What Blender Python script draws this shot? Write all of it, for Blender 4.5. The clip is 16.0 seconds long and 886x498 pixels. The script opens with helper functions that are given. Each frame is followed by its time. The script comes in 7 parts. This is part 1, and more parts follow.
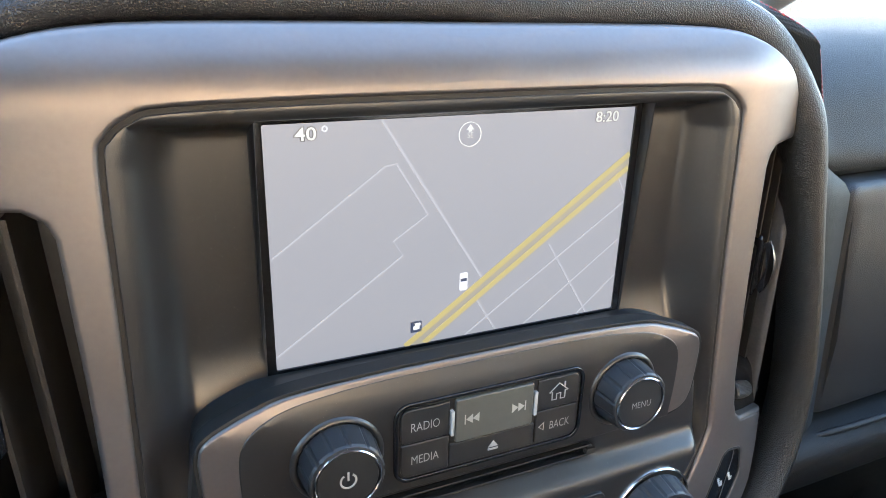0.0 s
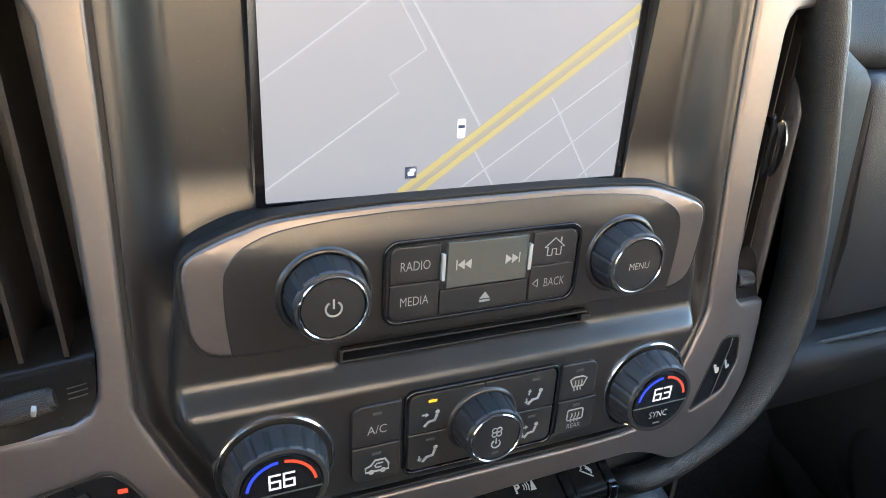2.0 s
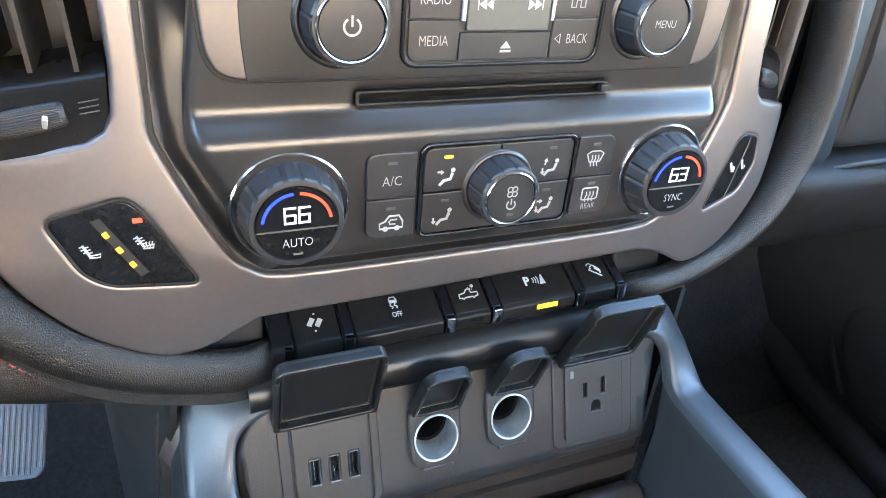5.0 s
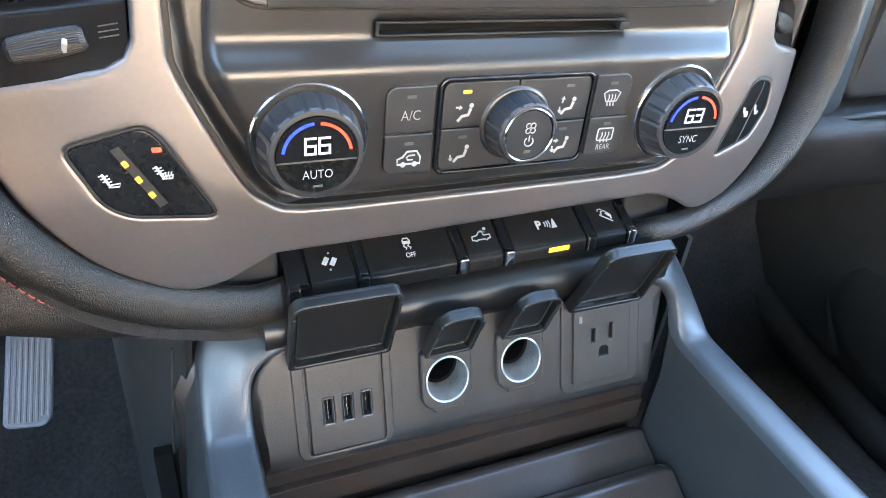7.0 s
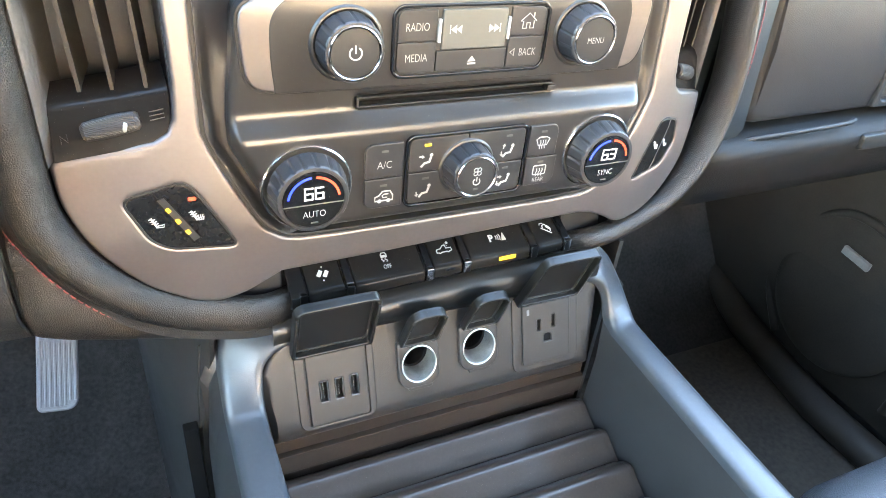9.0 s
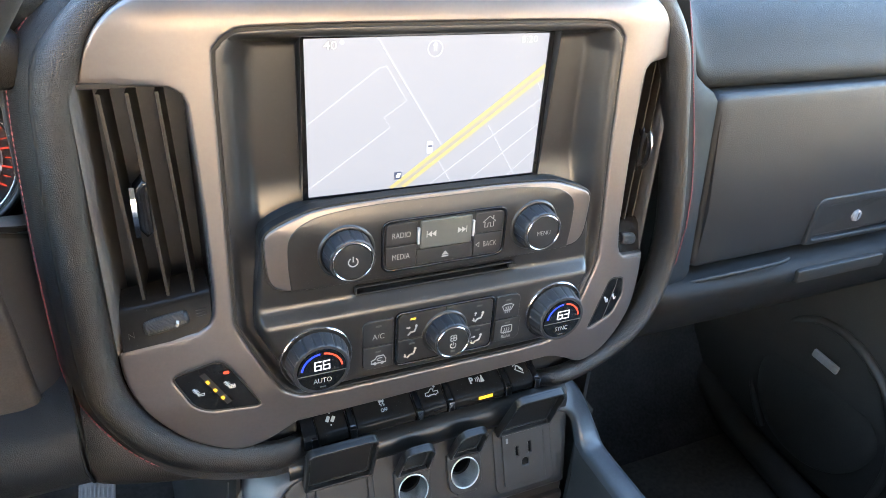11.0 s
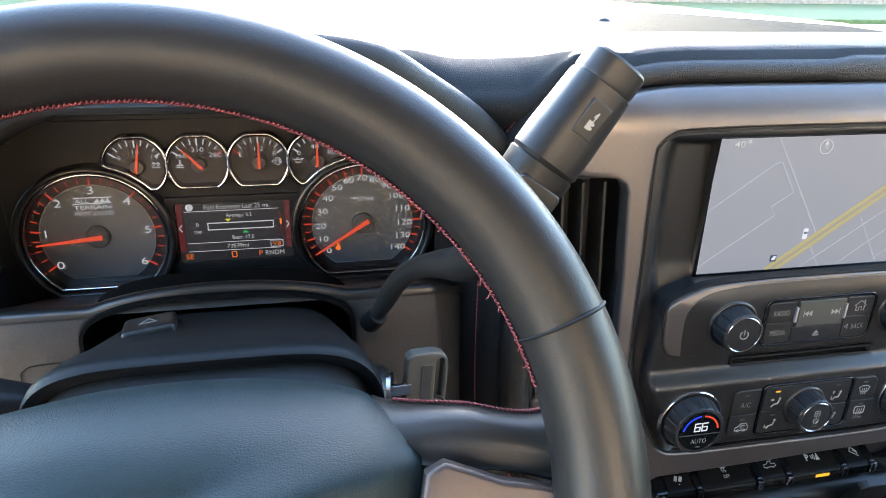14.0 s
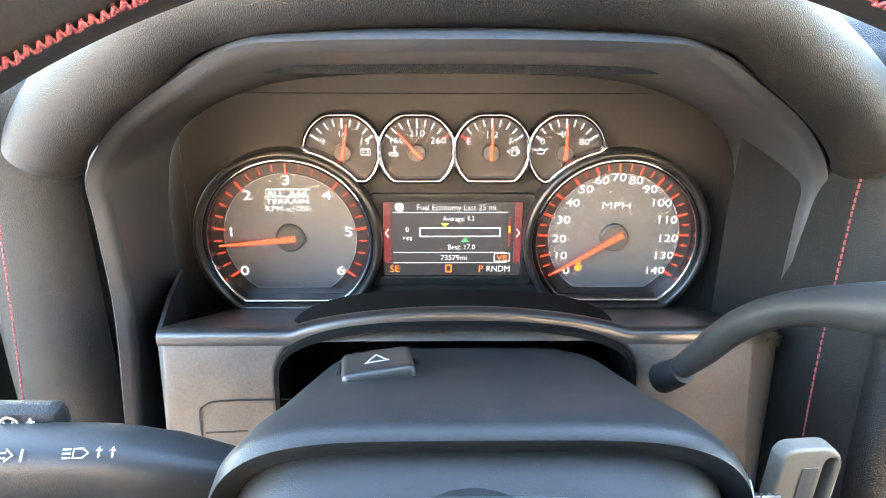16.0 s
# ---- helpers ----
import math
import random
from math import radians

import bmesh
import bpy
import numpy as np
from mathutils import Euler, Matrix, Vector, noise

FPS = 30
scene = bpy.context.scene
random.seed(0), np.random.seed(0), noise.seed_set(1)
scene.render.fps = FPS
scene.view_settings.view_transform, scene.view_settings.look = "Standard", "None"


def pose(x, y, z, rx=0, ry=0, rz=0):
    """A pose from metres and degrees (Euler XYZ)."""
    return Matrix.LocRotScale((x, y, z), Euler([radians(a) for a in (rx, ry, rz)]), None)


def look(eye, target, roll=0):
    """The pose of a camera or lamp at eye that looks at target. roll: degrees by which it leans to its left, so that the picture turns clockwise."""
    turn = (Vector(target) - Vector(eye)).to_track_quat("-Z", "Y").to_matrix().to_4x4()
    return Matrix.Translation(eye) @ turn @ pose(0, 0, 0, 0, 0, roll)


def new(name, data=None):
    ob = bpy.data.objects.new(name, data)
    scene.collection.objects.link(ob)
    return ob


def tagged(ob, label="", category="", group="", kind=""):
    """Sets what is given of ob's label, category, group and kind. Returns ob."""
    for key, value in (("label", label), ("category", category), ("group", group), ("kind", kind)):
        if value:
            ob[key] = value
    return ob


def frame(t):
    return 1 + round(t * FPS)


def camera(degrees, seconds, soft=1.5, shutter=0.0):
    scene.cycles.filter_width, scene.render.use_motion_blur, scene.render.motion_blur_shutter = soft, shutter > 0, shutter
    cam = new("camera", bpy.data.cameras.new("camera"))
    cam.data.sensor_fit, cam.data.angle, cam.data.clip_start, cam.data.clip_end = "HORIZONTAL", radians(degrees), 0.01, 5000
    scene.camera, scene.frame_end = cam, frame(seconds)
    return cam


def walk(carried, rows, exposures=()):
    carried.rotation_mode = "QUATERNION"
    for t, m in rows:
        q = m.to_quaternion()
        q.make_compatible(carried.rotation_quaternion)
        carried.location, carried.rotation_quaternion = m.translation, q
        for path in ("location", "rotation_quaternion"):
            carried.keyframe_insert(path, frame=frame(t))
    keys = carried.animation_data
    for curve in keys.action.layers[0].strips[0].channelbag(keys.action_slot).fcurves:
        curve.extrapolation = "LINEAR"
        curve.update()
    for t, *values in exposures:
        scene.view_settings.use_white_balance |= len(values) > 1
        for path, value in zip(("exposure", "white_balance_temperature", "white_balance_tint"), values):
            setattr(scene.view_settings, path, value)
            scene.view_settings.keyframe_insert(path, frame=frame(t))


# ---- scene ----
cam = camera(65.25, 16.0, soft=0.9)
STOPS = 4.75
GAIN = [(0.0, -0.1, 6150), (1.5, 0.0, 6250), (3.0, 0.25, 6250), (4.0, 0.82, 6150), (5.0, 1.2, 6100), (7.5, 1.4, 6350), (8.5, 1.7, 7050), (9.0, 1.8, 6900), (9.5, 1.58, 6400), (10.0, 1.0, 6150), (11.0, 0.6, 6200), (12.5, 0.40, 6250), (13.5, -0.3, 6100), (14.0, -0.45, 6050), (15.0, 0.65, 6350), (16.0, 1.6, 6450)]
PATH = [
    (0, (-0.1322, -0.2607, 0.7212), (0.2617, 0.5889, 0.3704), 1.63),
    (0.5, (-0.1303, -0.2641, 0.7098), (0.2535, 0.5861, 0.3496), 1.66),
    (1, (-0.1280, -0.2686, 0.6955), (0.2519, 0.5795, 0.3261), 1.93),
    (1.5, (-0.1280, -0.2714, 0.6826), (0.2453, 0.5733, 0.2990), 2.73),
    (2, (-0.1278, -0.2749, 0.6703), (0.2436, 0.5620, 0.2682), 3.50),
    (2.5, (-0.1267, -0.2779, 0.6550), (0.2299, 0.5555, 0.2328), 4.08),
    (3, (-0.1255, -0.2817, 0.6412), (0.2303, 0.5426, 0.2008), 3.85),
    (3.5, (-0.1266, -0.2872, 0.6285), (0.2253, 0.5315, 0.1746), 3.91),
    (4, (-0.1310, -0.2930, 0.6177), (0.2246, 0.5179, 0.1530), 4.55),
    (4.5, (-0.1354, -0.2964, 0.6067), (0.2187, 0.5050, 0.1246), 4.95),
    (5, (-0.1417, -0.3003, 0.5994), (0.2182, 0.4877, 0.1000), 5.20),
    (5.2, (-0.1430, -0.3045, 0.5920), (0.2138, 0.4898, 0.1003), 4.79),
    (7.5, (-0.1557, -0.3047, 0.5856), (0.2091, 0.4477, 0.0372), 6.39),
    (8, (-0.1565, -0.3133, 0.5971), (0.2085, 0.4325, 0.0398), 6.35),
    (8.5, (-0.1694, -0.3372, 0.6258), (0.2146, 0.3959, 0.0645), 7.08),
    (9, (-0.1778, -0.3662, 0.6562), (0.2056, 0.3673, 0.0950), 6.27),
    (9.5, (-0.1798, -0.3919, 0.6862), (0.2082, 0.3623, 0.1564), 5.27),
    (10, (-0.1796, -0.4126, 0.7204), (0.2000, 0.3561, 0.2056), 4.73),
    (10.2, (-0.1815, -0.4171, 0.7315), (0.1981, 0.3597, 0.2290), 4.65),
    (12.3, (-0.2198, -0.4258, 0.7819), (0.1567, 0.3873, 0.3380), 2.55),
    (12.5, (-0.2378, -0.4300, 0.7845), (0.1271, 0.3914, 0.3461), 2.41),
    (13, (-0.2843, -0.4364, 0.7888), (0.0403, 0.4094, 0.3653), 1.42),
    (13.5, (-0.3356, -0.4362, 0.7914), (-0.0803, 0.4433, 0.3898), 1.06),
    (14, (-0.3737, -0.4247, 0.7859), (-0.1815, 0.4756, 0.3954), 1.34),
    (14.5, (-0.3962, -0.4011, 0.7746), (-0.2740, 0.5100, 0.3808), 0.94),
    (15, (-0.4236, -0.3757, 0.7616), (-0.3384, 0.5421, 0.3739), 1.34),
    (15.5, (-0.4401, -0.3339, 0.7463), (-0.4064, 0.5932, 0.3729), 1.25),
    (16, (-0.4469, -0.2859, 0.7304), (-0.4310, 0.6439, 0.3625), 0.27),
]
walk(cam, [(t, look(eye, target, roll)) for t, eye, target, roll in PATH], exposures=[(t, STOPS + d, k, 10) for t, d, k in GAIN])

# ---- light ----
world = bpy.data.worlds.new("sky")
world.use_nodes = True
scene.world = world
wn = world.node_tree.nodes
sky = wn.new("ShaderNodeTexSky")
sky.sky_type, sky.sun_disc = "NISHITA", False
sky.sun_elevation, sky.sun_rotation = radians(14), radians(8)
world.node_tree.links.new(sky.outputs[0], wn["Background"].inputs[0])
wn["Background"].inputs[1].default_value = 0.15

sun = new("sun", bpy.data.lights.new("sun", "SUN"))
sun.data.energy, sun.data.angle, sun.data.color = 2.7, radians(0.6), (1.0, 0.93, 0.82)
sun.matrix_world = look((0.14 * 10, 0.96 * 10, 2.5), (0, 0, 0))


# ---- building helpers (millimetres in, metres out) ----
OFF = {}


def thing(name, base, label, category, group="", kind=""):
    ob = new(name)
    ob.location = Vector(base) * 0.001
    ob.empty_display_size = 0.01
    OFF[ob] = Vector(base)
    return tagged(ob, label, category, group, kind)


def mesh_of(bm, base, name, mats, smooth=35):
    bmesh.ops.remove_doubles(bm, verts=bm.verts, dist=1e-4)
    bmesh.ops.recalc_face_normals(bm, faces=bm.faces)
    for v in bm.verts:
        v.co = (v.co - base) * 0.001
    me = bpy.data.meshes.new(name)
    bm.to_mesh(me)
    bm.free()
    for m in mats if isinstance(mats, (list, tuple)) else [mats]:
        me.materials.append(m)
    if smooth:
        me.shade_smooth()
        me.set_sharp_from_angle(angle=radians(smooth))
    return me


def part(name, bm, mat, parent, label="", smooth=35):
    base = OFF[parent]
    ob = new(name, mesh_of(bm, base, name, mat, smooth))
    ob.parent = parent
    OFF[ob] = base
    if label:
        ob["label"] = label
    if 0 < smooth <= 60:
        even = ob.modifiers.new("even shading", "WEIGHTED_NORMAL")
        even.keep_sharp = True
    return ob


def solid(name, bm, mat, base, label, category, group="", kind="", smooth=35):
    base = Vector(base)
    ob = new(name, mesh_of(bm, base, name, mat, smooth))
    ob.location = base * 0.001
    OFF[ob] = base
    return tagged(ob, label, category, group, kind)


def rrect(x0, x1, z0, z1, r, n=5):
    """A rounded rectangle, counter-clockwise; r: one radius, or four (bottom left, bottom right, top right, top left)."""
    rs = r if isinstance(r, (list, tuple)) else [r] * 4
    out = []
    for (cx, sx), (cz, sz), a0, q in (((x0, 1), (z0, 1), 180, rs[0]), ((x1, -1), (z0, 1), 270, rs[1]), ((x1, -1), (z1, -1), 0, rs[2]), ((x0, 1), (z1, -1), 90, rs[3])):
        if q < 0.05:
            out.append((cx, cz))
            continue
        for i in range(n + 1):
            a = radians(a0 + 90 * i / n)
            out.append((cx + sx * q + q * math.cos(a), cz + sz * q + q * math.sin(a)))
    return out


def disc(cx, cz, r, n=40, a0=0.0):
    return [(cx + r * math.cos(a0 + 2 * math.pi * i / n), cz + r * math.sin(a0 + 2 * math.pi * i / n)) for i in range(n)]


def area2(p):
    return sum(a[0] * b[1] - b[0] * a[1] for a, b in zip(p, p[1:] + p[:1]))


def ccw(p):
    return list(p) if area2(p) > 0 else list(reversed(p))


def offset(p, d):
    """Moves a counter-clockwise outline inwards by d."""
    n, out = len(p), []
    for i in range(n):
        a, b, c = Vector(p[i - 1]), Vector(p[i]), Vector(p[(i + 1) % n])
        u, w = (b - a), (c - b)
        if u.length < 1e-6 or w.length < 1e-6:
            out.append(tuple(b))
            continue
        u.normalize(), w.normalize()
        nrm = Vector((-u.y - w.y, u.x + w.x))
        k = nrm.length
        if k < 1e-4:
            out.append(tuple(b))
            continue
        nrm /= k
        m = d / max(0.5, nrm.dot(Vector((-u.y, u.x))))
        out.append((b.x + nrm.x * m, b.y + nrm.y * m))
    return out


def round_corners(p, r, n=4):
    """Rounds the corners of an outline."""
    m, out = len(p), []
    for i in range(m):
        a, b, c = Vector(p[i - 1]), Vector(p[i]), Vector(p[(i + 1) % m])
        q = min(r, (a - b).length * 0.45, (c - b).length * 0.45)
        s, e = b + (a - b).normalized() * q, b + (c - b).normalized() * q
        for k in range(n + 1):
            t = k / n
            out.append(tuple(s * (1 - t) ** 2 + b * 2 * t * (1 - t) + e * t * t))
    return out


def smooth_loop(pts, n=6, closed=True):
    """A Catmull-Rom curve through the points."""
    m, out = len(pts), []
    for i in range(m if closed else m - 1):
        p = [Vector(pts[(i + k) % m] if closed else pts[min(max(i + k, 0), m - 1)]) for k in (-1, 0, 1, 2)]
        for j in range(n):
            t = j / n
            out.append(tuple(0.5 * (2 * p[1] + (p[2] - p[0]) * t + (2 * p[0] - 5 * p[1] + 4 * p[2] - p[3]) * t * t + (3 * p[1] - p[0] - 3 * p[2] + p[3]) * t ** 3)))
    if not closed:
        out.append(tuple(pts[-1]))
    return out


def fill_loops(bm, loops3, yf=None, grid=0):
    """Fills the area between an outer loop and holes, given as lists of bmesh verts, in the x-z plane."""
    from mathutils.geometry import delaunay_2d_cdt
    polys = [[(v.co.x, v.co.z) for v in lp] for lp in loops3]
    verts = [v for lp in loops3 for v in lp]
    pts, edges, k = [], [], 0
    for f in polys:
        edges += [(k + i, k + (i + 1) % len(f)) for i in range(len(f))]
        k += len(f)
        pts += [Vector(c) for c in f]
    if grid:
        co = np.array([c for f in polys for c in f])
        lo, hi = co.min(0), co.max(0)
        gx, gz = np.meshgrid(np.arange(lo[0] + grid / 2, hi[0], grid), np.arange(lo[1] + grid / 2, hi[1], grid))
        g = np.stack([gx.ravel(), gz.ravel()], 1)
        keep = within(g, polys[0])
        for h in polys[1:]:
            keep &= ~within(g, h)
        g = g[keep]
        near = np.full(len(g), 1e9)
        for c in co:
            near = np.minimum(near, np.abs(g - c).sum(1))
        pts += [Vector(c) for c in g[near > grid * 0.5]]
    res = delaunay_2d_cdt(pts, edges, [], 0, 1e-5)
    made = []
    for p, orig in zip(res[0], res[3]):
        k = min(orig) if orig else -1
        made.append(verts[k] if 0 <= k < len(verts) else bm.verts.new((p.x, yf(p.x, p.y) if yf else verts[0].co.y, p.y)))
    mid = np.array([sum((res[0][i] for i in tri), Vector((0, 0))) / len(tri) for tri in res[2]])
    keep = within(mid, polys[0])
    for h in polys[1:]:
        keep &= ~within(mid, h)
    for tri, ok in zip(res[2], keep):
        vs = [made[i] for i in tri]
        if ok and len(set(vs)) == len(vs):
            try:
                bm.faces.new(vs)
            except ValueError:
                pass


def within(p, poly):
    """Which of the points p lie inside the outline."""
    hit = np.zeros(len(p), bool)
    x, z = p[:, 0], p[:, 1]
    for (xi, zi), (xj, zj) in zip(poly, poly[-1:] + poly[:-1]):
        if zi != zj:
            hit ^= ((zi > z) != (zj > z)) & (x < (xj - xi) * (z - zi) / (zj - zi) + xi)
    return hit


def plate(outer, holes=(), y=0.0, depth=3.0, r=0.6, grid=0, steps=3, bm=None):
    """A plate facing -y with rounded front edges. y: its front, a number or a function of x and z."""
    bm = bm or bmesh.new()
    yf = y if callable(y) else (lambda x, z: y)
    fronts = []
    for k, lp in enumerate((outer, *holes)):
        p = ccw(lp)
        sign = 1 if k == 0 else -1
        rings = []
        levels = [(0.0, depth)] + [(r * (1 - math.cos(a)), r * (1 - math.sin(a))) for a in (math.pi / 2 * i / steps for i in range(steps + 1))] if r > 0 else [(0.0, depth), (0.0, 0.0)]
        for d, back in levels:
            q = offset(p, sign * d) if d > 1e-6 else p
            rings.append([bm.verts.new((x, yf(x, z) + back, z)) for x, z in q])
        for a, b in zip(rings, rings[1:]):
            for i in range(len(a)):
                j = (i + 1) % len(a)
                bm.faces.new((a[i], a[j], b[j], b[i]))
        fronts.append(rings[-1])
    fill_loops(bm, fronts, yf, grid)
    return bm


def flat(outer, y, holes=(), t=0.25, bm=None):
    """A thin printed or inlaid shape facing -y."""
    return plate(outer, holes, y, t, 0, bm=bm)


def bar2(a, b, w, y, t=0.25, bm=None):
    """A straight stroke from a to b in the x-z plane."""
    a, b = Vector(a), Vector(b)
    d = (b - a).normalized()
    n = Vector((-d.y, d.x)) * w / 2
    return flat([tuple(a - n), tuple(b - n), tuple(b + n), tuple(a + n)], y, t=t, bm=bm)


def poly_line(pts, w, y, t=0.25, bm=None, closed=False):
    bm = bm or bmesh.new()
    n, left, right = len(pts), [], []
    for i in range(n):
        a = Vector(pts[i - 1] if closed or i else pts[0])
        c = Vector(pts[(i + 1) % n] if closed or i < n - 1 else pts[-1])
        d = (c - a).normalized()
        m = Vector((-d.y, d.x)) * w / 2
        b = Vector(pts[i])
        left.append(b + m), right.append(b - m)
    f = [[bm.verts.new((p.x, y, p.y)) for p in side] for side in (left, right)]
    g = [[bm.verts.new((p.x, y + t, p.y)) for p in side] for side in (left, right)]
    for i in range(n if closed else n - 1):
        j = (i + 1) % n
        bm.faces.new((f[0][i], f[0][j], f[1][j], f[1][i]))
        for s in (0, 1):
            bm.faces.new((f[s][i], f[s][j], g[s][j], g[s][i]))
    return bm


def lathe(profile, c, axis=(0, -1, 0), n=48, ripple=None, bm=None, close=True):
    """Turns a profile of (radius, height along the axis) round the axis through c. ripple: radius scale by (row, angle)."""
    bm = bm or bmesh.new()
    ax = Vector(axis).normalized()
    u = ax.orthogonal().normalized() if abs(ax.y) < 0.99 else Vector((1, 0, 0))
    u = (u - ax * u.dot(ax)).normalized()
    w = ax.cross(u)
    c = Vector(c)
    rings = []
    for k, (r, h) in enumerate(profile):
        if r < 1e-5:
            rings.append([bm.verts.new(c + ax * h)])
            continue
        ring = []
        for i in range(n):
            a = 2 * math.pi * i / n
            q = r * (ripple(k, a) if ripple else 1)
            ring.append(bm.verts.new(c + ax * h + (u * math.cos(a) + w * math.sin(a)) * q))
        rings.append(ring)
    for a, b in zip(rings, rings[1:]):
        for i in range(n):
            j = (i + 1) % n
            if len(a) == 1 and len(b) == 1:
                continue
            if len(a) == 1:
                bm.faces.new((a[0], b[j], b[i]))
            elif len(b) == 1:
                bm.faces.new((a[i], a[j], b[0]))
            else:
                bm.faces.new((a[i], a[j], b[j], b[i]))
    return bm


def sweep(path, section, closed=False, up=(0, 0, 1), caps=True, bm=None, scale=None, twist=None):
    """Sweeps a section, points (side, up) round the path, along a path of 3D points. scale: a factor for each point."""
    bm = bm or bmesh.new()
    P = [Vector(p) for p in path]
    n, rings = len(P), []
    for i in range(n):
        a = P[i - 1] if closed or i else P[0]
        c = P[(i + 1) % n] if closed or i < n - 1 else P[-1]
        t = (c - a).normalized()
        side = t.cross(Vector(up)).normalized()
        top = side.cross(t)
        s = scale[i] if scale else 1.0
        sx, sz = s if isinstance(s, tuple) else (s, s)
        rings.append([bm.verts.new(P[i] + side * x * sx + top * z * sz) for x, z in section])
    m = len(section)
    for i in range(n if closed else n - 1):
        a, b = rings[i], rings[(i + 1) % n]
        for k in range(m):
            bm.faces.new((a[k], a[(k + 1) % m], b[(k + 1) % m], b[k]))
    if caps and not closed:
        bm.faces.new(rings[0])
        bm.faces.new(list(reversed(rings[-1])))
    return bm


def loft(rows, bm=None, closed=False):
    """A surface through rows of 3D points of equal length."""
    bm = bm or bmesh.new()
    rings = [[bm.verts.new(p) for p in row] for row in rows]
    m = len(rings[0])
    for a, b in zip(rings, rings[1:]):
        for k in range(m if closed else m - 1):
            bm.faces.new((a[k], a[(k + 1) % m], b[(k + 1) % m], b[k]))
    return bm


def thicken(bm, t):
    """Gives an open sheet thickness t along its normals."""
    bmesh.ops.recalc_face_normals(bm, faces=bm.faces)
    bmesh.ops.solidify(bm, geom=bm.faces[:], thickness=t)
    return bm


def block(x0, x1, y0, y1, z0, z1, b=2.0, seg=2, bm=None):
    """A box with bevelled edges."""
    bm = bm or bmesh.new()
    res = bmesh.ops.create_cube(bm, size=1)
    vs = res["verts"]
    for v in vs:
        v.co = Vector(((x0 + x1) / 2 + v.co.x * (x1 - x0), (y0 + y1) / 2 + v.co.y * (y1 - y0), (z0 + z1) / 2 + v.co.z * (z1 - z0)))
    if b > 0:
        es = list({e for v in vs for e in v.link_edges})
        bmesh.ops.bevel(bm, geom=es, offset=b, segments=seg, affect="EDGES", profile=0.5)
    return bm


def turn(bm, c, rx=0, ry=0, rz=0):
    m = Matrix.Translation(c) @ pose(0, 0, 0, rx, ry, rz) @ Matrix.Translation(-Vector(c))
    bmesh.ops.transform(bm, matrix=m, verts=bm.verts)
    return bm


def lettering(txt, x, z, h, y, mat, parent, name="lettering", align="CENTER", tilt=0, stretch=1.0, bold=-0.008, place=None, italic=0.0):
    """Words in the built-in font, h tall capitals, facing -y at x, z (centre line)."""
    cu = bpy.data.curves.new(name, "FONT")
    cu.body, cu.align_x, cu.size, cu.extrude, cu.offset, cu.shear = txt, align, 1.0, 0.0, bold, italic
    cu.resolution_u = 3
    tmp = bpy.data.objects.new("tmp", cu)
    me = bpy.data.meshes.new_from_object(tmp)
    bpy.data.objects.remove(tmp)
    bpy.data.curves.remove(cu)
    s = h / 0.69
    base = OFF[parent]
    zs = h / 2
    rot = pose(0, 0, 0, 0, tilt, 0)
    for v in me.vertices:
        q = Vector((v.co.x * s * stretch, 0, v.co.y * s - zs))
        q = rot @ q
        if place:
            q = place @ q
        else:
            q += Vector((x, y, z))
        v.co = (q - base) * 0.001
    me.materials.append(mat)
    ob = new(name, me)
    ob.parent = parent
    OFF[ob] = base
    return ob


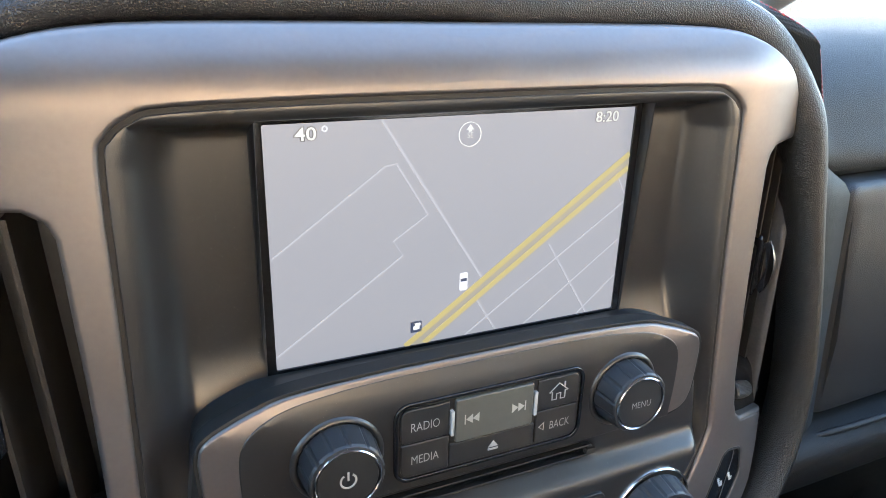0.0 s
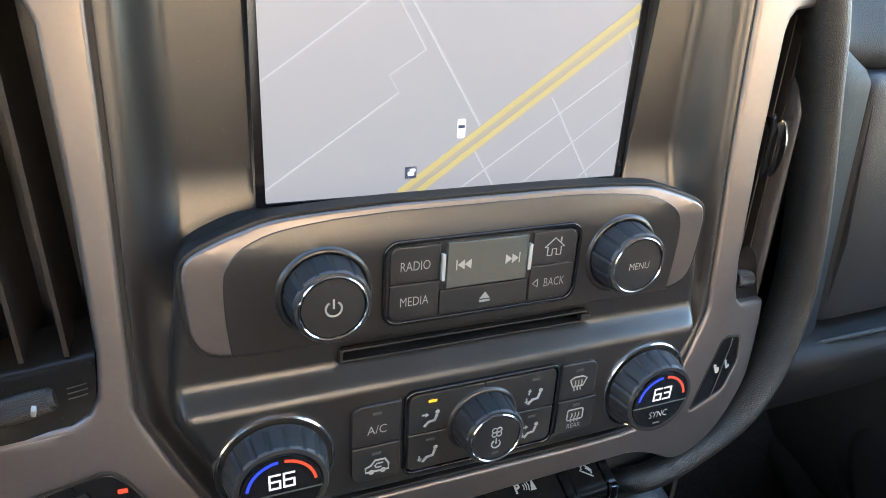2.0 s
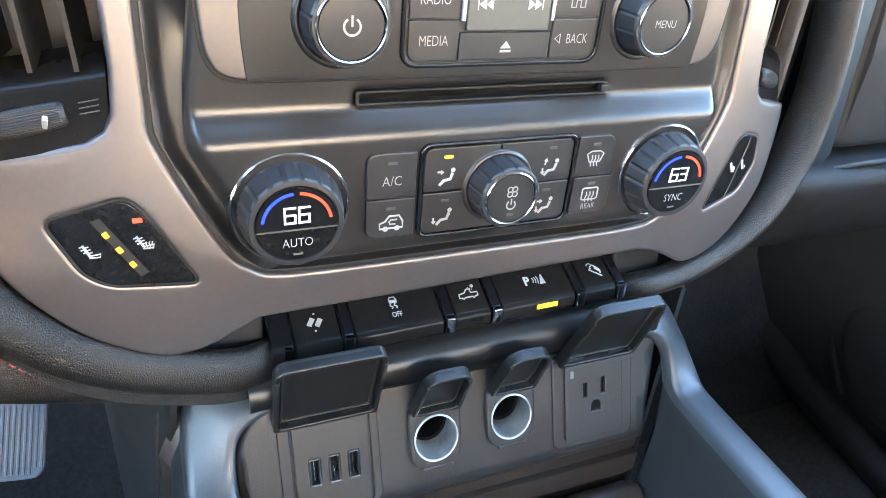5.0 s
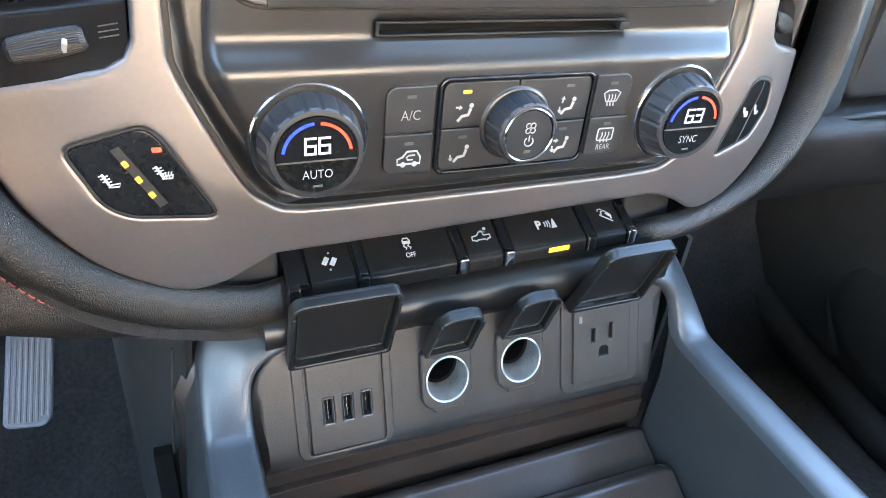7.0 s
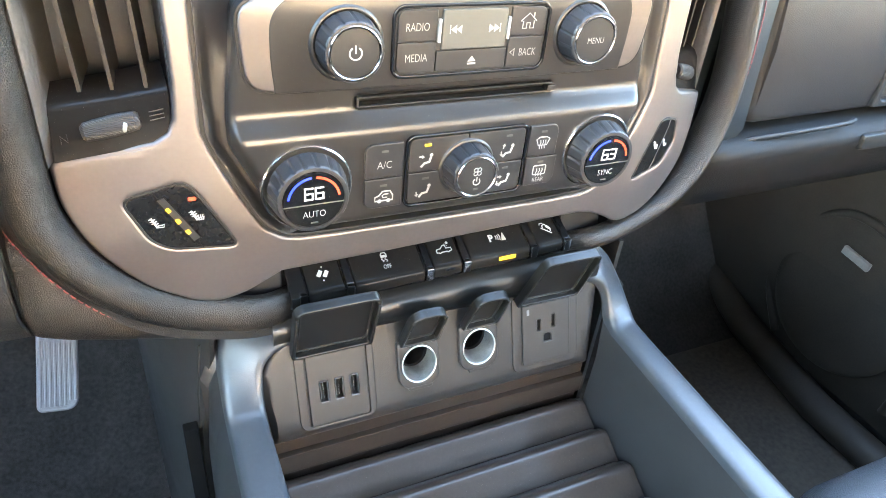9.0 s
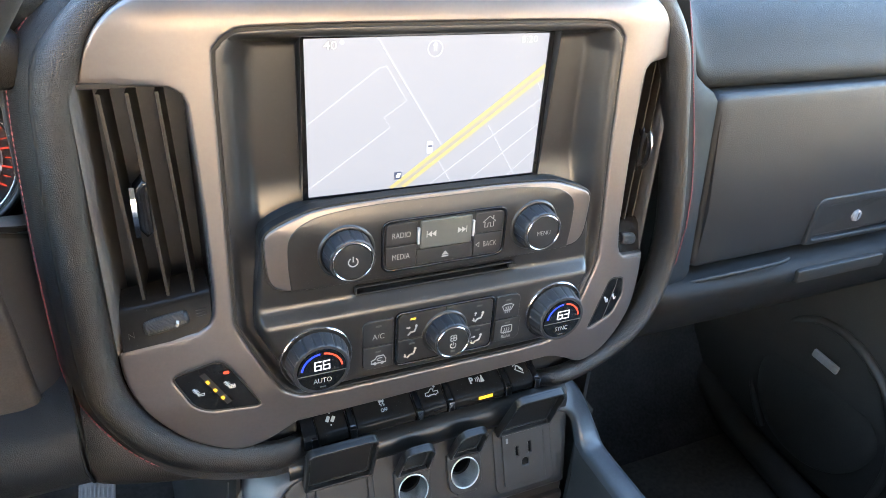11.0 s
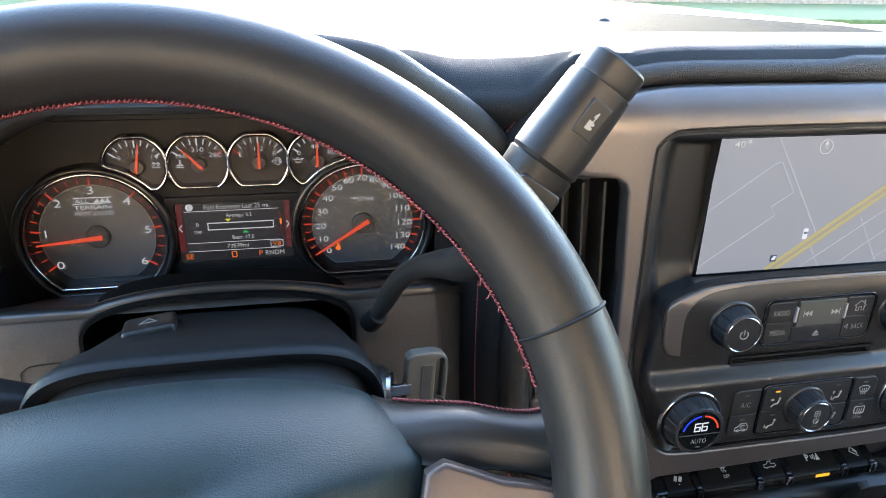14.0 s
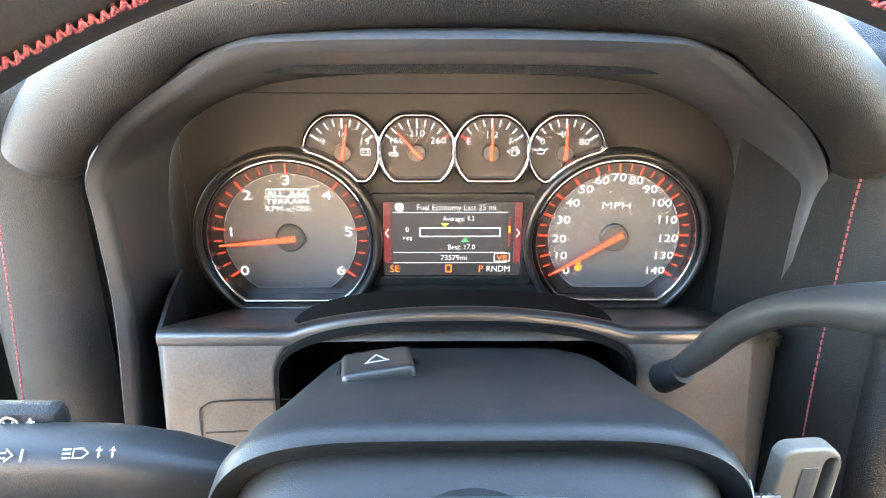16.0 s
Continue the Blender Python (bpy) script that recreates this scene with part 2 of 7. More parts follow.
# ---- materials ----
def material(name, color, rough=0.5, metal=0.0, grain=0.0, grain_scale=3000.0, mottle=0.1, mottle_scale=30.0, rough_var=0.025, spec=0.5, coat=0.0, kind="noise", emit=None, strength=1.0, dust=0.0, sheen=0.0):
    """A principled material with colour variation at two scales, uneven gloss and fine relief at real size."""
    m = bpy.data.materials.new(name)
    m.use_nodes = True
    nt = m.node_tree
    N, L = nt.nodes, nt.links
    b = N["Principled BSDF"]
    b.inputs["Base Color"].default_value = (*color, 1)
    b.inputs["Roughness"].default_value = rough
    b.inputs["Metallic"].default_value = metal
    b.inputs["Specular IOR Level"].default_value = spec
    b.inputs["Coat Weight"].default_value = coat
    b.inputs["Coat Roughness"].default_value = 0.08
    if sheen:
        b.inputs["Sheen Weight"].default_value = sheen
    if emit:
        b.inputs["Emission Color"].default_value = (*emit, 1)
        b.inputs["Emission Strength"].default_value = strength
    tc = N.new("ShaderNodeTexCoord")
    if mottle:
        n1 = N.new("ShaderNodeTexNoise")
        n1.inputs["Scale"].default_value, n1.inputs["Detail"].default_value = mottle_scale, 6
        n2 = N.new("ShaderNodeTexNoise")
        n2.inputs["Scale"].default_value, n2.inputs["Detail"].default_value = mottle_scale * 14, 3
        mixf = N.new("ShaderNodeMath")
        mixf.operation = "ADD"
        L.new(tc.outputs["Object"], n1.inputs["Vector"])
        L.new(tc.outputs["Object"], n2.inputs["Vector"])
        L.new(n1.outputs["Fac"], mixf.inputs[0])
        L.new(n2.outputs["Fac"], mixf.inputs[1])
        mr = N.new("ShaderNodeMapRange")
        mr.inputs["From Min"].default_value, mr.inputs["From Max"].default_value = 0.7, 1.3
        mr.inputs["To Min"].default_value, mr.inputs["To Max"].default_value = 1 - mottle, 1 + mottle
        L.new(mixf.outputs[0], mr.inputs["Value"])
        mul = N.new("ShaderNodeVectorMath")
        mul.operation = "SCALE"
        mul.inputs[0].default_value = color
        L.new(mr.outputs[0], mul.inputs["Scale"])
        last = mul.outputs[0]
        if dust:
            nd = N.new("ShaderNodeTexNoise")
            nd.inputs["Scale"].default_value, nd.inputs["Detail"].default_value = 1800.0, 2
            L.new(tc.outputs["Object"], nd.inputs["Vector"])
            rd = N.new("ShaderNodeMapRange")
            rd.inputs["From Min"].default_value, rd.inputs["From Max"].default_value = 0.74, 0.80
            rd.inputs["To Max"].default_value = dust
            L.new(nd.outputs["Fac"], rd.inputs["Value"])
            mx = N.new("ShaderNodeMix")
            mx.data_type = "RGBA"
            L.new(rd.outputs[0], mx.inputs["Factor"])
            L.new(last, mx.inputs["A"])
            mx.inputs["B"].default_value = (0.45, 0.42, 0.38, 1)
            last = mx.outputs["Result"]
        L.new(last, b.inputs["Base Color"])
        r2 = N.new("ShaderNodeMapRange")
        r2.inputs["From Min"].default_value, r2.inputs["From Max"].default_value = 0.35, 0.65
        r2.inputs["To Min"].default_value, r2.inputs["To Max"].default_value = max(0.02, rough - rough_var), min(1, rough + rough_var)
        L.new(n1.outputs["Fac"], r2.inputs["Value"])
        L.new(r2.outputs[0], b.inputs["Roughness"])
    if grain:
        bump = N.new("ShaderNodeBump")
        bump.inputs["Strength"].default_value = min(1.0, grain)
        bump.inputs["Distance"].default_value = 0.00035 if kind == "leather" else 0.0003
        if kind == "leather":
            v = N.new("ShaderNodeTexVoronoi")
            v.feature = "DISTANCE_TO_EDGE"
            v.inputs["Scale"].default_value = grain_scale
            w = N.new("ShaderNodeTexNoise")
            w.inputs["Scale"].default_value = grain_scale * 0.6
            add = N.new("ShaderNodeMixRGB")
            add.inputs[0].default_value = 0.0007
            L.new(tc.outputs["Object"], add.inputs[1])
            L.new(w.outputs["Color"], add.inputs[2])
            L.new(tc.outputs["Object"], w.inputs["Vector"])
            L.new(add.outputs[0], v.inputs["Vector"])
            rv = N.new("ShaderNodeMapRange")
            rv.inputs["From Max"].default_value = 0.28
            L.new(v.outputs["Distance"], rv.inputs["Value"])
            L.new(rv.outputs[0], bump.inputs["Height"])
        else:
            g = N.new("ShaderNodeTexNoise")
            g.inputs["Scale"].default_value, g.inputs["Detail"].default_value = grain_scale, 2
            L.new(tc.outputs["Object"], g.inputs["Vector"])
            L.new(g.outputs["Fac"], bump.inputs["Height"])
        L.new(bump.outputs[0], b.inputs["Normal"])
    return m


M_dark = material("soft touch dark plastic", (0.016, 0.0155, 0.015), 0.31, grain=0.14, grain_scale=1900, mottle=0.12, dust=0.5)
M_dark2 = material("charcoal plastic", (0.018, 0.0175, 0.017), 0.38, spec=0.38, grain=0.3, grain_scale=1800, mottle=0.15, dust=0.5)
M_black = material("matte black plastic", (0.010, 0.010, 0.010), 0.55, spec=0.3, grain=0.25, grain_scale=1800, mottle=0.15)
M_gloss = material("gloss black plastic", (0.007, 0.007, 0.0075), 0.13, mottle=0.1, rough_var=0.025, dust=0.4)
M_button = material("satin black button plastic", (0.016, 0.016, 0.016), 0.38, grain=0.12, grain_scale=3500, mottle=0.1)
# Near-black that puts the shade of holes and gaps into the colour.
M_void = material("near-black for recess shade and joints", (0.003, 0.003, 0.003), 0.8, spec=0.1, mottle=0)
M_switch = material("glossy black switch plastic", (0.007, 0.007, 0.007), 0.16, spec=0.25, mottle=0.1, dust=0.5)
M_toggle = material("dark satin switch plastic", (0.009, 0.0085, 0.008), 0.20, spec=0.10, mottle=0.1, dust=0.5)
M_grip = material("dark blue grey rubberised grip", (0.015, 0.0153, 0.0170), 0.46, grain=0.2, grain_scale=3000, mottle=0.12, dust=0.5)
M_silver = material("satin bronze grey metallic paint", (0.150, 0.134, 0.127), 0.41, metal=0.8, grain=0.03, grain_scale=5000, mottle=0.05, rough_var=0.025)
M_chrome = material("chrome", (0.70, 0.70, 0.72), 0.16, metal=1.0, mottle=0.04, rough_var=0.04)
M_leather = material("black stitched leather", (0.0125, 0.0105, 0.009), 0.36, spec=0.38, grain=0.6, grain_scale=850, mottle=0.14, kind="leather", rough_var=0.025)
M_wheel = material("worn black wheel leather", (0.019, 0.0168, 0.0148), 0.37, spec=0.42, grain=0.24, grain_scale=1100, mottle=0.10, rough_var=0.015)
# Black vinyl; its teal is the sky's reflection put into the base colour.
M_pad = material("pebbled black vinyl with sky tint", (0.015, 0.0260, 0.0285), 0.42, spec=0.32, grain=0.24, grain_scale=750, mottle=0.12, kind="leather", rough_var=0.025)
M_dash = material("dark grained dashboard vinyl", (0.012, 0.0128, 0.014), 0.46, spec=0.24, grain=0.4, grain_scale=800, mottle=0.12, kind="leather", rough_var=0.025)
# Same vinyl as M_padfar, its gloss cut to hold down glare.
M_dashtop = material("glare-cut dashboard top vinyl", (0.020, 0.021, 0.022), 0.8, spec=0.006, grain=0.5, grain_scale=800, mottle=0.12, kind="leather")
M_doorskin = material("dark brown door plastic", (0.036, 0.030, 0.024), 0.5, spec=0.25, grain=0.3, grain_scale=1500, mottle=0.15)
M_red = material("red thread", (0.20, 0.036, 0.040), 0.6, grain=0.5, grain_scale=4000, mottle=0.25, mottle_scale=200)
M_print = material("white printed marking", (0.30, 0.30, 0.29), 0.5, mottle=0.05)
M_carpet = material("dark grey carpet", (0.060, 0.051, 0.042), 0.95, spec=0.1, grain=1.0, grain_scale=1100, mottle=0.3, mottle_scale=9)
M_pedal = material("grey rubber pedal", (0.17, 0.17, 0.18), 0.55, grain=0.3, grain_scale=1500, mottle=0.12)
M_seat = material("black seat leather", (0.05, 0.052, 0.056), 0.34, grain=0.6, grain_scale=420, mottle=0.15, kind="leather")
M_liner = material("charcoal headliner cloth", (0.10, 0.098, 0.095), 0.95, grain=0.6, grain_scale=1500, mottle=0.08)
M_glassgrey = material("grey smoked display window", (0.058, 0.061, 0.054), 0.5, mottle=0.05)
M_steel = material("brushed steel", (0.55, 0.55, 0.55), 0.28, metal=1.0, grain=0.1, mottle=0.08)
M_icon = material("worn white switch symbol", (0.36, 0.36, 0.35), 0.5, mottle=0.15, mottle_scale=200)
M_panel = material("grey outlet panel plastic", (0.019, 0.0175, 0.0165), 0.40, spec=0.4, grain=0.35, grain_scale=1800, mottle=0.15, mottle_scale=40, dust=0.5)
M_slat = material("brown black shutter plastic", (0.026, 0.019, 0.015), 0.30, spec=0.38, grain=0.2, grain_scale=1800, mottle=0.2, dust=0.5)
M_lid = material("satin black lid plastic", (0.008, 0.0078, 0.0075), 0.30, spec=0.35, grain=0.1, grain_scale=2500, mottle=0.1, dust=0.5)
M_column = material("matte charcoal column plastic", (0.014, 0.0138, 0.014), 0.46, spec=0.25, grain=0.4, grain_scale=1700, mottle=0.12, dust=0.4)
M_skirt = material("dull black vinyl skirt", (0.012, 0.0118, 0.0118), 0.5, spec=0.13, grain=0.4, grain_scale=850, mottle=0.14, kind="leather")
M_rail = material("satin grey console plastic", (0.028, 0.031, 0.035), 0.36, spec=0.5, grain=0.3, grain_scale=1900, mottle=0.12, dust=0.5)
M_tunnel = material("satin blue grey hood plastic", (0.036, 0.037, 0.040), 0.36, spec=0.45, grain=0.3, grain_scale=1900, mottle=0.12, dust=0.4)
# Glossier, bluer copy of the dashboard vinyl where sky light shows.
M_padfar = material("glossier grained dashboard vinyl", (0.014, 0.0165, 0.0185), 0.55, spec=0.13, grain=0.5, grain_scale=800, mottle=0.12, kind="leather")
M_brow = material("fine grained black leather", (0.0125, 0.011, 0.010), 0.42, spec=0.26, grain=0.3, grain_scale=1100, mottle=0.12, kind="leather")
M_brownish = material("dusty brown grey plastic", (0.052, 0.048, 0.045), 0.45, grain=0.3, grain_scale=2000, mottle=0.25, mottle_scale=50, dust=0.4)


def lamp_mat(name, color, strength):
    return material(name, (0.01, 0.01, 0.01), 0.4, mottle=0, emit=color, strength=strength * 2.0 ** -STOPS)


E_screen = lamp_mat("lit screen", (0.465, 0.465, 0.50), 1.0)
E_white = lamp_mat("lit white", (0.95, 0.95, 0.98), 1.2)
E_road = lamp_mat("lit map road", (0.64, 0.64, 0.68), 1.0)
E_high = lamp_mat("lit map highway", (0.72, 0.59, 0.23), 1.0)
E_line = lamp_mat("lit map highway edge", (0.48, 0.44, 0.36), 1.0)
E_dark = lamp_mat("lit map dark", (0.06, 0.08, 0.15), 1.0)
E_blue = lamp_mat("lit blue", (0.02, 0.05, 1.0), 1.6)
E_red = lamp_mat("lit red", (1.0, 0.07, 0.02), 1.3)
E_orange = lamp_mat("lit orange", (1.0, 0.18, 0.02), 1.3)
E_amber = lamp_mat("lit amber", (1.0, 0.52, 0.02), 1.5)
E_gauge = lamp_mat("lit gauge red", (0.85, 0.05, 0.02), 1.0)
E_needle = lamp_mat("lit needle", (0.95, 0.09, 0.03), 1.0)
E_pale = lamp_mat("lit pale print", (0.62, 0.60, 0.58), 1.15)
E_green = lamp_mat("lit green", (0.06, 0.6, 0.12), 1.0)
E_maroon = lamp_mat("lit maroon", (0.13, 0.022, 0.022), 1.0)
E_info = lamp_mat("dim lit display", (0.022, 0.020, 0.020), 1.0)

# ---- surfaces of the centre stack ----
def smoothstep(a, b, v):
    t = min(1.0, max(0.0, (v - a) / (b - a)))
    return t * t * (3 - 2 * t)


def right_x(x):
    """The passenger side of the stack is narrower and turns further away than the driver's side."""
    if x < 143:
        return x
    return 143 + (x - 143) * 1.64 if x < 157 else 166 + (x - 157) * 0.70


def y_silver(x, z):
    y = -31 + 0.118 * max(0.0, z - 440) - 0.00018 * max(0.0, z - 440) ** 2 + 0.075 * max(0.0, 432 - z) + 0.018 * max(0.0, z - 682) ** 2
    return float(y + (max(0, -x - 140) ** 2 * 0.0018 if x < 0 else max(0, x - 143) ** 2 * 0.0045))


HOLE_X = [(426, 96), (432, 112), (444, 122), (488, 143), (510, 145), (600, 143.5), (662, 142.5), (673, 139.5)]


def y_dark(x, z):
    """Rim level with the metal, a deep screen recess, a plateau for the radio and a bulge for the climate controls."""
    a = abs(x)
    lip = y_silver(x, z) + 1.0
    d = float(np.interp(z, [q[0] for q in HOLE_X], [q[1] for q in HOLE_X])) - a
    upper = lip + (2.5 - lip) * min(smoothstep(5, 24, d), smoothstep(5, 13, 682.5 - z))
    valley = lip + 6.0 * smoothstep(2.0, 7.5, d)
    floor_y = valley + (upper - valley) * smoothstep(520, 585, z)
    return floor_y


def y_raised(x, z):
    """The front of the raised block that carries the radio and the climate controls."""
    d = float(np.interp(z, [q[0] for q in HOLE_X], [q[1] for q in HOLE_X])) - abs(x)
    return -26.5 + 2.5 * smoothstep(556, 570, z) - 8.5 * smoothstep(504, 490, z) * smoothstep(8, 18, d) + 4 * smoothstep(440, 428, z)


def mirror(half):
    """A closed outline from its half with x < 0, from the top to the bottom."""
    return list(half) + [(-x, z) for x, z in reversed(half)]

# ================= the cab and what lies outside =================
gr = material("dry pale asphalt", (0.16, 0.155, 0.15), 0.9, grain=0.5, grain_scale=60, mottle=0.3, mottle_scale=1.5)
bm = bmesh.new()
bmesh.ops.create_circle(bm, cap_ends=True, radius=400000, segments=48)
for v in bm.verts:
    v.co.z = -720
solid("ground", bm, gr, (0, 0, -720), "pale asphalt parking ground outside the truck", "ground", kind="structure", smooth=0)

bm = block(-790, 790, -1700, 380, -180, -130, 0)
solid("floor", bm, M_carpet, (0, 0, -130), "dark grey carpeted cab floor", "floor", kind="structure")
# firewall and toe board under the dashboard
rows = [[(x, y, z) for x in np.linspace(-790, 790, 9)] for y, z in ((250, -128), (330, -60), (400, 60), (430, 250), (430, 690))]
M_firewall = material("worn charcoal carpet", (0.030, 0.027, 0.025), 0.95, spec=0.1, grain=1.0, grain_scale=900, mottle=0.4, mottle_scale=14)
solid("wall_front", thicken(loft(rows), -12), M_firewall, (0, 400, 0), "dark carpeted firewall below the dashboard", "wall", kind="structure", smooth=60)
for s, nm in ((-1, "wall_left"), (1, "wall_right")):
    bm = block(s * 815, s * 785, -1700, 600, -160, 540, 4) if s > 0 else block(-815, -785, -1700, -850, -160, 560, 4)
    if s < 0:
        block(-815, -785, -850, 60, -160, 420, 4, bm=bm)
        block(-815, -785, 60, 600, -160, 560, 4, bm=bm)
    block(s * 815, s * 785, -900, -790, 560, 1130, 3, bm=bm)
    block(s * 815, s * 785, -1700, -1560, 560, 1130, 3, bm=bm)
    solid(nm, bm, M_dark2, (s * 800, -500, 0), "dark plastic door side of the cab", "wall", kind="structure")
bm = block(-800, 800, -1740, -1700, -160, 600, 4)
block(-800, -700, -1740, -1700, 600, 1130, 2, bm=bm)
block(700, 800, -1740, -1700, 600, 1130, 2, bm=bm)
solid("wall_back", bm, M_dark2, (0, -1720, 0), "dark rear cab wall with a window opening", "wall", kind="structure")
bm = block(-800, 800, -1740, -280, 1130, 1165, 10)
solid("ceiling", bm, M_liner, (0, -900, 1150), "charcoal cloth headliner", "ceiling", kind="structure")
# windscreen pillars
for s in (-1, 1):
    bm = sweep([(s * 790, 640, 690), (s * 778, 300, 880), (s * 760, -280, 1140)], disc(0, 0, 34, 12), up=(0, 0, 1))
    solid("windscreen_pillar", bm, M_liner, (s * 790, 640, 690), "charcoal trimmed windscreen pillar", "pillar", kind="structure")
# Unseen panes, added to dim what the trim reflects from the rear.
M_tint = bpy.data.materials.new("dark tinted rear glass")
M_tint.use_nodes = True
pb = M_tint.node_tree.nodes["Principled BSDF"]
pb.inputs["Transmission Weight"].default_value, pb.inputs["Roughness"].default_value, pb.inputs["IOR"].default_value = 1.0, 0.0, 1.02
pb.inputs["Base Color"].default_value = (0.42, 0.44, 0.43, 1)
for nm, box in (("window_1", (-803, -797, -1562, -898, 558, 1132)), ("window_2", (797, 803, -1562, -898, 538, 1132))):
    solid(nm, block(*box, 0), M_tint, ((box[0] + box[1]) / 2, (box[2] + box[3]) / 2, box[4]), "unseen dark rear pane added to cut reflected light", "window", kind="structure", smooth=0)

# ================= dashboard =================
def dash_profile(x):
    pas = [(600, 690), (400, 698), (260, 703), (160, 700), (100, 690), (62, 668), (44, 642), (36, 622), (60, 612)]
    mid = [(600, 706), (400, 714), (260, 720), (140, 724), (80, 725), (45, 725), (28, 723), (22, 720), (30, 700)]
    drv = [(600, 706), (400, 714), (260, 720), (140, 724), (80, 722), (60, 718), (50, 712), (44, 706), (50, 690)]
    dip = [(600, 706), (400, 714), (260, 719), (140, 717), (80, 709), (45, 698), (28, 688), (22, 680), (40, 660)]
    low = [(600, 706), (400, 714), (260, 720), (140, 722), (80, 719), (45, 711), (28, 700), (22, 690), (40, 666)]
    key = [(-790, dip), (-640, dip), (-608, dip), (-570, drv), (-300, drv), (-262, low), (-228, low), (-185, mid), (150, mid), (205, dip), (275, pas), (790, pas)]
    for (xa, pa), (xb, pb_) in zip(key, key[1:]):
        if xa <= x <= xb:
            t = (x - xa) / (xb - xa)
            t = t * t * (3 - 2 * t)
            return [(x, a[0] * (1 - t) + b[0] * t, a[1] * (1 - t) + b[1] * t) for a, b in zip(pa, pb_)]


dash = thing("dashboard", (0, 300, 690), "dark grained vinyl dashboard with a padded top", "dashboard")
xs = sorted(set(list(np.linspace(-790, 790, 40)) + list(np.linspace(-300, -180, 14)) + list(np.linspace(140, 300, 16)) + list(np.linspace(-645, -560, 10))))
# One vinyl in two copies, split by where glare and sky light fall.
for side, cut0, cut1, mat, lab in ((-1, 0, 16, M_dashtop, "dashboard top with its glare cut"), (-1, 15, None, M_padfar, "dark grained rounded front of the dashboard"), (1, 0, None, M_padfar, "dark grained padded dashboard top")):
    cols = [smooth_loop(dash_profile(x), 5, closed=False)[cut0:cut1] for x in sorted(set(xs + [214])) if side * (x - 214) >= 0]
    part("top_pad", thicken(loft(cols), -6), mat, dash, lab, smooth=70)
# defroster slot and light sensor
bm = sweep([(x, 332 - 0.0003 * (x + 50) ** 2 + 0.03 * x, 719.6 - 0.00002 * x * x) for x in np.linspace(-330, 232, 24)], [(-3, -2), (3, -2), (3, 0.8), (-3, 0.8)])
part("defroster_slot", bm, M_black, dash)
bm = lathe([(0, 9), (5, 8), (9, 4), (11, -1), (0, -1)], (-42, 316, 718.5), axis=(0, 0, 1), n=24)
part("light_sensor", bm, M_gloss, dash, "small black dome sensor")

# passenger side panel, glove box
bm = plate([(262, 400), (262, 618), (275, 640), (790, 640), (790, 400)], y=lambda x, z: 42 + max(0, x - 500) * 0.03, depth=15, r=1)
part("lower_panel", bm, M_dash, dash)
rows = [[(x, y + 12 * smoothstep(262, 236, x), z) for x in (236, 250, 262, 300, 400, 600, 790)] for y, z in ((34, 432), (8, 430), (-2, 424), (-4, 414), (4, 396), (16, 374), (32, 352), (60, 342), (220, 336))]
part("knee_ledge", thicken(loft(rows), 5), M_skirt, dash, smooth=60)

glove = thing("glove_box", (520, 30, 420), "dark grained glove box door with a recessed latch", "glove box")
gl = round_corners([(293, 437), (760, 437), (760, 613), (274, 613)], 14)
bm = plate(gl, y=lambda x, z: 15 + 0.02 * (x - 280) - 5 * math.sin((z - 436) / 178 * math.pi), depth=22, r=6, grid=24)
part("door", bm, M_dash, glove)
bm = plate(rrect(448, 590, 440, 494, [3, 3, 12, 12]), holes=[rrect(456, 582, 446, 484, 6)], y=13, depth=6, r=2)
part("latch_surround", bm, M_dash, glove)
bm = plate(rrect(458, 580, 448, 482, 5), y=17, depth=5, r=2)
part("latch_handle", bm, M_dark2, glove)
bm = lathe([(0, 3), (5, 3), (6.5, 2), (7, 0)], (522, 17, 465), n=28)
part("lock_cylinder", bm, M_pedal, glove, "round key lock")
bm = bar2((522, 461), (522, 469), 1.5, 13.6)
part("key_slot", bm, M_black, glove)
bm = sweep(smooth_loop([(276, 14, 423), (300, 6, 429), (350, 1, 433), (400, -1, 436), (414, 2, 437)], 4, closed=False), disc(0, 0, 2.4, 10))
part("ledge", bm, M_dash, glove, smooth=80)
bm = block(426, 560, -8, 20, 408, 424, 4)
part("pull", bm, M_dark2, glove)

# ---- padded roll round the centre stack ----
half = [(-60, 14, 716.5), (-130, 14, 715.5), (-165, 11, 709), (-194, 7, 695), (-214, 3, 673), (-224, 0, 650), (-228, -4, 600), (-230, -8, 540), (-230, -13, 480), (-227, -17, 450), (-213, -20, 422), (-193, -22, 399), (-170, -23, 384), (-146, -24, 376), (-122, -23, 370), (-104, -17, 368), (-88, -9, 368), (-50, -7, 368)]
half_r = [(60, 14, 716.5), (130, 14, 715.5), (160, 12, 709), (181, 9, 696), (196, 5, 675), (204, 2, 651), (215, -1, 602), (225, -4, 550), (231, -6, 505), (230, -8, 470), (219, -12, 438), (190, -19, 404), (150, -22, 384), (122, -21, 378), (102, -10, 372), (50, -7, 369)]
loop = smooth_loop(half + list(reversed(half_r)), 8)
roll = thing("padded_surround", (0, 0, 360), "black stitched leather roll framing the centre stack", "dashboard trim")
P = [Vector(p) for p in loop]
n = len(P)
outw = []
for i in range(n):
    t = (P[(i + 1) % n] - P[i - 1]).normalized()
    o = Vector((t.z, 0, -t.x))
    o.normalize()
    if o.dot(P[i] - Vector((0, 0, 540))) < 0:
        o = -o
    outw.append(o)
rows = []
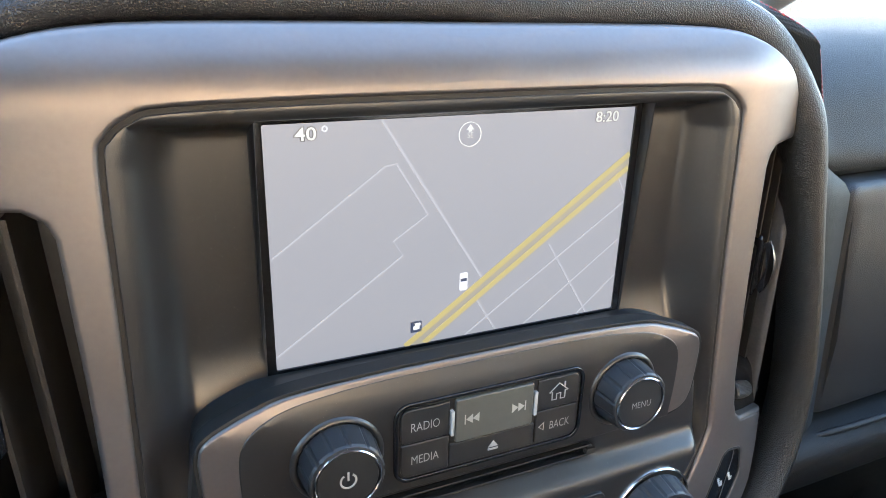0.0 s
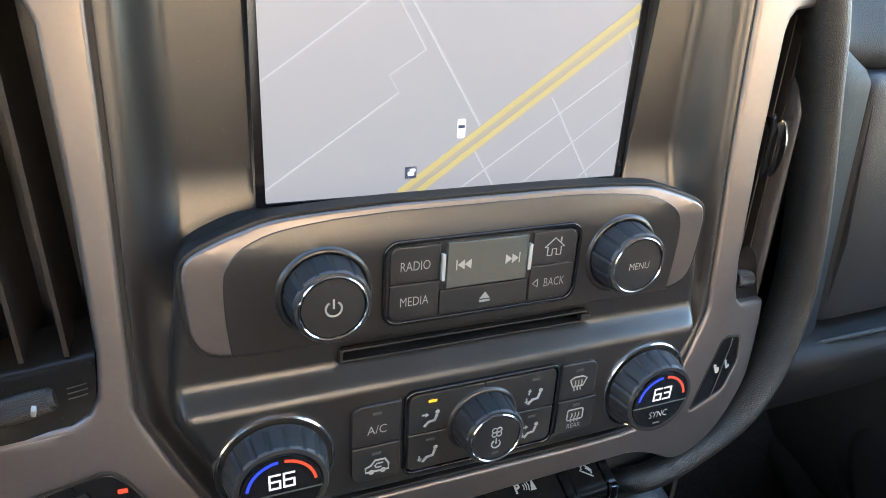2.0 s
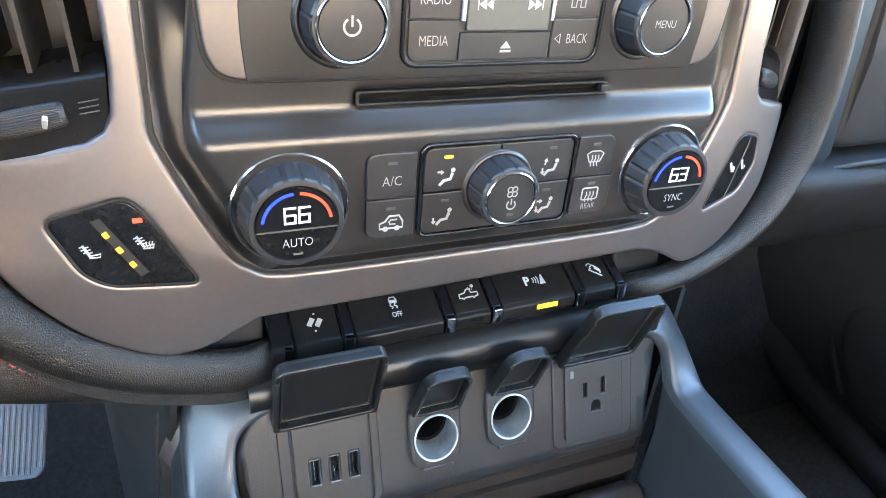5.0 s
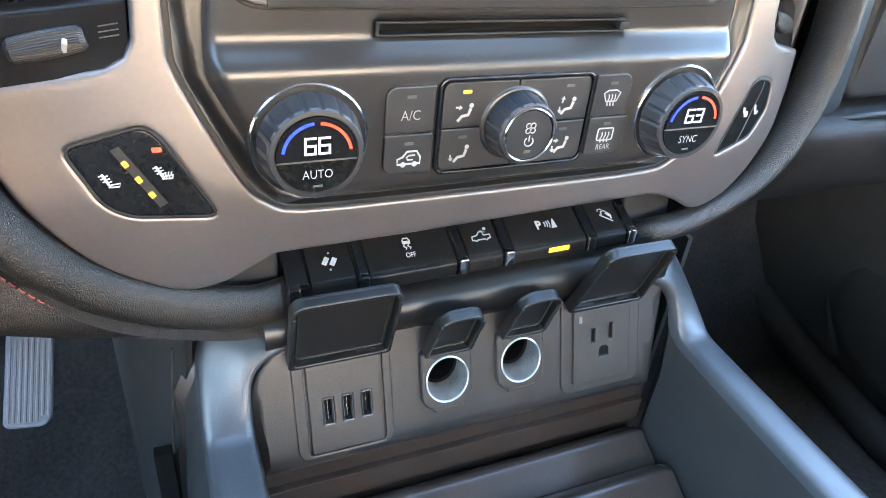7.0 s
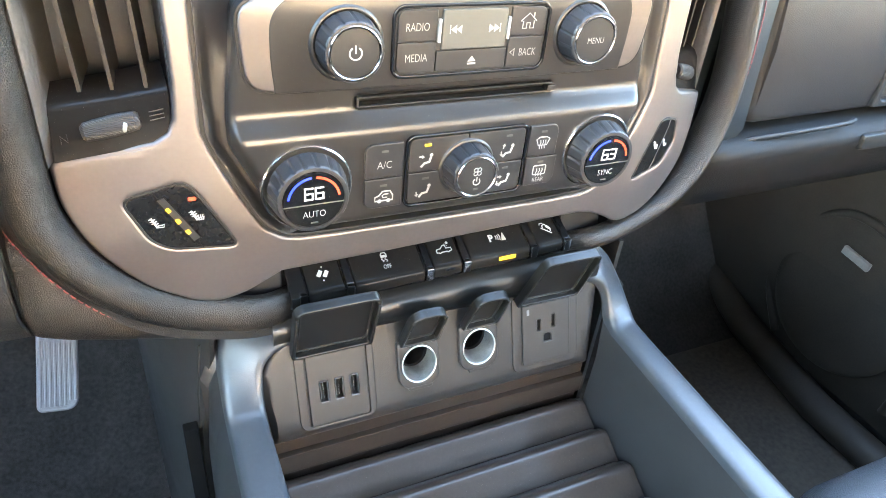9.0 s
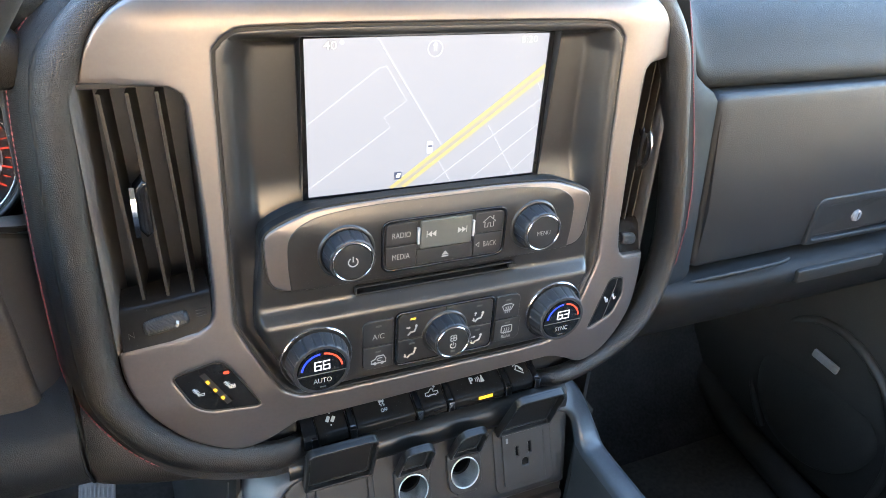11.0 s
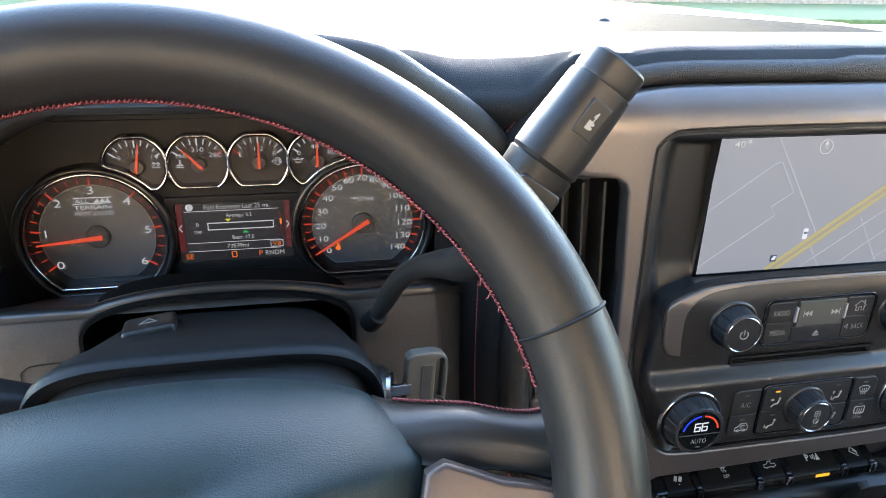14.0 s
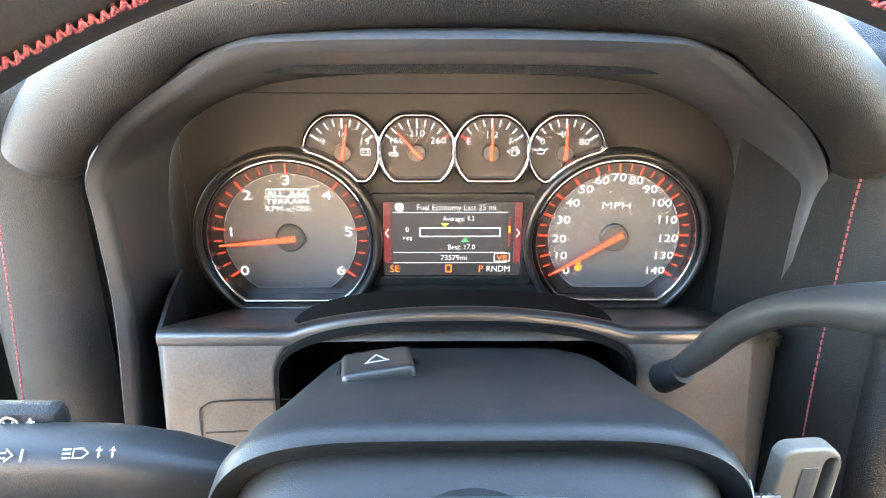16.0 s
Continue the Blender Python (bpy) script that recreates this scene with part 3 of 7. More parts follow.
for i in range(n):
    side = smoothstep(700, 655, P[i].z)
    low = smoothstep(430, 380, P[i].z)
    r = 8 + 4 * side - 1.0 * low
    wide = -4.0 * side + 2.5 * smoothstep(590, 640, P[i].z) if P[i].x > 0 else 0.0
    ring = []
    for k in range(20):
        a = 2 * math.pi * k / 20
        ring.append(P[i] + outw[i] * math.cos(a) * (r + wide + 1 * low) + Vector((0, -1, 0)) * math.sin(a) * (r + 3 * side - 5 * low))
    rows.append(ring)
rows.append(rows[0])
part("roll", loft(rows, closed=True), M_leather, roll, smooth=80)
# the skirt behind the roll, with its seam
rows, seam = [], []
for i in range(n + 1):
    p, o = P[i % n], outw[i % n]
    side = smoothstep(712, 640, p.z)
    right = 1.0 if p.x > 0 else 0.5
    low = smoothstep(470, 380, p.z)
    a = p + o * 4
    b = p + o * (11 + 3 * side) + Vector((0, 6 - 5 * low, 0))
    c = p + o * (13 + 9 * side - 6 * low) + Vector((0, 14 + 10 * side - 21 * low, 0))
    d = p + o * (16 + 22 * side * right + 12 * low) + Vector((0, 34 + 22 * side - 26 * low, 0))
    e = p + o * (14 + 40 * side * right) + Vector((0, 60 + 60 * side, 0))
    if p.x <= 0 and low > 0:
        b = b.lerp(p + o * 11 + Vector((0, 3, 0)), low)
        c = c.lerp(p + o * 14.5 + Vector((0, 1, 0)), low)
        d = d.lerp(p + o * 15.5 + Vector((0, 24, 0)), low)
        e = e.lerp(p + o * 12 + Vector((0, 70, 0)), low)
    if p.x > 0:
        far = smoothstep(712, 698, p.z) * smoothstep(392, 425, p.z)
        high = smoothstep(608, 632, p.z)
        sx = float(np.interp(p.z, [418, 434, 455, 495, 531, 560, 593, 637, 670, 700], [234, 247, 260, 262, 258, 251, 242, 228, 217, 205]))
        gx = float(np.interp(p.z, [418, 437, 613, 640], [270, 288, 270, 268]))
        face = dash_profile(256)
        back = float(np.interp(p.z, [q[2] for q in reversed(face[4:8])], [q[1] for q in reversed(face[4:8])]))
        b = p + o * (12 - far) + Vector((0, 6 + 3 * far, 0))
        c = (p + o * 13 + Vector((0, 14, 0))).lerp(Vector((sx, 8, p.z)), far)
        d = (p + o * 16 + Vector((0, 34, 0))).lerp(Vector((gx - 3, 13, p.z)).lerp(Vector((sx * 0.5 + 126, 3 + 0.4 * back, p.z)), high), far)
        e = (p + o * 14 + Vector((0, 80, 0))).lerp(Vector((gx, 70, p.z)).lerp(Vector((258, back + 4, p.z)), high), far)
    rows.append([a, b, c, d, e])
    seam.append((c + o * 1.6 + Vector((0, -3.4, 0)), o))
split = next(i for i in range(n) if P[i].x > 0)
part("skirt", thicken(loft(rows[:split + 1]), -3), M_skirt, roll, smooth=80)
part("skirt", thicken(loft(rows[split:]), -3), M_padfar, roll, "dark grained skirt running into the dashboard", smooth=80)
# leather knee skirt on the driver's side, from the seam down to its hem
edge = [Vector(q) for q in smooth_loop([(-247, 4, 476), (-249, -6, 440), (-250, -12, 405), (-249.5, -12, 384), (-244, -11, 371), (-222, -10, 363), (-193, -10, 356), (-166, -11, 350), (-140, -13, 349), (-112, -14, 350)], 6, closed=False)]
line = [rows[i][2] for i in range(n) if P[i].x < -95 and P[i].z < 482]
rows_k = []
for k, c in enumerate(line):
    u = k / (len(line) - 1) * (len(edge) - 1)
    j = min(int(u), len(edge) - 2)
    g = edge[j].lerp(edge[j + 1], u - j)
    rows_k.append([c + Vector((0, 2, 0)), c.lerp(g, 0.25) + Vector((0, -1.0, 0)), c.lerp(g, 0.6) + Vector((0, -1.6, 0)), c.lerp(g, 0.88) + Vector((0, -0.6, 0)), g + Vector((0, 2, 0)), g + Vector((0.5, 9, -2.5)), g + Vector((2, 60, -6))])
part("knee_skirt", thicken(loft(rows_k), -2), M_leather, roll, smooth=80)
hem = [c + Vector((0, -0.6, 0)) for c in line if c.x > -212]
part("welt", sweep(hem, disc(0, 0, 0.9, 6), up=(0, 1, 0.01)), M_leather, roll, smooth=80)
threads = [bmesh.new(), bmesh.new()]
for i in range(n):
    (a, o), (b, _) = seam[i], seam[(i + 1) % n]
    L_ = (b - a).length
    k = max(1, int(round(L_ / 3.2)))
    if min(a.z, b.z) < 372 or a.z > 745:
        continue
    for j in range(k):
        s, e = a.lerp(b, (j + 0.15) / k), a.lerp(b, (j + 0.85) / k)
        sweep([s, (s + e) / 2 + o * 0.35, e], disc(0, 0, 0.55, 5), up=(0, 1, 0.01), bm=threads[int(a.x > 0)])
for bm in threads:
    part("stitching", bm, M_red, roll, "fine red stitching")

# ---- metallic centre trim ----
top = smooth_loop([(-60, 709), (-132, 708), (-168, 702), (-192, 690), (-206, 672), (-213, 653.5)], 5, closed=False)
notch = [(-213, 651.5), (-175, 650.8)] + [(-167, 650), (-161, 646), (-158.4, 640), (-156.5, 580), (-156, 520), (-157.5, 503), (-161, 496), (-168, 492), (-212, 484)]
low = smooth_loop([(-217, 480), (-215, 457), (-204, 432), (-185, 408), (-166, 395), (-153, 389), (-142, 388), (-130, 391), (-118, 397), (-108, 402.6)], 5, closed=False) + [(-40, 404)]
left = top + notch + low
low_r = smooth_loop([(205, 480), (203, 459), (194, 435), (181, 416), (166, 403), (152, 396.5), (140, 395), (126, 402), (114, 407), (104, 409)], 5, closed=False) + [(40, 407)]
top_r = smooth_loop([(60, 709), (128, 708), (156, 702.5), (178, 690), (193, 672), (204, 653.5)], 5, closed=False)
outline = left + list(reversed(top_r + [(right_x(-x), z) for x, z in notch] + low_r))
hole = mirror(smooth_loop([(-60, 683), (-118, 682), (-131, 679.5), (-139.5, 673), (-142.5, 662), (-143.5, 600), (-145, 510), (-143, 488), (-122, 444), (-112, 432), (-96, 426), (-40, 425)], 3, closed=False))
seat_l = round_corners([(-188.5, 461), (-158, 469.5), (-152, 464), (-132, 427.5), (-168, 431), (-177, 437)], 5.5)
seat_r = round_corners([(142, 431.5), (167, 440.5), (179, 455), (177.5, 470.5), (165, 474), (160, 472), (148, 448)], 3)
trim = thing("centre_trim", (0, 0, 404), "satin bronze-grey metallic trim frame of the centre stack", "dashboard trim")
bm = plate(outline, [hole, seat_l, seat_r], y=y_silver, depth=14, r=2.2, grid=4, steps=4)
part("frame", bm, M_silver, trim, smooth=50)
bm = plate(offset(ccw(hole), -1.6), [offset(ccw(hole), 2.2)], y=lambda x, z: y_silver(x, z) + 1.6, depth=8, r=0.5)
part("gasket", bm, M_black, trim)

# ---- dark inner panel with the screen recess ----
inner = offset(ccw(hole), 1.8)
scr_hole = rrect(-91, 91, 565, 675.5, 1.0)
cd_hole = rrect(-62, 60, 503.6, 508.4, 0.8)
fascia = thing("stack_fascia", (0, 0, 430), "dark soft-touch plastic fascia stepped round screen and controls", "dashboard panel")
bm = plate(inner, [scr_hole], y=y_dark, depth=34, r=0.4, grid=2.0)
part("panel", bm, M_dark, fascia, smooth=70)
block_l = [(-40, 566.3), (-91.5, 566.3)] + smooth_loop([(-93.5, 566.6), (-101, 565.6), (-109.4, 563.0), (-117.0, 559.8), (-122.0, 556.2), (-124.6, 550.5), (-125.8, 543), (-127.8, 530), (-129.8, 518), (-131.5, 503), (-132, 488)], 5, closed=False) + smooth_loop([(-131, 484), (-113, 447), (-104, 437), (-92, 432), (-40, 431)], 4, closed=False)
bm = plate(mirror(block_l), [cd_hole], y=y_raised, depth=36, r=4.5, grid=2.2, steps=6)
part("raised_panel", bm, M_dark, fascia, "raised soft-touch control panel", smooth=70)
part("screen_ledge", thicken(loft([[(x, -22, 566.0), (x, 3, 565.0)] for x in (-92, 0, 92)]), 1.5), M_dark, fascia)
bm = plate(rrect(-63.6, 61.6, 502.8, 509.2, 1.2), [rrect(-62, 60, 503.9, 508.1, 0.6)], y=-28.0, depth=3, r=0.4)
part("disc_slot_frame", bm, M_black, fascia)
# Near-black block fills the slot in place of its shade.
bm = block(-62, 60, -20, 5, 503, 509, 0)
part("disc_slot_shade", bm, M_void, fascia)
bm = block(57.5, 63, -29.5, -26, 504.4, 507.8, 0.5)
part("slot_tab", bm, M_dark2, fascia)

# ---- touchscreen with its map ----
scr = thing("touchscreen", (0, 0, 568), "lit navigation touchscreen showing a grey street map", "screen")
bm = plate(rrect(-91, 91, 565, 675.5, 1), [rrect(-87, 87, 567.8, 672.2, 0.8)], y=0.4, depth=4, r=0.3)
part("bezel", bm, M_gloss, scr)
part("display", flat(rrect(-87.2, 87.2, 567.6, 672.4, 0.6), 1.2), E_screen, scr, "pale grey lit map")
# map drawing
def road(name, pts, w, mat, y=1.0):
    part(name, poly_line(pts, w, y), mat, scr)


road("map_street", [(-39.4, 672.2), (9.2, 596.8)], 1.0, E_road)
road("map_street", [(-86.6, 617.8), (-37.7, 652.7), (-32.8, 653.3), (-18.3, 630.0), (-34.2, 619.5), (-29.7, 612.4), (-86.6, 573.6)], 0.8, E_road)
road("map_street", [(7.1, 585.6), (18.2, 568.0)], 0.8, E_road)
road("map_street", [(2.0, 568.0), (20.0, 580.4), (86.6, 625.2)], 0.7, E_road)
road("map_street", [(45.2, 608.5), (71.0, 568.0)], 0.8, E_road)
road("map_street", [(34.0, 568.0), (86.6, 606.2)], 0.6, E_road)
road("map_street", [(65.0, 568.0), (86.6, 586.4)], 0.6, E_road)
road("map_street", [(79.7, 642.4), (86.6, 630.0)], 0.6, E_road)
road("map_highway_edge", [(-24.0, 567.9), (86.8, 646.2)], 5.0, E_line, 0.95)
road("map_highway", [(-28.6, 567.9), (86.8, 649.6)], 2.7, E_high, 0.8)
road("map_highway", [(-19.4, 567.9), (86.8, 642.8)], 2.7, E_high, 0.8)
E_edge = lamp_mat("lit grey outline", (0.13, 0.13, 0.12), 1.0)
E_soft = lamp_mat("lit compass disc", (0.42, 0.42, 0.46), 1.0)
E_cream = lamp_mat("lit cream figures", (0.98, 0.97, 0.90), 1.15)
lettering("40", -70.4, 668, 5.0, 0.85, E_edge, scr, bold=0.06, stretch=1.2)
lettering("40", -70.4, 668, 5.0, 0.7, E_cream, scr, bold=0.012, stretch=1.2)
part("degree_mark", poly_line(disc(-62.8, 669.6, 1.0, 12), 0.5, 0.7, closed=True), E_white, scr)
lettering("8:20", 71.2, 668.3, 4.8, 0.85, E_edge, scr, bold=0.06, stretch=1.1)
lettering("8:20", 71.2, 668.3, 4.8, 0.7, E_cream, scr, bold=0.012, stretch=1.1)
part("compass_disc", flat(disc(0.3, 663.9, 5.0, 32), 0.9), E_soft, scr)
part("compass_ring", poly_line(disc(0.3, 663.9, 5.2, 32), 0.35, 0.7, closed=True), E_cream, scr)
lettering("SE", 0.3, 663.6, 2.4, 0.65, E_cream, scr, stretch=0.9)
part("compass_arrow", flat([(0.3, 668.2), (-1.5, 665.9), (-0.4, 665.9), (-0.4, 665.1), (1.0, 665.1), (1.0, 665.9), (2.1, 665.9)], 0.7), E_cream, scr)
vx, vz = -0.1, 595.9
part("vehicle_mark", flat(rrect(vx - 2.0, vx + 2.0, vz - 4.4, vz + 4.4, 0.8), 0.6), E_white, scr)
part("vehicle_window", flat(rrect(vx - 1.6, vx + 1.6, vz + 0.2, vz + 1.6, 0.2), 0.5), E_dark, scr)
vx, vz = -23.4, 577.0
part("traffic_mark", flat(rrect(vx - 2.7, vx + 2.7, vz - 2.7, vz + 2.7, 0.4), 0.6), E_dark, scr)
part("traffic_car", flat(rrect(vx - 1.5, vx + 1.6, vz - 1.4, vz + 0.6, 0.6), 0.5), E_white, scr)
part("traffic_car", flat(rrect(vx - 0.6, vx + 2.2, vz + 0.4, vz + 1.9, 0.5), 0.5), E_white, scr)


# ================= radio controls =================
def knob(parent, cx, cz, y0, y1, r0, r1, rf, teeth, chrome=True, face=M_button, name="knob"):
    """A ribbed control knob facing -y: y0 its base, y1 its face; r0, r1 grip radii, rf face radius."""
    L_ = y0 - y1

    def rip(row, a):
        if row in (2, 3):
            return 1 - 0.035 * (1 if (a * teeth / (2 * math.pi)) % 1 < 0.16 else 0)
        return 1

    k = part(name, lathe([(r0 - 0.6, 0), (r0, 0.6), (r0, 1.2), (r1, L_ - 1.6), (r1 - 0.8, L_ - 0.5), (rf, L_ - 0.3), (rf - 0.4, L_ - 1.2), (0, L_ - 1.2)], (cx, y0, cz), n=96, ripple=rip), M_grip, parent, "ribbed dark rubberised knob", smooth=14)
    if chrome:
        part("chrome_ring", lathe([(rf + 0.6, L_ - 0.9), (rf + 0.55, L_ - 0.1), (rf + 0.1, L_ + 0.3), (rf - 0.3, L_ - 0.1), (rf - 0.4, L_ - 1.0)], (cx, y0, cz), n=64), M_chrome, k, "bright chrome ring")
    part("face", lathe([(rf - 0.55, L_ - 0.9), (rf - 0.9, L_ - 0.35), (rf * 0.5, L_ - 0.15), (0, L_ - 0.1)], (cx, y0, cz), n=48), face, k)
    return k


def collar(parent, cx, cz, y0, r):
    """The raised socket round a knob."""
    return part("knob_collar", lathe([(r + 3.2, -2.0), (r + 2.2, 0.6), (r + 0.8, 1.5), (r - 0.2, 1.0), (r - 0.6, -1)], (cx, y0, cz), n=56), M_dark, parent, smooth=60)


radio = thing("radio_control_panel", (0, 0, 516), "dark radio control panel with bronze-grey end caps", "radio")
half_o = smooth_loop([(-40, 573.5), (-70, 572.3), (-90, 570.5), (-101, 567.5), (-110, 564.5), (-118, 561), (-122, 557.5), (-123.6, 552), (-123.6, 546), (-123, 534), (-121.6, 525), (-118, 519), (-112, 516.3), (-104, 515.6)], 5, closed=False) + [(-60, 515.4)]
half_i = smooth_loop([(-40, 570.8), (-66, 569.6), (-86, 567.2), (-97, 563.8), (-104, 559.3), (-107.8, 553.5), (-109, 546), (-109, 533), (-108.4, 524), (-107.6, 515.2)], 5, closed=False) + [(-60, 515.0)]
band, band_in = mirror(half_o), mirror(half_i)


def y_band(x, z):
    return -30.0 + 3.0 * smoothstep(558, 572, z) + 1.5 * (abs(x) / 124) ** 3


part("end_trim", plate(band, y=y_band, depth=8, r=1.4, grid=5), M_silver, radio, "bronze-grey trim with wide end caps", smooth=50)
part("faceplate", plate(band_in, y=lambda x, z: y_band(x, z) - 0.4, depth=6, r=0.5, grid=6), M_dark, radio, smooth=60)
part("groove", plate(offset(ccw(band), -1.5), [offset(ccw(band), 0.1)], y=lambda x, z: y_band(x, z) + 1.2, depth=8, r=0.3), M_black, radio)
for cx, nm in ((-70, "power"), (74, "menu")):
    collar(radio, cx, 539.5, -30, 17.6)
    k = knob(radio, cx, 539.5, -30, -44.5, 17.0, 15.8, 13.4, 13)
    if nm == "power":
        a0 = [(cx + 3.2 * math.sin(a), 539.5 + 3.2 * math.cos(a)) for a in np.linspace(0.55, 2 * math.pi - 0.55, 20)]
        part("power_symbol", poly_line(a0, 0.8, -44.75), M_print, k)
        part("power_symbol", bar2((cx, 539.6), (cx, 543.6), 0.8, -44.75), M_print, k)
    else:
        lettering("MENU", cx, 539.5, 3.4, -44.8, M_print, k, stretch=0.85)
part("button_well", plate(rrect(-44.5, 48.5, 520.6, 557.2, 4.5), y=-30.3, depth=2, r=0.6), M_gloss, radio)


def button(parent, x0, x1, z0, z1, r, y=-31.4, mat=M_button, depth=2.0, name="button"):
    return part(name, plate(rrect(x0, x1, z0, z1, r), y=y, depth=depth, r=0.55), mat, parent)


part("button_frame", plate(rrect(-46, 50, 519, 558.8, 7), [rrect(-44.2, 48.2, 520.8, 557, 5.4)], y=-31.4, depth=3, r=0.5), M_gloss, radio)
b = button(radio, -43, -20.4, 539.3, 555.8, [0.6, 0.6, 0.6, 4])
lettering("RADIO", -31.9, 547.2, 4.3, -31.75, M_print, b, stretch=0.72)
b = button(radio, -43, -20.4, 522, 538.7, [4, 0.6, 0.6, 0.6])
lettering("MEDIA", -31.9, 530.6, 4.3, -31.75, M_print, b, stretch=0.72)
b = button(radio, -17.6, 21.4, 534.4, 555.8, 0.8, y=-32.2, mat=M_glassgrey, name="seek_button")
for s, cx in ((-1, -9.5), (1, 13.5)):
    for d in (0.0, 3.2):
        part("seek_symbol", flat([(cx + s * (d - 3.2), 547.6), (cx + s * (d - 3.2), 543), (cx + s * d, 545.3)] if s > 0 else [(cx + 3.2 - d, 547.6), (cx - d, 545.3), (cx + 3.2 - d, 543)], -32.4), M_print, b)
    part("seek_symbol", bar2((cx + s * 3.7, 543), (cx + s * 3.7, 547.8), 0.5, -32.4), M_print, b)
b = button(radio, -20, 23.4, 522, 533.6, 0.6)
part("eject_symbol", flat([(-0.6, 526.8), (4.6, 526.8), (2, 530)], -31.6), M_print, b)
part("eject_symbol", bar2((-0.6, 525.6), (4.6, 525.6), 1.0, -31.6), M_print, b)
b = button(radio, 24.2, 47, 539.8, 555.8, [0.6, 0.6, 4, 0.6])
part("home_symbol", poly_line([(32, 544), (34.4, 544), (34.4, 547), (36.6, 547), (36.6, 544), (39, 544), (39, 548), (40.6, 548), (35.5, 552.4), (30.4, 548), (32, 548)], 0.55, -31.6, closed=True), M_print, b)
part("home_symbol", bar2((38.6, 550.2), (38.6, 552.6), 0.7, -31.6), M_print, b)
b = button(radio, 24.2, 47, 522, 539.2, [0.6, 4, 0.6, 0.6])
lettering("BACK", 37.2, 530.6, 4.3, -31.75, M_print, b, stretch=0.7)
part("back_symbol", poly_line([(28.6, 528.6), (26, 530.6), (28.6, 532.6)], 0.5, -31.6, closed=True), M_print, b)
for x in (-19.2, 22.8):
    part("light_bar", block(x - 0.8, x + 0.8, -32.6, -30, 538.6, 551, 0.2), M_print, radio, "white light bar")

# ================= climate controls =================
YC = -35.5
clim = thing("climate_control_panel", (3, YC, 440), "dark climate control panel with two temperature dials", "climate control")
dials = []
for cx, num, word in ((-93.5, "66", "AUTO"), (100, "63", "SYNC")):
    part("dial_ring", lathe([(26.2, -2.5), (25.6, 0.4), (25.0, 0.9), (24.4, 0.5), (24.2, -1)], (cx, YC, 462), n=72), M_chrome, clim, "thin chrome ring round the dial")
    d = knob(clim, cx, 461.5, YC, -49.5, 22.4, 20.2, 17.6, 18, chrome=False, face=M_switch, name="temperature_dial")
    yy = -49.75
    up = [(cx + 16.4 * math.cos(a), 461.5 + 16.4 * math.sin(a)) for a in np.linspace(-0.12, math.pi + 0.12, 30)]
    part("display_window", flat(up, yy + 0.1), M_gloss, d)
    for sgn, m in ((-1, E_blue), (1, E_red)):
        arc = [(cx + sgn * 14.2 * math.sin(a), 461.5 + 14.2 * math.cos(a)) for a in np.linspace(0.09, 1.42, 16)]
        part("colour_arc", poly_line(arc, 1.25, yy - 0.15), m, d)
    part("divider", bar2((cx - 16.8, 459.3), (cx + 16.8, 459.3), 0.7, yy - 0.1), M_glassgrey, d)
    lettering(word, cx, 453.4, 4.0, yy - 0.1, M_print, d, stretch=0.8)
    dials.append((d, cx, num, yy))
    part("indicator", bar2((cx - 2, 447.8), (cx + 2, 447.8), 0.9, yy - 0.1), M_glassgrey, d)


def figures(txt, cx, cz, h, y, mat, parent):
    """Square display figures drawn in strokes."""
    w, g = h * 0.62, h * 0.24
    seg = {"6": [(1, 1), (0, 1), (0, 0), (1, 0), (1, 0.52), (0, 0.52)], "3": [(0, 1), (1, 1), (1, 0.52), (0.15, 0.52), (1, 0.52), (1, 0), (0, 0)]}
    for i, ch in enumerate(txt):
        x0 = cx + (i - len(txt) / 2) * (w + g) + g / 2
        pts = [(x0 + u * w, cz - h / 2 + v * h) for u, v in seg[ch]]
        bm = bmesh.new()
        for a, b in zip(pts, pts[1:]):
            q = (Vector(b) - Vector(a)).normalized() * 0.4
            bar2(tuple(Vector(a) - q), tuple(Vector(b) + q), 0.85, y, bm=bm)
        part("figure", bm, mat, parent, "lit white figure")


def seat_figure(parent, cx, cz, y, arrows):
    """A seated figure sign with air arrows."""
    part("airflow_symbol", lathe([(0, 0.15), (1.1, 0.15), (1.1, 0)], (cx + 2.6, y, cz + 3.4), n=14), M_print, parent)
    part("airflow_symbol", poly_line([(cx + 2.5, cz + 2), (cx + 1.5, cz - 1.2), (cx - 1.6, cz - 1.6), (cx - 3.6, cz - 4)], 1.4, y), M_print, parent)
    for ax, az, dx, dz in arrows:
        p, d = Vector((cx + ax, cz + az)), Vector((dx, dz)).normalized()
        nn = Vector((-d.y, d.x))
        part("airflow_symbol", flat([tuple(p - d * 1.8 - nn * 0.4), tuple(p - nn * 0.4), tuple(p - nn * 1.2), tuple(p + d * 1.6), tuple(p + nn * 1.2), tuple(p + nn * 0.4), tuple(p - d * 1.8 + nn * 0.4)], y), M_print, parent)


def led(parent, cx, cz, y, mat=M_glassgrey, w=4.2):
    part("indicator", flat(rrect(cx - w / 2, cx + w / 2, cz - 0.7, cz + 0.7, 0.2), y), mat, parent)


for d, cx, num, yy in dials:
    figures(num, cx, 466.0, 6.8, yy - 0.2, E_white, d)
YB = YC - 1.2
b = button(clim, -60.5, -37.4, 462.6, 484, [0.6, 0.6, 0.6, 5], y=YB)
lettering("A/C", -48.8, 471, 4.6, YB - 0.2, M_print, b, stretch=0.85)
led(b, -48.8, 479.4, YB - 0.2)
b = button(clim, -60.5, -37.4, 442.6, 461.8, [5, 0.6, 0.6, 0.6], y=YB)
led(b, -48.8, 457.4, YB - 0.2)
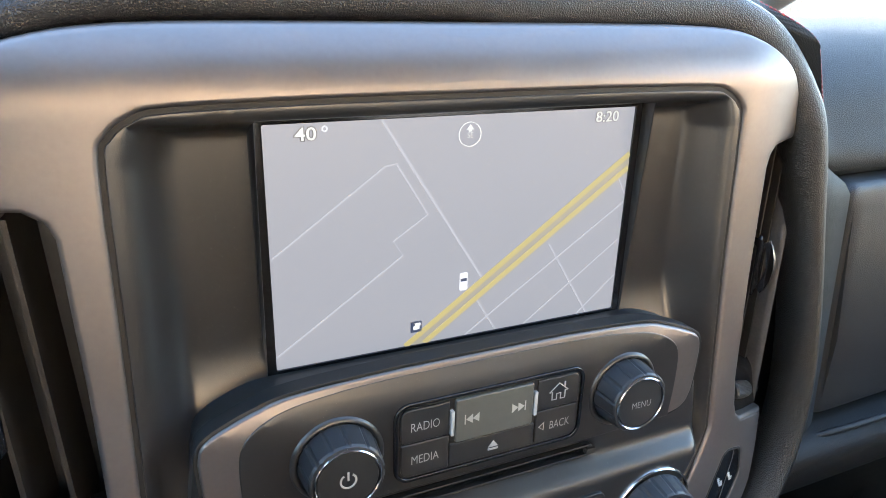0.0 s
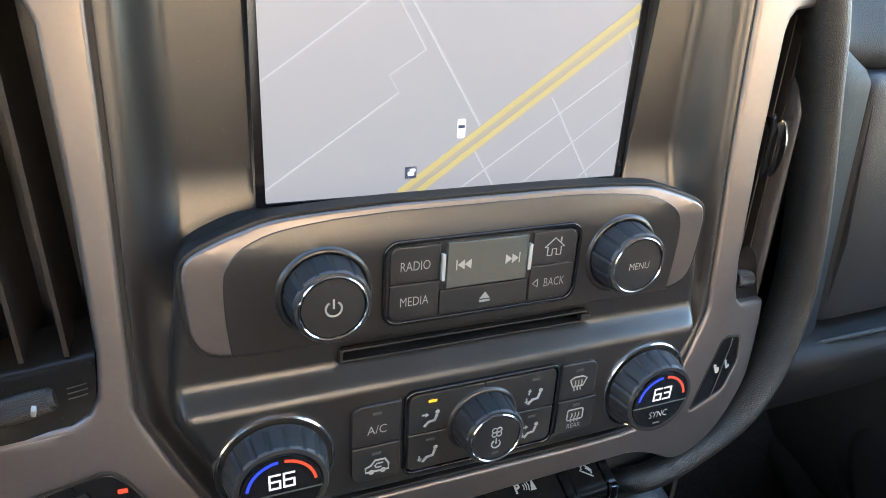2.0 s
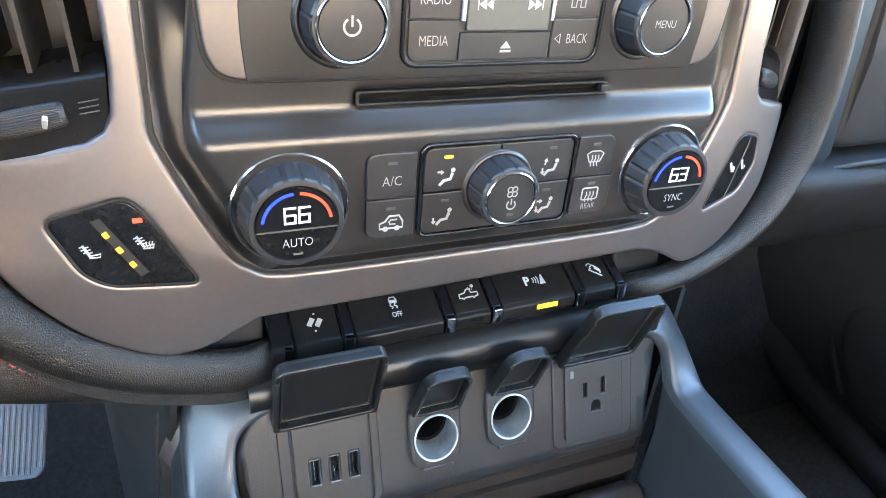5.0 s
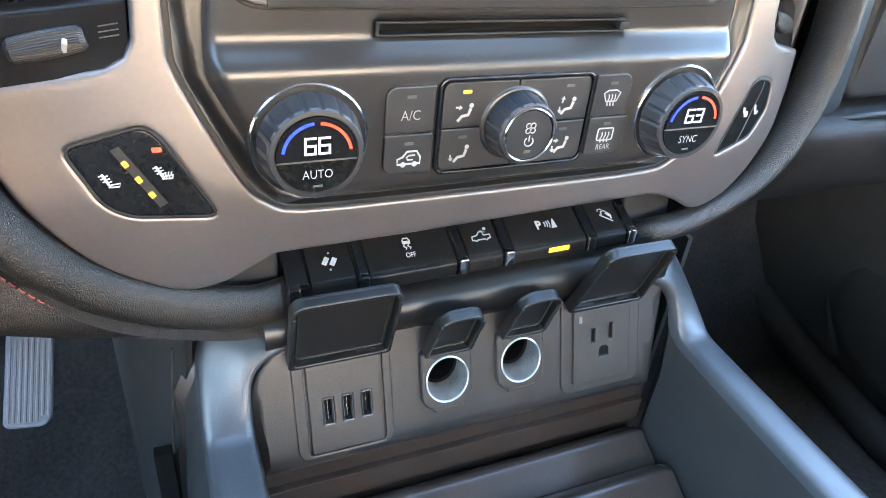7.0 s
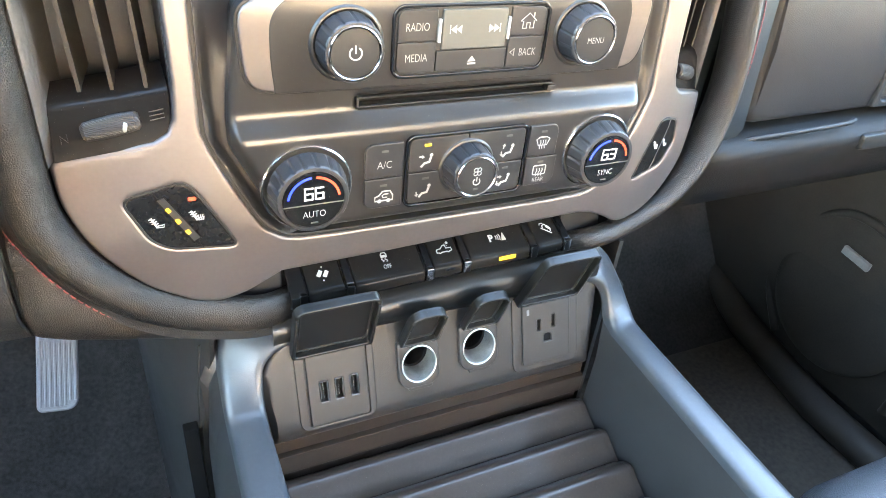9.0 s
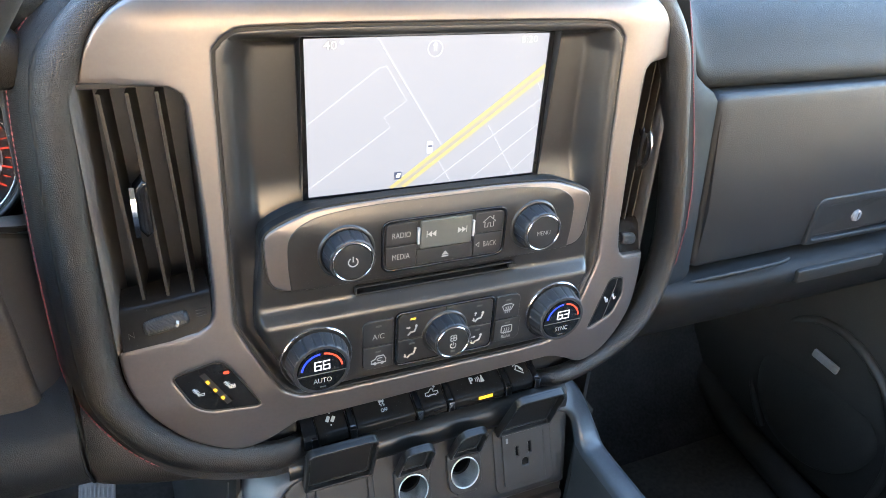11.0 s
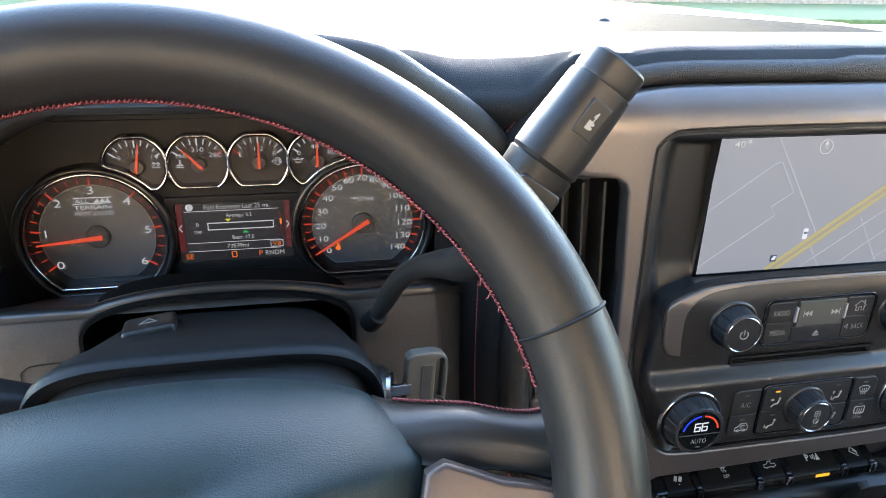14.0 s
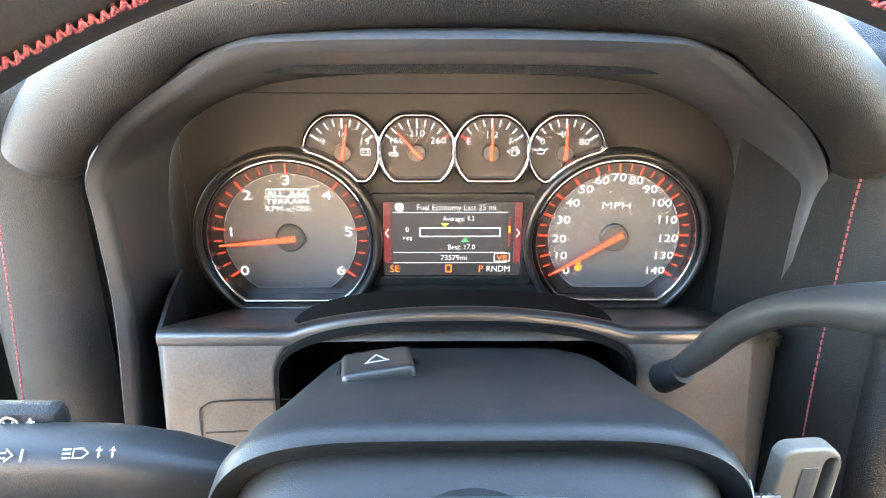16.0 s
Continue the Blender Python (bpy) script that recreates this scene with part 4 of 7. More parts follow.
part("car_symbol", poly_line([(-54, 447.4), (-54, 450), (-51.5, 451), (-49.5, 453.6), (-44.8, 453.6), (-43, 450.6), (-43, 447.4)], 0.9, YB - 0.2, closed=True), M_print, b)
part("car_symbol", poly_line([(-46.4, 449.4), (-49, 449.4), (-49.6, 450.6), (-48.6, 451.6), (-45.6, 451.6)], 0.7, YB - 0.2), M_print, b)
for wx in (-51.2, -45.6):
    part("car_symbol", flat(disc(wx, 447.2, 1.3, 14), YB - 0.22), M_print, b)
part("mode_frame", plate(rrect(-36, 45.2, 440, 487, 5), [rrect(-34.4, 43.6, 441.6, 485.4, 4)], y=YC - 1.6, depth=3, r=0.6), M_gloss, clim)
b = button(clim, -33.8, 3.4, 463.4, 484.8, [0.5, 0.5, 0.5, 4], y=YB)
led(b, -22.5, 480.4, YB - 0.25, E_amber)
seat_figure(b, -22.5, 470.5, YB - 0.2, [(-3.2, 2.6, 1, -0.1)])
b = button(clim, -33.8, 3.4, 442.2, 462.8, [4, 0.5, 0.5, 0.5], y=YB)
led(b, -22.5, 458.6, YB - 0.2)
seat_figure(b, -22.5, 450.2, YB - 0.2, [(-5.2, -2.0, 0.1, -1)])
b = button(clim, 4, 43, 463.4, 484.8, [0.5, 0.5, 4, 0.5], y=YB)
led(b, 31.5, 480.6, YB - 0.2)
seat_figure(b, 32, 470.5, YB - 0.2, [(-4.6, -2, 0.1, -1), (-3.4, 3.4, 0.2, 1)])
b = button(clim, 4, 43, 442.2, 462.8, [0.5, 4, 0.5, 0.5], y=YB)
led(b, 31.5, 458.6, YB - 0.2)
seat_figure(b, 32, 450.2, YB - 0.2, [(-4.8, -2.2, 0.1, -1), (-3.4, 2.4, 1, 0)])
collar(clim, 4, 463.6, YC - 1, 16)
k = knob(clim, 4, 463.6, YC, -51.5, 16.2, 15.0, 12.6, 13, name="fan_knob")
for q in range(4):
    a = math.pi / 2 * q
    part("fan_symbol", poly_line(disc(4 + 1.7 * math.cos(a + 0.8), 467.2 + 1.7 * math.sin(a + 0.8), 1.25, 10), 0.5, -51.75, closed=True), M_print, k)
part("power_symbol", poly_line([(4 + 2.2 * math.sin(a), 460.6 + 2.2 * math.cos(a)) for a in np.linspace(0.6, 2 * math.pi - 0.6, 16)], 0.6, -51.75), M_print, k)
part("power_symbol", bar2((4, 460.8), (4, 463.6), 0.6, -51.75), M_print, k)
led(k, 4, 455.6, -51.75, w=3.4)
b = button(clim, 46, 67, 464, 485, [0.6, 0.6, 5, 0.6], y=YB)
led(b, 56.4, 480.6, YB - 0.2)
part("defrost_symbol", poly_line([(51.6, 475.6), (54, 477), (58.8, 477), (61.2, 475.6), (59.4, 471.4), (53.4, 471.4)], 0.7, YB - 0.2, closed=True), M_print, b)
for x in (54.6, 56.4, 58.2):
    part("defrost_symbol", poly_line([(x, 469), (x - 0.4, 471), (x + 0.4, 473), (x, 475)], 0.6, YB - 0.2), M_print, b)
b = button(clim, 46.6, 69, 443.2, 463.2, [0.6, 5, 0.6, 0.6], y=YB)
led(b, 57.4, 459.6, YB - 0.2)
part("defrost_symbol", poly_line(rrect(52.8, 62, 450.6, 457, 1), 0.7, YB - 0.2, closed=True), M_print, b)
for x in (55.4, 57.4, 59.4):
    part("defrost_symbol", poly_line([(x, 449.4), (x - 0.4, 451.4), (x + 0.4, 453.4), (x, 455)], 0.6, YB - 0.2), M_print, b)
lettering("REAR", 57.4, 447, 2.9, YB - 0.2, M_print, b, stretch=0.85)

# ================= seat heater switches =================
def seat_switch(sgn):
    lab = "black heated seat switch with amber lamps" if sgn < 0 else "narrow black heated seat switch set in the metallic trim"
    t = thing("seat_heater_switch", (sgn * 160, -26, 447), lab, "switch", "seat heater switches")
    full = ccw(seat_l if sgn < 0 else seat_r)

    def ys(x, z):
        return y_silver(x, z) + 0.6

    def on(bm, lift=0.3):
        """Lays a flat drawing on the rocker's face."""
        for v in bm.verts:
            v.co.y += ys(v.co.x, v.co.z) - lift
        return bm

    part("rim", plate(offset(full, -0.8), [offset(full, 0.6)], y=lambda x, z: y_silver(x, z) + 0.2, depth=5, r=0.4), M_black, t)
    part("rocker", plate(offset(full, 0.5), y=ys, depth=6, r=0.7), M_switch, t)
    if sgn < 0:
        # a stepped split line round the sunken lamp strip
        part("split", on(poly_line([(-172.6, 465.2), (-170.6, 461.2)], 0.6, 0)), M_void, t)
        part("split", on(poly_line([(-153.4, 435.0), (-151.0, 429.6)], 0.6, 0)), M_void, t)
        strip_ = [(-171.4, 460.2), (-167.4, 462.0), (-152.0, 436.6), (-155.8, 434.4)]
        part("lamp_strip", on(flat(ccw(strip_), 0), 0.2), M_button, t)
        part("strip_edge", on(poly_line(strip_, 0.5, 0, closed=True), 0.35), M_void, t)
        d = Vector((-0.52, 0.85))
        for x, z in ((-166.4, 454.4), (-162.2, 447.6), (-158.0, 440.8)):
            c = Vector((x, z))
            part("lamp", on(bar2(tuple(c - d * 1.3), tuple(c + d * 1.3), 2.0, 0), 0.5), E_amber, t, "lit amber lamp")
        part("lamp", on(flat(rrect(-155.8, -152.0, 458.8, 460.8, 0.3), 0), 0.4), E_red, t, "lit red lamp")
        marks = ((-173.0, 447.2, 0.8, False), (-152.6, 449.6, 0.8, True))
    else:
        part("split", on(poly_line([(170, 471.6), (169.4, 467), (159.4, 443.6), (157, 438)], 0.7, 0), 0.4), M_brownish, t)
        marks = ((158.6, 455, 0.5, True), (168.0, 455.4, 0.5, False))
    for cx, cz, k, full_heat in marks:
        def put(pts, w=0.0):
            q = [(cx + k * a, cz + 0.8 * b) for a, b in pts]
            part("seat_symbol", on(poly_line(q, w, 0) if w else flat(ccw(q), 0), 0.4), M_icon, t)

        # back with its heat lines, then the cushion outline
        put([(-3.8, 4.0), (-2.6, 4.4), (0.2, -1.4), (-1.0, -2.0)])
        for r in range(3):
            put([(-4.8 + 0.8 * r, 3.0 - 1.5 * r), (-3.2 + 0.8 * r, 3.5 - 1.5 * r), (-1.9 + 0.8 * r, 2.9 - 1.5 * r), (-0.4 + 0.8 * r, 3.4 - 1.5 * r)], 0.5)
        put([(-0.8, -2.8), (0.6, -1.5), (4.8, -0.8), (4.3, -2.6), (-0.8, -2.8)], 0.5)
        if full_heat:
            for r in range(3):
                put([(1.0 + 1.4 * r, -3.2), (1.4 + 1.4 * r, -1.8), (0.9 + 1.4 * r, -0.4), (1.3 + 1.4 * r, 1.0)], 0.5)


seat_switch(-1)
seat_switch(1)

# ================= air vents =================
M_vane = material("dusty brown vent plastic", (0.018, 0.0155, 0.013), 0.45, spec=0.3, grain=0.25, grain_scale=1800, mottle=0.2, dust=0.5)


def vent(s):
    lab = "black air vent with upright vanes and a chrome tab"
    t = thing("air_vent", (s * 186, 0, 484), lab, "air vent", "dashboard air vents")

    def add(name, bm, mat, parent, label="", smooth=35):
        """Built for the driver's side; turned over to the passenger's side for s = 1."""
        if s > 0:
            for v in bm.verts:
                v.co.x = right_x(-v.co.x)
                v.co.y += 5 + 0.22 * max(0, v.co.x - 166)
        return part(name, bm, mat, parent, label, smooth)

    add("housing", plate([(-216, 480), (-216, 653), (-156, 653), (-156, 480)], y=34, depth=6, r=0), M_tunnel, t)
    rows = [[(-156.5, y, z) for z in np.linspace(494, 650, 8)] for y in (-10, 34)]
    add("inner_wall", thicken(loft(rows), 1.2), M_dark, t)
    rows = [[(-222, -8, z), (-217.5, -12 - 0.02 * (653 - z), z), (-213, -8 - 0.02 * (653 - z), z), (-207, 34, z)] for z in np.linspace(480, 655, 9)]
    add("outer_wall", thicken(loft(rows), 1.2), M_brownish, t, smooth=60)
    add("top_wall", block(-216, -157, -8, 34, 650, 653, 0.5), M_black, t)
    for x in (-203, -188.5, -173):
        rows = []
        for z in np.linspace(516, 647, 10):
            dx = 6 * (1 - (z - 516) / 131)
            rows.append([(x + dx - 1.0, -7 - 0.03 * (647 - z), z), (x + dx - 1.2, -5, z), (x + dx + 3, 26, z), (x + dx + 5, 26, z), (x + dx + 1.0, -5, z), (x + dx + 0.8, -7 - 0.03 * (647 - z), z)])
        add("vane", loft(rows, closed=True), M_vane, t)
    # chrome-capped tab that steers the vanes
    add("tab_shank", plate([(-194.5, 566), (-193.5, 590), (-188, 596), (-185, 594), (-185, 562), (-189, 558)], y=-11, depth=12, r=2.5), M_gloss, t)
    rows = [[(-194 - 1.4 * k, -12 - 7 * math.sin(math.pi * q) ** 0.6, 560 + 34 * q) for k in (1, 0.6, -0.6, -1)] for q in (0.02, 0.1, 0.3, 0.5, 0.7, 0.9, 0.98)]
    add("chrome_tab", thicken(loft(rows), 5), M_chrome, t, "chrome vane tab", smooth=50)
    # lower shelf with a ribbed thumbwheel
    rows = [[(-213, 10, 514), (-185, 9, 518), (-158, 8, 523)], [(-213, -6, 510), (-185, -8, 513), (-157.5, -10, 517)], [(-213, -10, 506), (-185, -12, 509), (-157.5, -14, 513)], [(-214, -17, 483), (-185, -21, 488), (-159, -22.5, 494)]]
    add("shelf", thicken(loft(rows), 2), M_toggle, t, smooth=50)
    bm = lathe([(0, -14), (3.4, -13.8), (4.8, -12), (5.3, -6), (5.5, 0), (5.3, 6), (4.8, 12), (3.4, 13.8), (0, 14)], (-186, -16.0, 499.5), axis=(0.98, -0.06, 0.20), n=72, ripple=lambda k, a: 1 - 0.045 * (int(a * 72 / 6.2832 + 0.5) % 2) if 1 < k < 7 else 1)
    w = add("thumbwheel", bm, M_panel, t, "grey ribbed thumbwheel", smooth=20)
    if s < 0:
        add("wheel_mark", turn(block(-180.8, -178.8, -22.4, -19.5, 498.2, 503.4, 0.6), (-179.8, -20, 501), 30, 12, 0), M_print, w)
    for k in range(3):
        add("open_mark", bar2((-168, 506.5 - k * 1.9), (-161, 507.6 - k * 1.9), 0.4, -18.8 - 0.8 * k), M_brownish, t)
    add("closed_mark", poly_line([(-209, 493.6), (-209, 498), (-206, 494.4), (-206, 499)], 0.45, -19.6), M_panel, t)


vent(-1)
vent(1)

M_alu = material("bright cast aluminium", (0.50, 0.52, 0.50), 0.36, metal=0.7, mottle=0.06)

# ================= toggle switches =================
bank = thing("toggle_switch_bank", (0, -10, 366), "row of black toggle switches with chrome posts", "switch bank")


def z_tog(x):
    return 381 + 0.028 * x


TOG = [(6, 15.0), (-8, 8.2), (-20, 2.4), (-23.6, 0.8), (-25.6, -0.8), (-26.4, -3.0), (-26.4, -8.6), (-24.0, -11.5), (-12, -13)]
posts = [-95, -64, -8, 20, 74, 102]
part("backing", plate(rrect(-106, 112, 360, 405, 2), y=2, depth=8, r=0.5), M_black, bank)


def strip(x0, x1, out, name, mat, label=""):
    rows = [[(x, y - out * (y < -15) + 0.8 * (x in (x0, x1)), z_tog(x) + dz + out - 0.6 * (x in (x0, x1))) for x in (x0, x0 + 0.8, x1 - 0.8, x1)] for y, dz in TOG]
    return part(name, thicken(loft(rows), 3), mat, bank, label, smooth=40)


for a, b_ in zip(posts, posts[1:]):
    strip(a + 3.2, b_ - 3.2, 0.0, "toggle", M_toggle)
for i, p_ in enumerate(posts):
    pst = strip(p_ - (8.5 if i == 0 else 2.8), p_ + 2.8, 1.0, "post", M_gloss)
    tip = block(p_ - 2.9, p_ + 2.9, -28.4, -22.0, z_tog(p_) - 8.5, z_tog(p_) + 1.6, 1.5, 2)
    part("chrome_tip", tip, M_chrome, pst, "chrome tip")


def on_tog(x, v):
    """Places flat marks on the leaning face of the toggles, v along the face from its front edge."""
    return Matrix.Translation((x, -22.5 + v * 0.89, z_tog(x) + 1.9 + v * 0.43)) @ pose(0, 0, 0, -64, 0, 0)


def tog_icon(bm, x, v):
    bmesh.ops.transform(bm, matrix=on_tog(x, v), verts=bm.verts)
    part("symbol", bm, M_icon, bank)


# pedal adjustment: two tilted pads and their dots
for q in (-1, 1):
    tog_icon(turn(plate(rrect(q * 1.9 - 1.3, q * 1.9 + 1.3, q * 0.7 - 2.4, q * 0.7 + 2.4, 0.3), y=0, depth=0.25, r=0), (0, 0, 0), 0, 32, 0), -79.5, 9)
    tog_icon(flat(disc(q * 0.4, q * 4.9, 0.55, 10), 0), -79.5, 9)
# stability control: a car over two skid marks
tog_icon(poly_line([(-2.0, 0.2), (-2.0, 1.8), (-1.3, 3.4), (1.3, 3.4), (2.0, 1.8), (2.0, 0.2)], 0.7, 0, closed=True), -36.5, 12)
tog_icon(flat([(-1.9, 0.3), (-1.9, 1.7), (1.9, 1.7), (1.9, 0.3)], 0), -36.5, 12)
for k in (-1.3, 1.1):
    tog_icon(poly_line([(k, -0.4), (k - 0.8, -1.4), (k + 0.8, -2.6), (k, -3.6)], 0.65, 0), -36.5, 12)
lettering("OFF", 0, 0, 3.0, 0, M_icon, bank, place=on_tog(-36.0, 4.8), stretch=0.75, bold=0.01)
# cargo lamp: a pickup with a lamp over its bed
tog_icon(poly_line([(-5.6, -2.2), (-5.4, 0.2), (-2.2, 0.8), (-0.4, 2.9), (1.6, 2.9), (1.8, 0.6), (5.6, 0.6), (5.6, -1.6), (3.8, -2.0), (3.0, -3.0), (2.2, -2.0), (-2.4, -2.2), (-3.2, -3.0), (-4.2, -2.2)], 0.75, 0, closed=True), 6.5, 9)
tog_icon(flat(disc(3.6, 4.6, 1.0, 12), 0), 6.5, 9)
for k in range(3):
    tog_icon(bar2((1.4 + k * 0.9, 4.0 - k * 0.8), (0.2 + k * 1.3, 3.0 - k * 0.2), 0.4, 0), 6.5, 9)
# parking sensor
lettering("P", 0, 0, 5.4, 0, M_icon, bank, place=on_tog(43.5, 10), bold=0.04, stretch=0.9)
for k in range(3):
    tog_icon(poly_line([(1.5 * k, -1.4 - 0.5 * k), (1.5 * k + 0.6, 0.4), (1.5 * k, 1.8 + 0.4 * k)], 0.6, 0), 47.4, 9.6)
tog_icon(flat([(0, -3.0), (3.6, -3.0), (2.6, 3.0), (1.9, 3.0)], 0), 51.4, 9.8)
# hill descent: a car on a slope
tog_icon(poly_line([(-3.8, 1.0), (3.6, -4.4)], 0.7, 0), 89, 9)
tog_icon(poly_line([(-2.4, 0.9), (-2.0, 2.9), (0.0, 3.7), (2.6, 1.2), (3.6, -0.4), (3.0, -2.6)], 0.8, 0), 89, 9)
tog_icon(flat([(0.2, 1.6), (1.6, 2.0), (3.0, 0.2), (2.6, -1.2)], 0), 89, 9)
tog_icon(poly_line([(-4.2, 3.4), (-3.4, 4.8), (-1.6, 5.0), (-0.8, 4.0)], 0.6, 0), 89, 9)


def front_lamp(x, w, h, mat, label=""):
    bm = plate(rrect(-w, w, -h, h, 0.3), y=0, depth=0.4, r=0)
    bmesh.ops.transform(bm, matrix=Matrix.Translation((x, -26.75, z_tog(x) - 3.6)) @ pose(0, 0, 0, 0, -1.6, 0), verts=bm.verts)
    part("lamp", bm, mat, bank, label)


front_lamp(52, 6.6, 1.5, E_amber, "lit amber lamp")
front_lamp(7.5, 3.4, 0.9, M_gloss)

# Black plates stand in for the shaded pockets beside the toggles.
for sx in (-1, 1):
    part("end_pocket_shade", plate(rrect(min(sx * 105, sx * 142), max(sx * 105, sx * 142), 370, 406, 3), y=lambda x, z: -8.5 - 0.14 * (404 - z) + 0.06 * (abs(x) - 102), depth=10, r=2), M_black, bank)

# ================= outlet panel =================
YP = -38.0
out = thing("outlet_panel", (5, YP, 258), "dark plastic panel with power and USB outlets under open lids", "outlet panel")


def lean(z):
    """The panel leans back towards its top and tucks under at its foot."""
    return 3 + 0.36 * (max(z, 276) - 306) + 14 * smoothstep(276, 252, z) ** 1.4


def opart(name, bm, mat, parent, label="", smooth=35):
    for v in bm.verts:
        v.co.y += lean(v.co.z)
    return part(name, bm, mat, parent, label, smooth)


SOCK = ((-15.5, 307), (33.0, 309))
M_port = material("dull port metal", (0.13, 0.13, 0.13), 0.35, metal=0.9, mottle=0.1)
USB = (-85.6, -74.8, -64.0)
opart("panel", plate(rrect(-126, 142, 252, 342, [8, 10, 12, 30]), [rrect(-92, -58, 289, 316, 1)] + [disc(x, z, 13.4, 40) for x, z in SOCK] + [rrect(79, 106, 292, 324, 1)], y=YP, depth=22, r=3.0, grid=7), M_panel, out, smooth=60)
rows = [[(x, y, z + 0.028 * x * k) for x in np.linspace(-116, 136, 9)] for y, z, k in ((6, 366, 1), (-10, 367, 1), (-19, 365, 1), (-26, 360, 0.8), (-29.5, 353, 0.4), (-29, 346, 0.1), (-24, 338, 0), (-10, 334, 0))]
part("upper_lip", thicken(loft(rows), 3), M_lid, out, smooth=70)
# USB plate: a low bezel, a raised insert and three upright ports
u = opart("usb_plate", plate(rrect(-104, -48.5, 275.5, 336, [7, 7, 3, 3]), [rrect(-97.4, -53.6, 278, 330, 2)], y=YP - 1.2, depth=3.5, r=0.8), M_panel, out)
opart("usb_insert", plate(rrect(-96.5, -54.5, 279, 329, 1.5), [rrect(x - 3.0, x + 3.0, 294.4, 309.6, 0.8) for x in USB], y=YP - 2.2, depth=5, r=0.8), M_panel, u)
for x in USB:
    p_ = opart("usb_port", plate(rrect(x - 2.9, x + 2.9, 294.5, 309.5, 0.6), [rrect(x - 2.2, x + 2.2, 295.2, 308.8, 0.3)], y=YP - 2.4, depth=10, r=0.35), M_port, out, "metal USB port")
    # Tongue and rear sheet coloured near-black, as the shade inside the port.
    opart("shaded_contact", plate(rrect(x - 2.1, x - 0.5, 296, 308, 0.2), y=YP - 0.4, depth=8, r=0.2), M_void, p_)
    for k in range(4):
        opart("contact_strip", plate(rrect(x - 0.5, x - 0.2, 297 + k * 2.8, 298.6 + k * 2.8, 0), y=YP - 1.0, depth=6, r=0), M_steel, p_)
    opart("port_shade", plate(rrect(x - 2.4, x + 2.4, 295, 309, 0), y=YP + 4, depth=1, r=0), M_void, p_)
# round sockets
M_socket = material("grey socket metal", (0.30, 0.30, 0.29), 0.40, metal=0.7, mottle=0.35, mottle_scale=120)
for cx, cz in SOCK:
    e = opart("socket_plate", plate(rrect(cx - 16, cx + 16, cz - 17.5, cz + 17, [9, 9, 3, 3]), [disc(cx, cz, 12.6, 40)], y=YP - 4, depth=7, r=1.6), M_panel, out)
    opart("thumb_notch", plate(rrect(cx - 9, cx + 10, cz - 19.6, cz - 16.6, [1.5, 1.5, 0.5, 0.5]), y=YP - 3.4, depth=5, r=0.8), M_panel, e)
    opart("socket_barrel", lathe([(12.4, 0), (12.2, -15)], (cx, YP - 4, cz), n=48), M_socket, e, "grey metal socket barrel")
    # Barrel turns near-black past 15 mm, painting the shade of its depth.
    opart("socket_shade", lathe([(12.2, -15), (11.0, -16), (11.0, -40)], (cx, YP - 4, cz), n=48), M_void, e)
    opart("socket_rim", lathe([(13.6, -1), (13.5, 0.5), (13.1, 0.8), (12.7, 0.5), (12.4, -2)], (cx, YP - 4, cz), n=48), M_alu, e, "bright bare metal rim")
    opart("socket_bottom_shade", lathe([(0, 0.6), (12.0, 0.6), (12.0, 0)], (cx, YP + 33, cz), n=24), M_void, e)
# household outlet
o = opart("outlet_plate", plate(rrect(63, 122, 278, 336, [6, 6, 2, 2]), y=YP - 1.4, depth=3, r=0.9), M_panel, out)
ground_slot = [(89.9, 299.4), (96.9, 299.4), (96.9, 303)] + [(93.4 + 3.5 * math.cos(a), 303 + 3.2 * math.sin(a)) for a in np.linspace(0.3, math.pi - 0.3, 7)] + [(89.9, 303)]
opart("outlet_face", plate(rrect(71, 113.5, 284, 330.5, 1.5), [rrect(84.2, 87.0, 309, 318, 0.2), rrect(97.2, 100.0, 309.6, 319.8, 0.2), ground_slot], y=YP - 3.4, depth=4.5, r=0.8), M_panel, o)
# Near-black sheet stands in for the shade inside the slots.
opart("slot_shade", plate(rrect(80, 105, 294, 322, 0), y=YP - 1.8, depth=1, r=0), M_void, o)
opart("paint_mark", flat(rrect(74.8, 77.0, 323, 327.4, 0.5), YP - 3.6), M_pedal, o)


